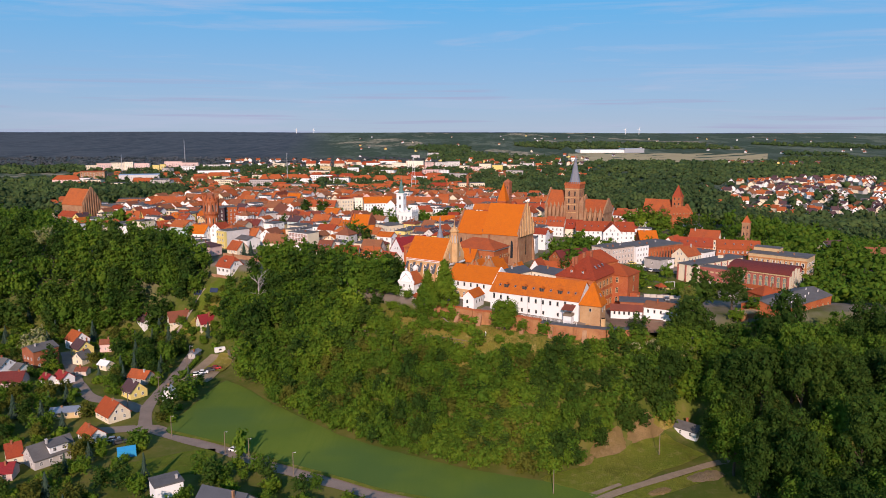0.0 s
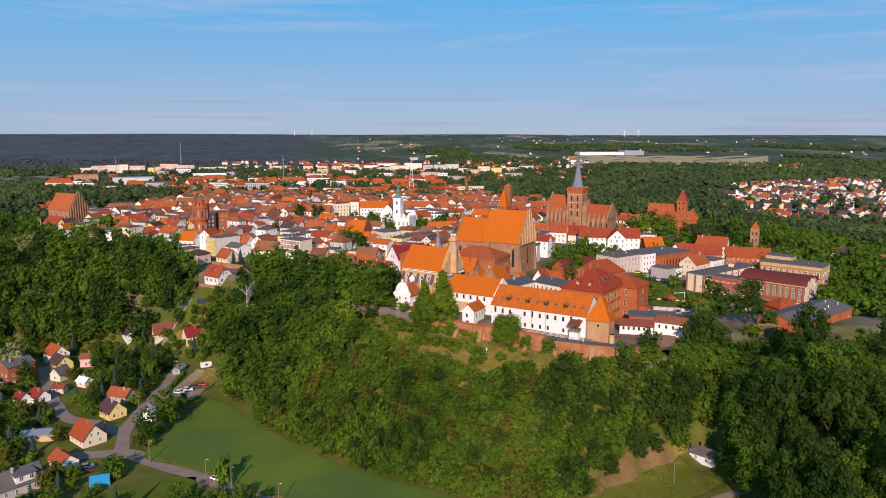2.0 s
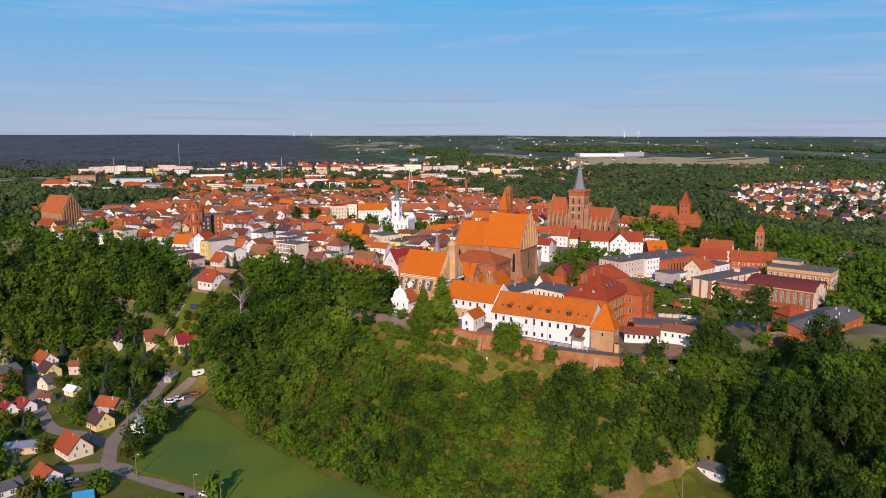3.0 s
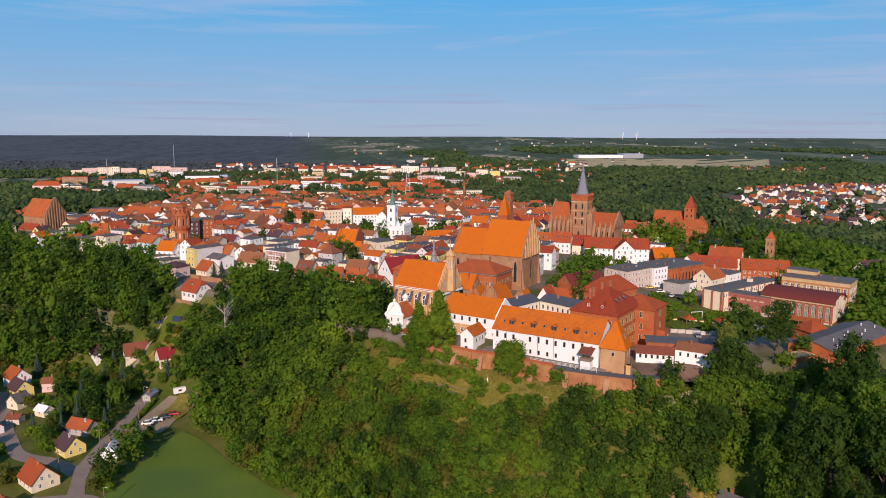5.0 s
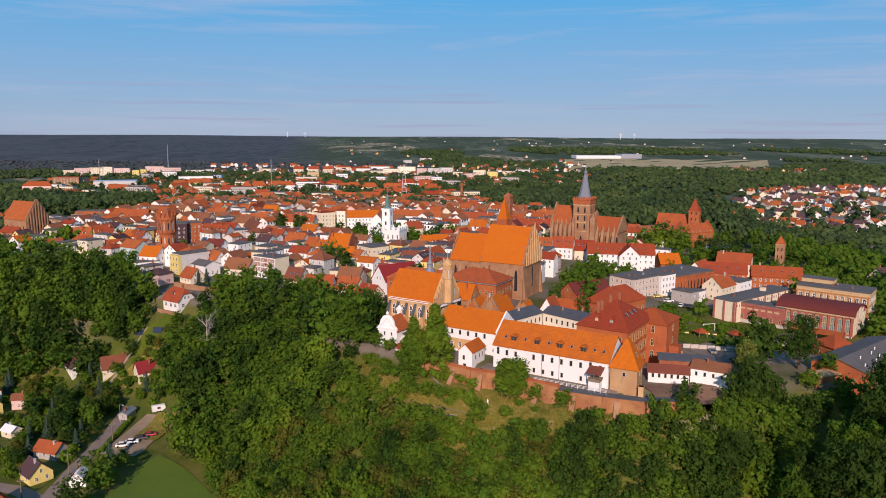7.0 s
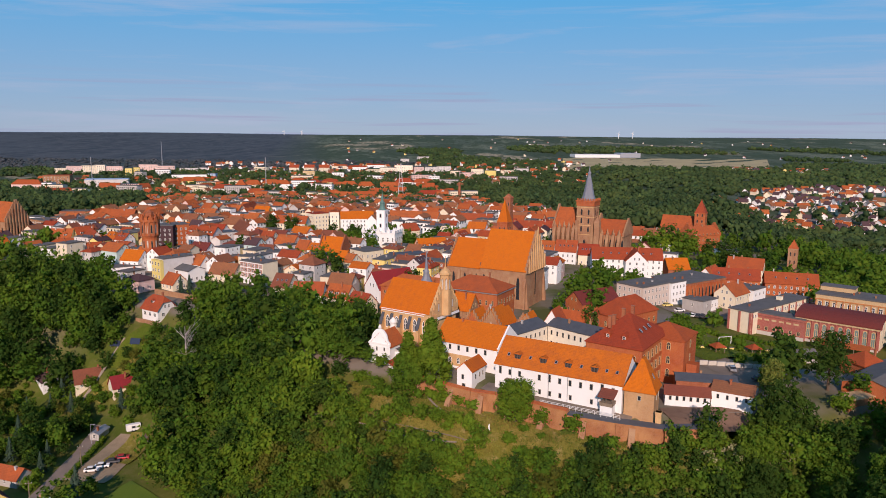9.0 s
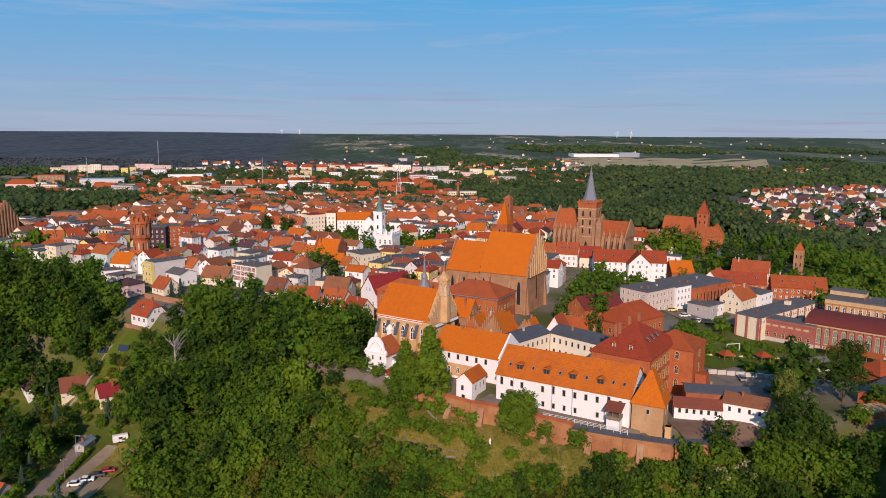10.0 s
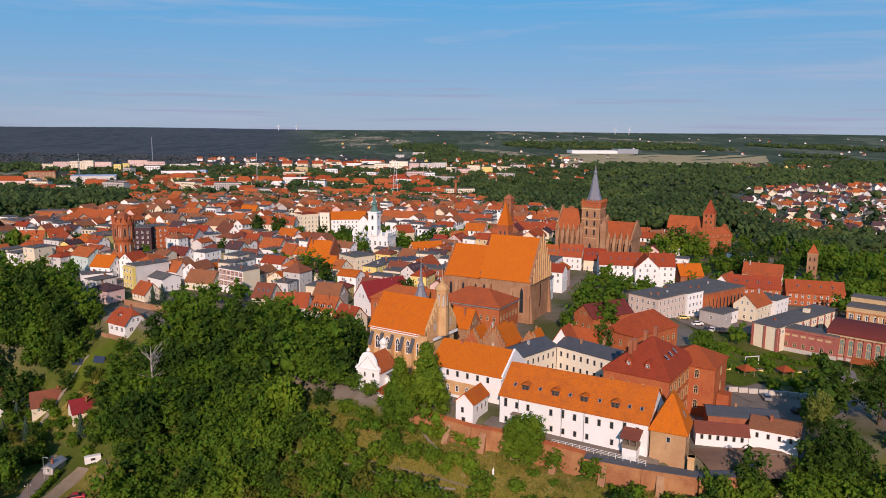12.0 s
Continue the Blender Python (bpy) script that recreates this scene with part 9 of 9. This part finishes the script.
def planted(name, rows, label):
    """All the further trees of one wood as one mass of leaf clumps."""
    groups = {}
    for row in rows:
        kind = "low_" + row[0] if "low_" + row[0] in CROWNS else row[0]
        groups.setdefault((kind, row[1]), []).append(row)
    V_, L_, n0 = [], [], 0
    sizes = []
    mats, slots = [], []
    for (kind, variant), members in groups.items():
        me = CROWNS[kind][variant]
        co = np.empty(len(me.vertices) * 3)
        me.vertices.foreach_get("co", co)
        co = co.reshape(-1, 3)
        li = np.empty(len(me.loops), int)
        me.loops.foreach_get("vertex_index", li)
        tot = np.empty(len(me.polygons), int)
        me.polygons.foreach_get("loop_total", tot)
        mat = me.materials[0]
        if mat not in mats:
            mats.append(mat)
        for _, _, x, y, z, r, st, turn, stem in members:
            c, s = math.cos(radians(turn)), math.sin(radians(turn))
            w = np.stack([(co[:, 0] * c - co[:, 1] * s) * r + x, (co[:, 0] * s + co[:, 1] * c) * r + y, co[:, 2] * r * st + z + stem], -1)
            V_.append(w)
            L_.append(li + n0)
            sizes.append(tot)
            slots.append(np.full(len(tot), mats.index(mat)))
            n0 += len(co)
    V_, L_, sizes, slots = np.concatenate(V_), np.concatenate(L_), np.concatenate(sizes), np.concatenate(slots)
    me = bpy.data.meshes.new(name)
    me.vertices.add(len(V_))
    me.vertices.foreach_set("co", V_.astype(np.float32).ravel())
    me.loops.add(len(L_))
    me.loops.foreach_set("vertex_index", L_.astype(np.int32))
    me.polygons.add(len(sizes))
    me.polygons.foreach_set("loop_start", np.concatenate([[0], np.cumsum(sizes)[:-1]]).astype(np.int32))
    for m in mats:
        me.materials.append(m)
    me.polygons.foreach_set("material_index", slots.astype(np.int32))
    me.update(calc_edges=True)
    return tagged(new(name, me), label, "woods", kind="stuff")


singles = [r for r in FOREST if r[0] not in ("far", "wood", "plateau")]
singles.sort(key=lambda r: math.hypot(r[2] - 20, r[3] - 20) / r[5])
for row in singles[:300]:
    plant(*row)
planted("slope_woodland", [r for r in singles[300:] if r[3] < 400], "dense green woodland covering the slopes below the town")
planted("town_trees", [r for r in singles[300:] if r[3] >= 400], "green trees between the town's roofs")
planted("far_woods", [r for r in FOREST if r[0] in ("far", "wood", "plateau")], "distant dark green woods with haze mixed into their colour")
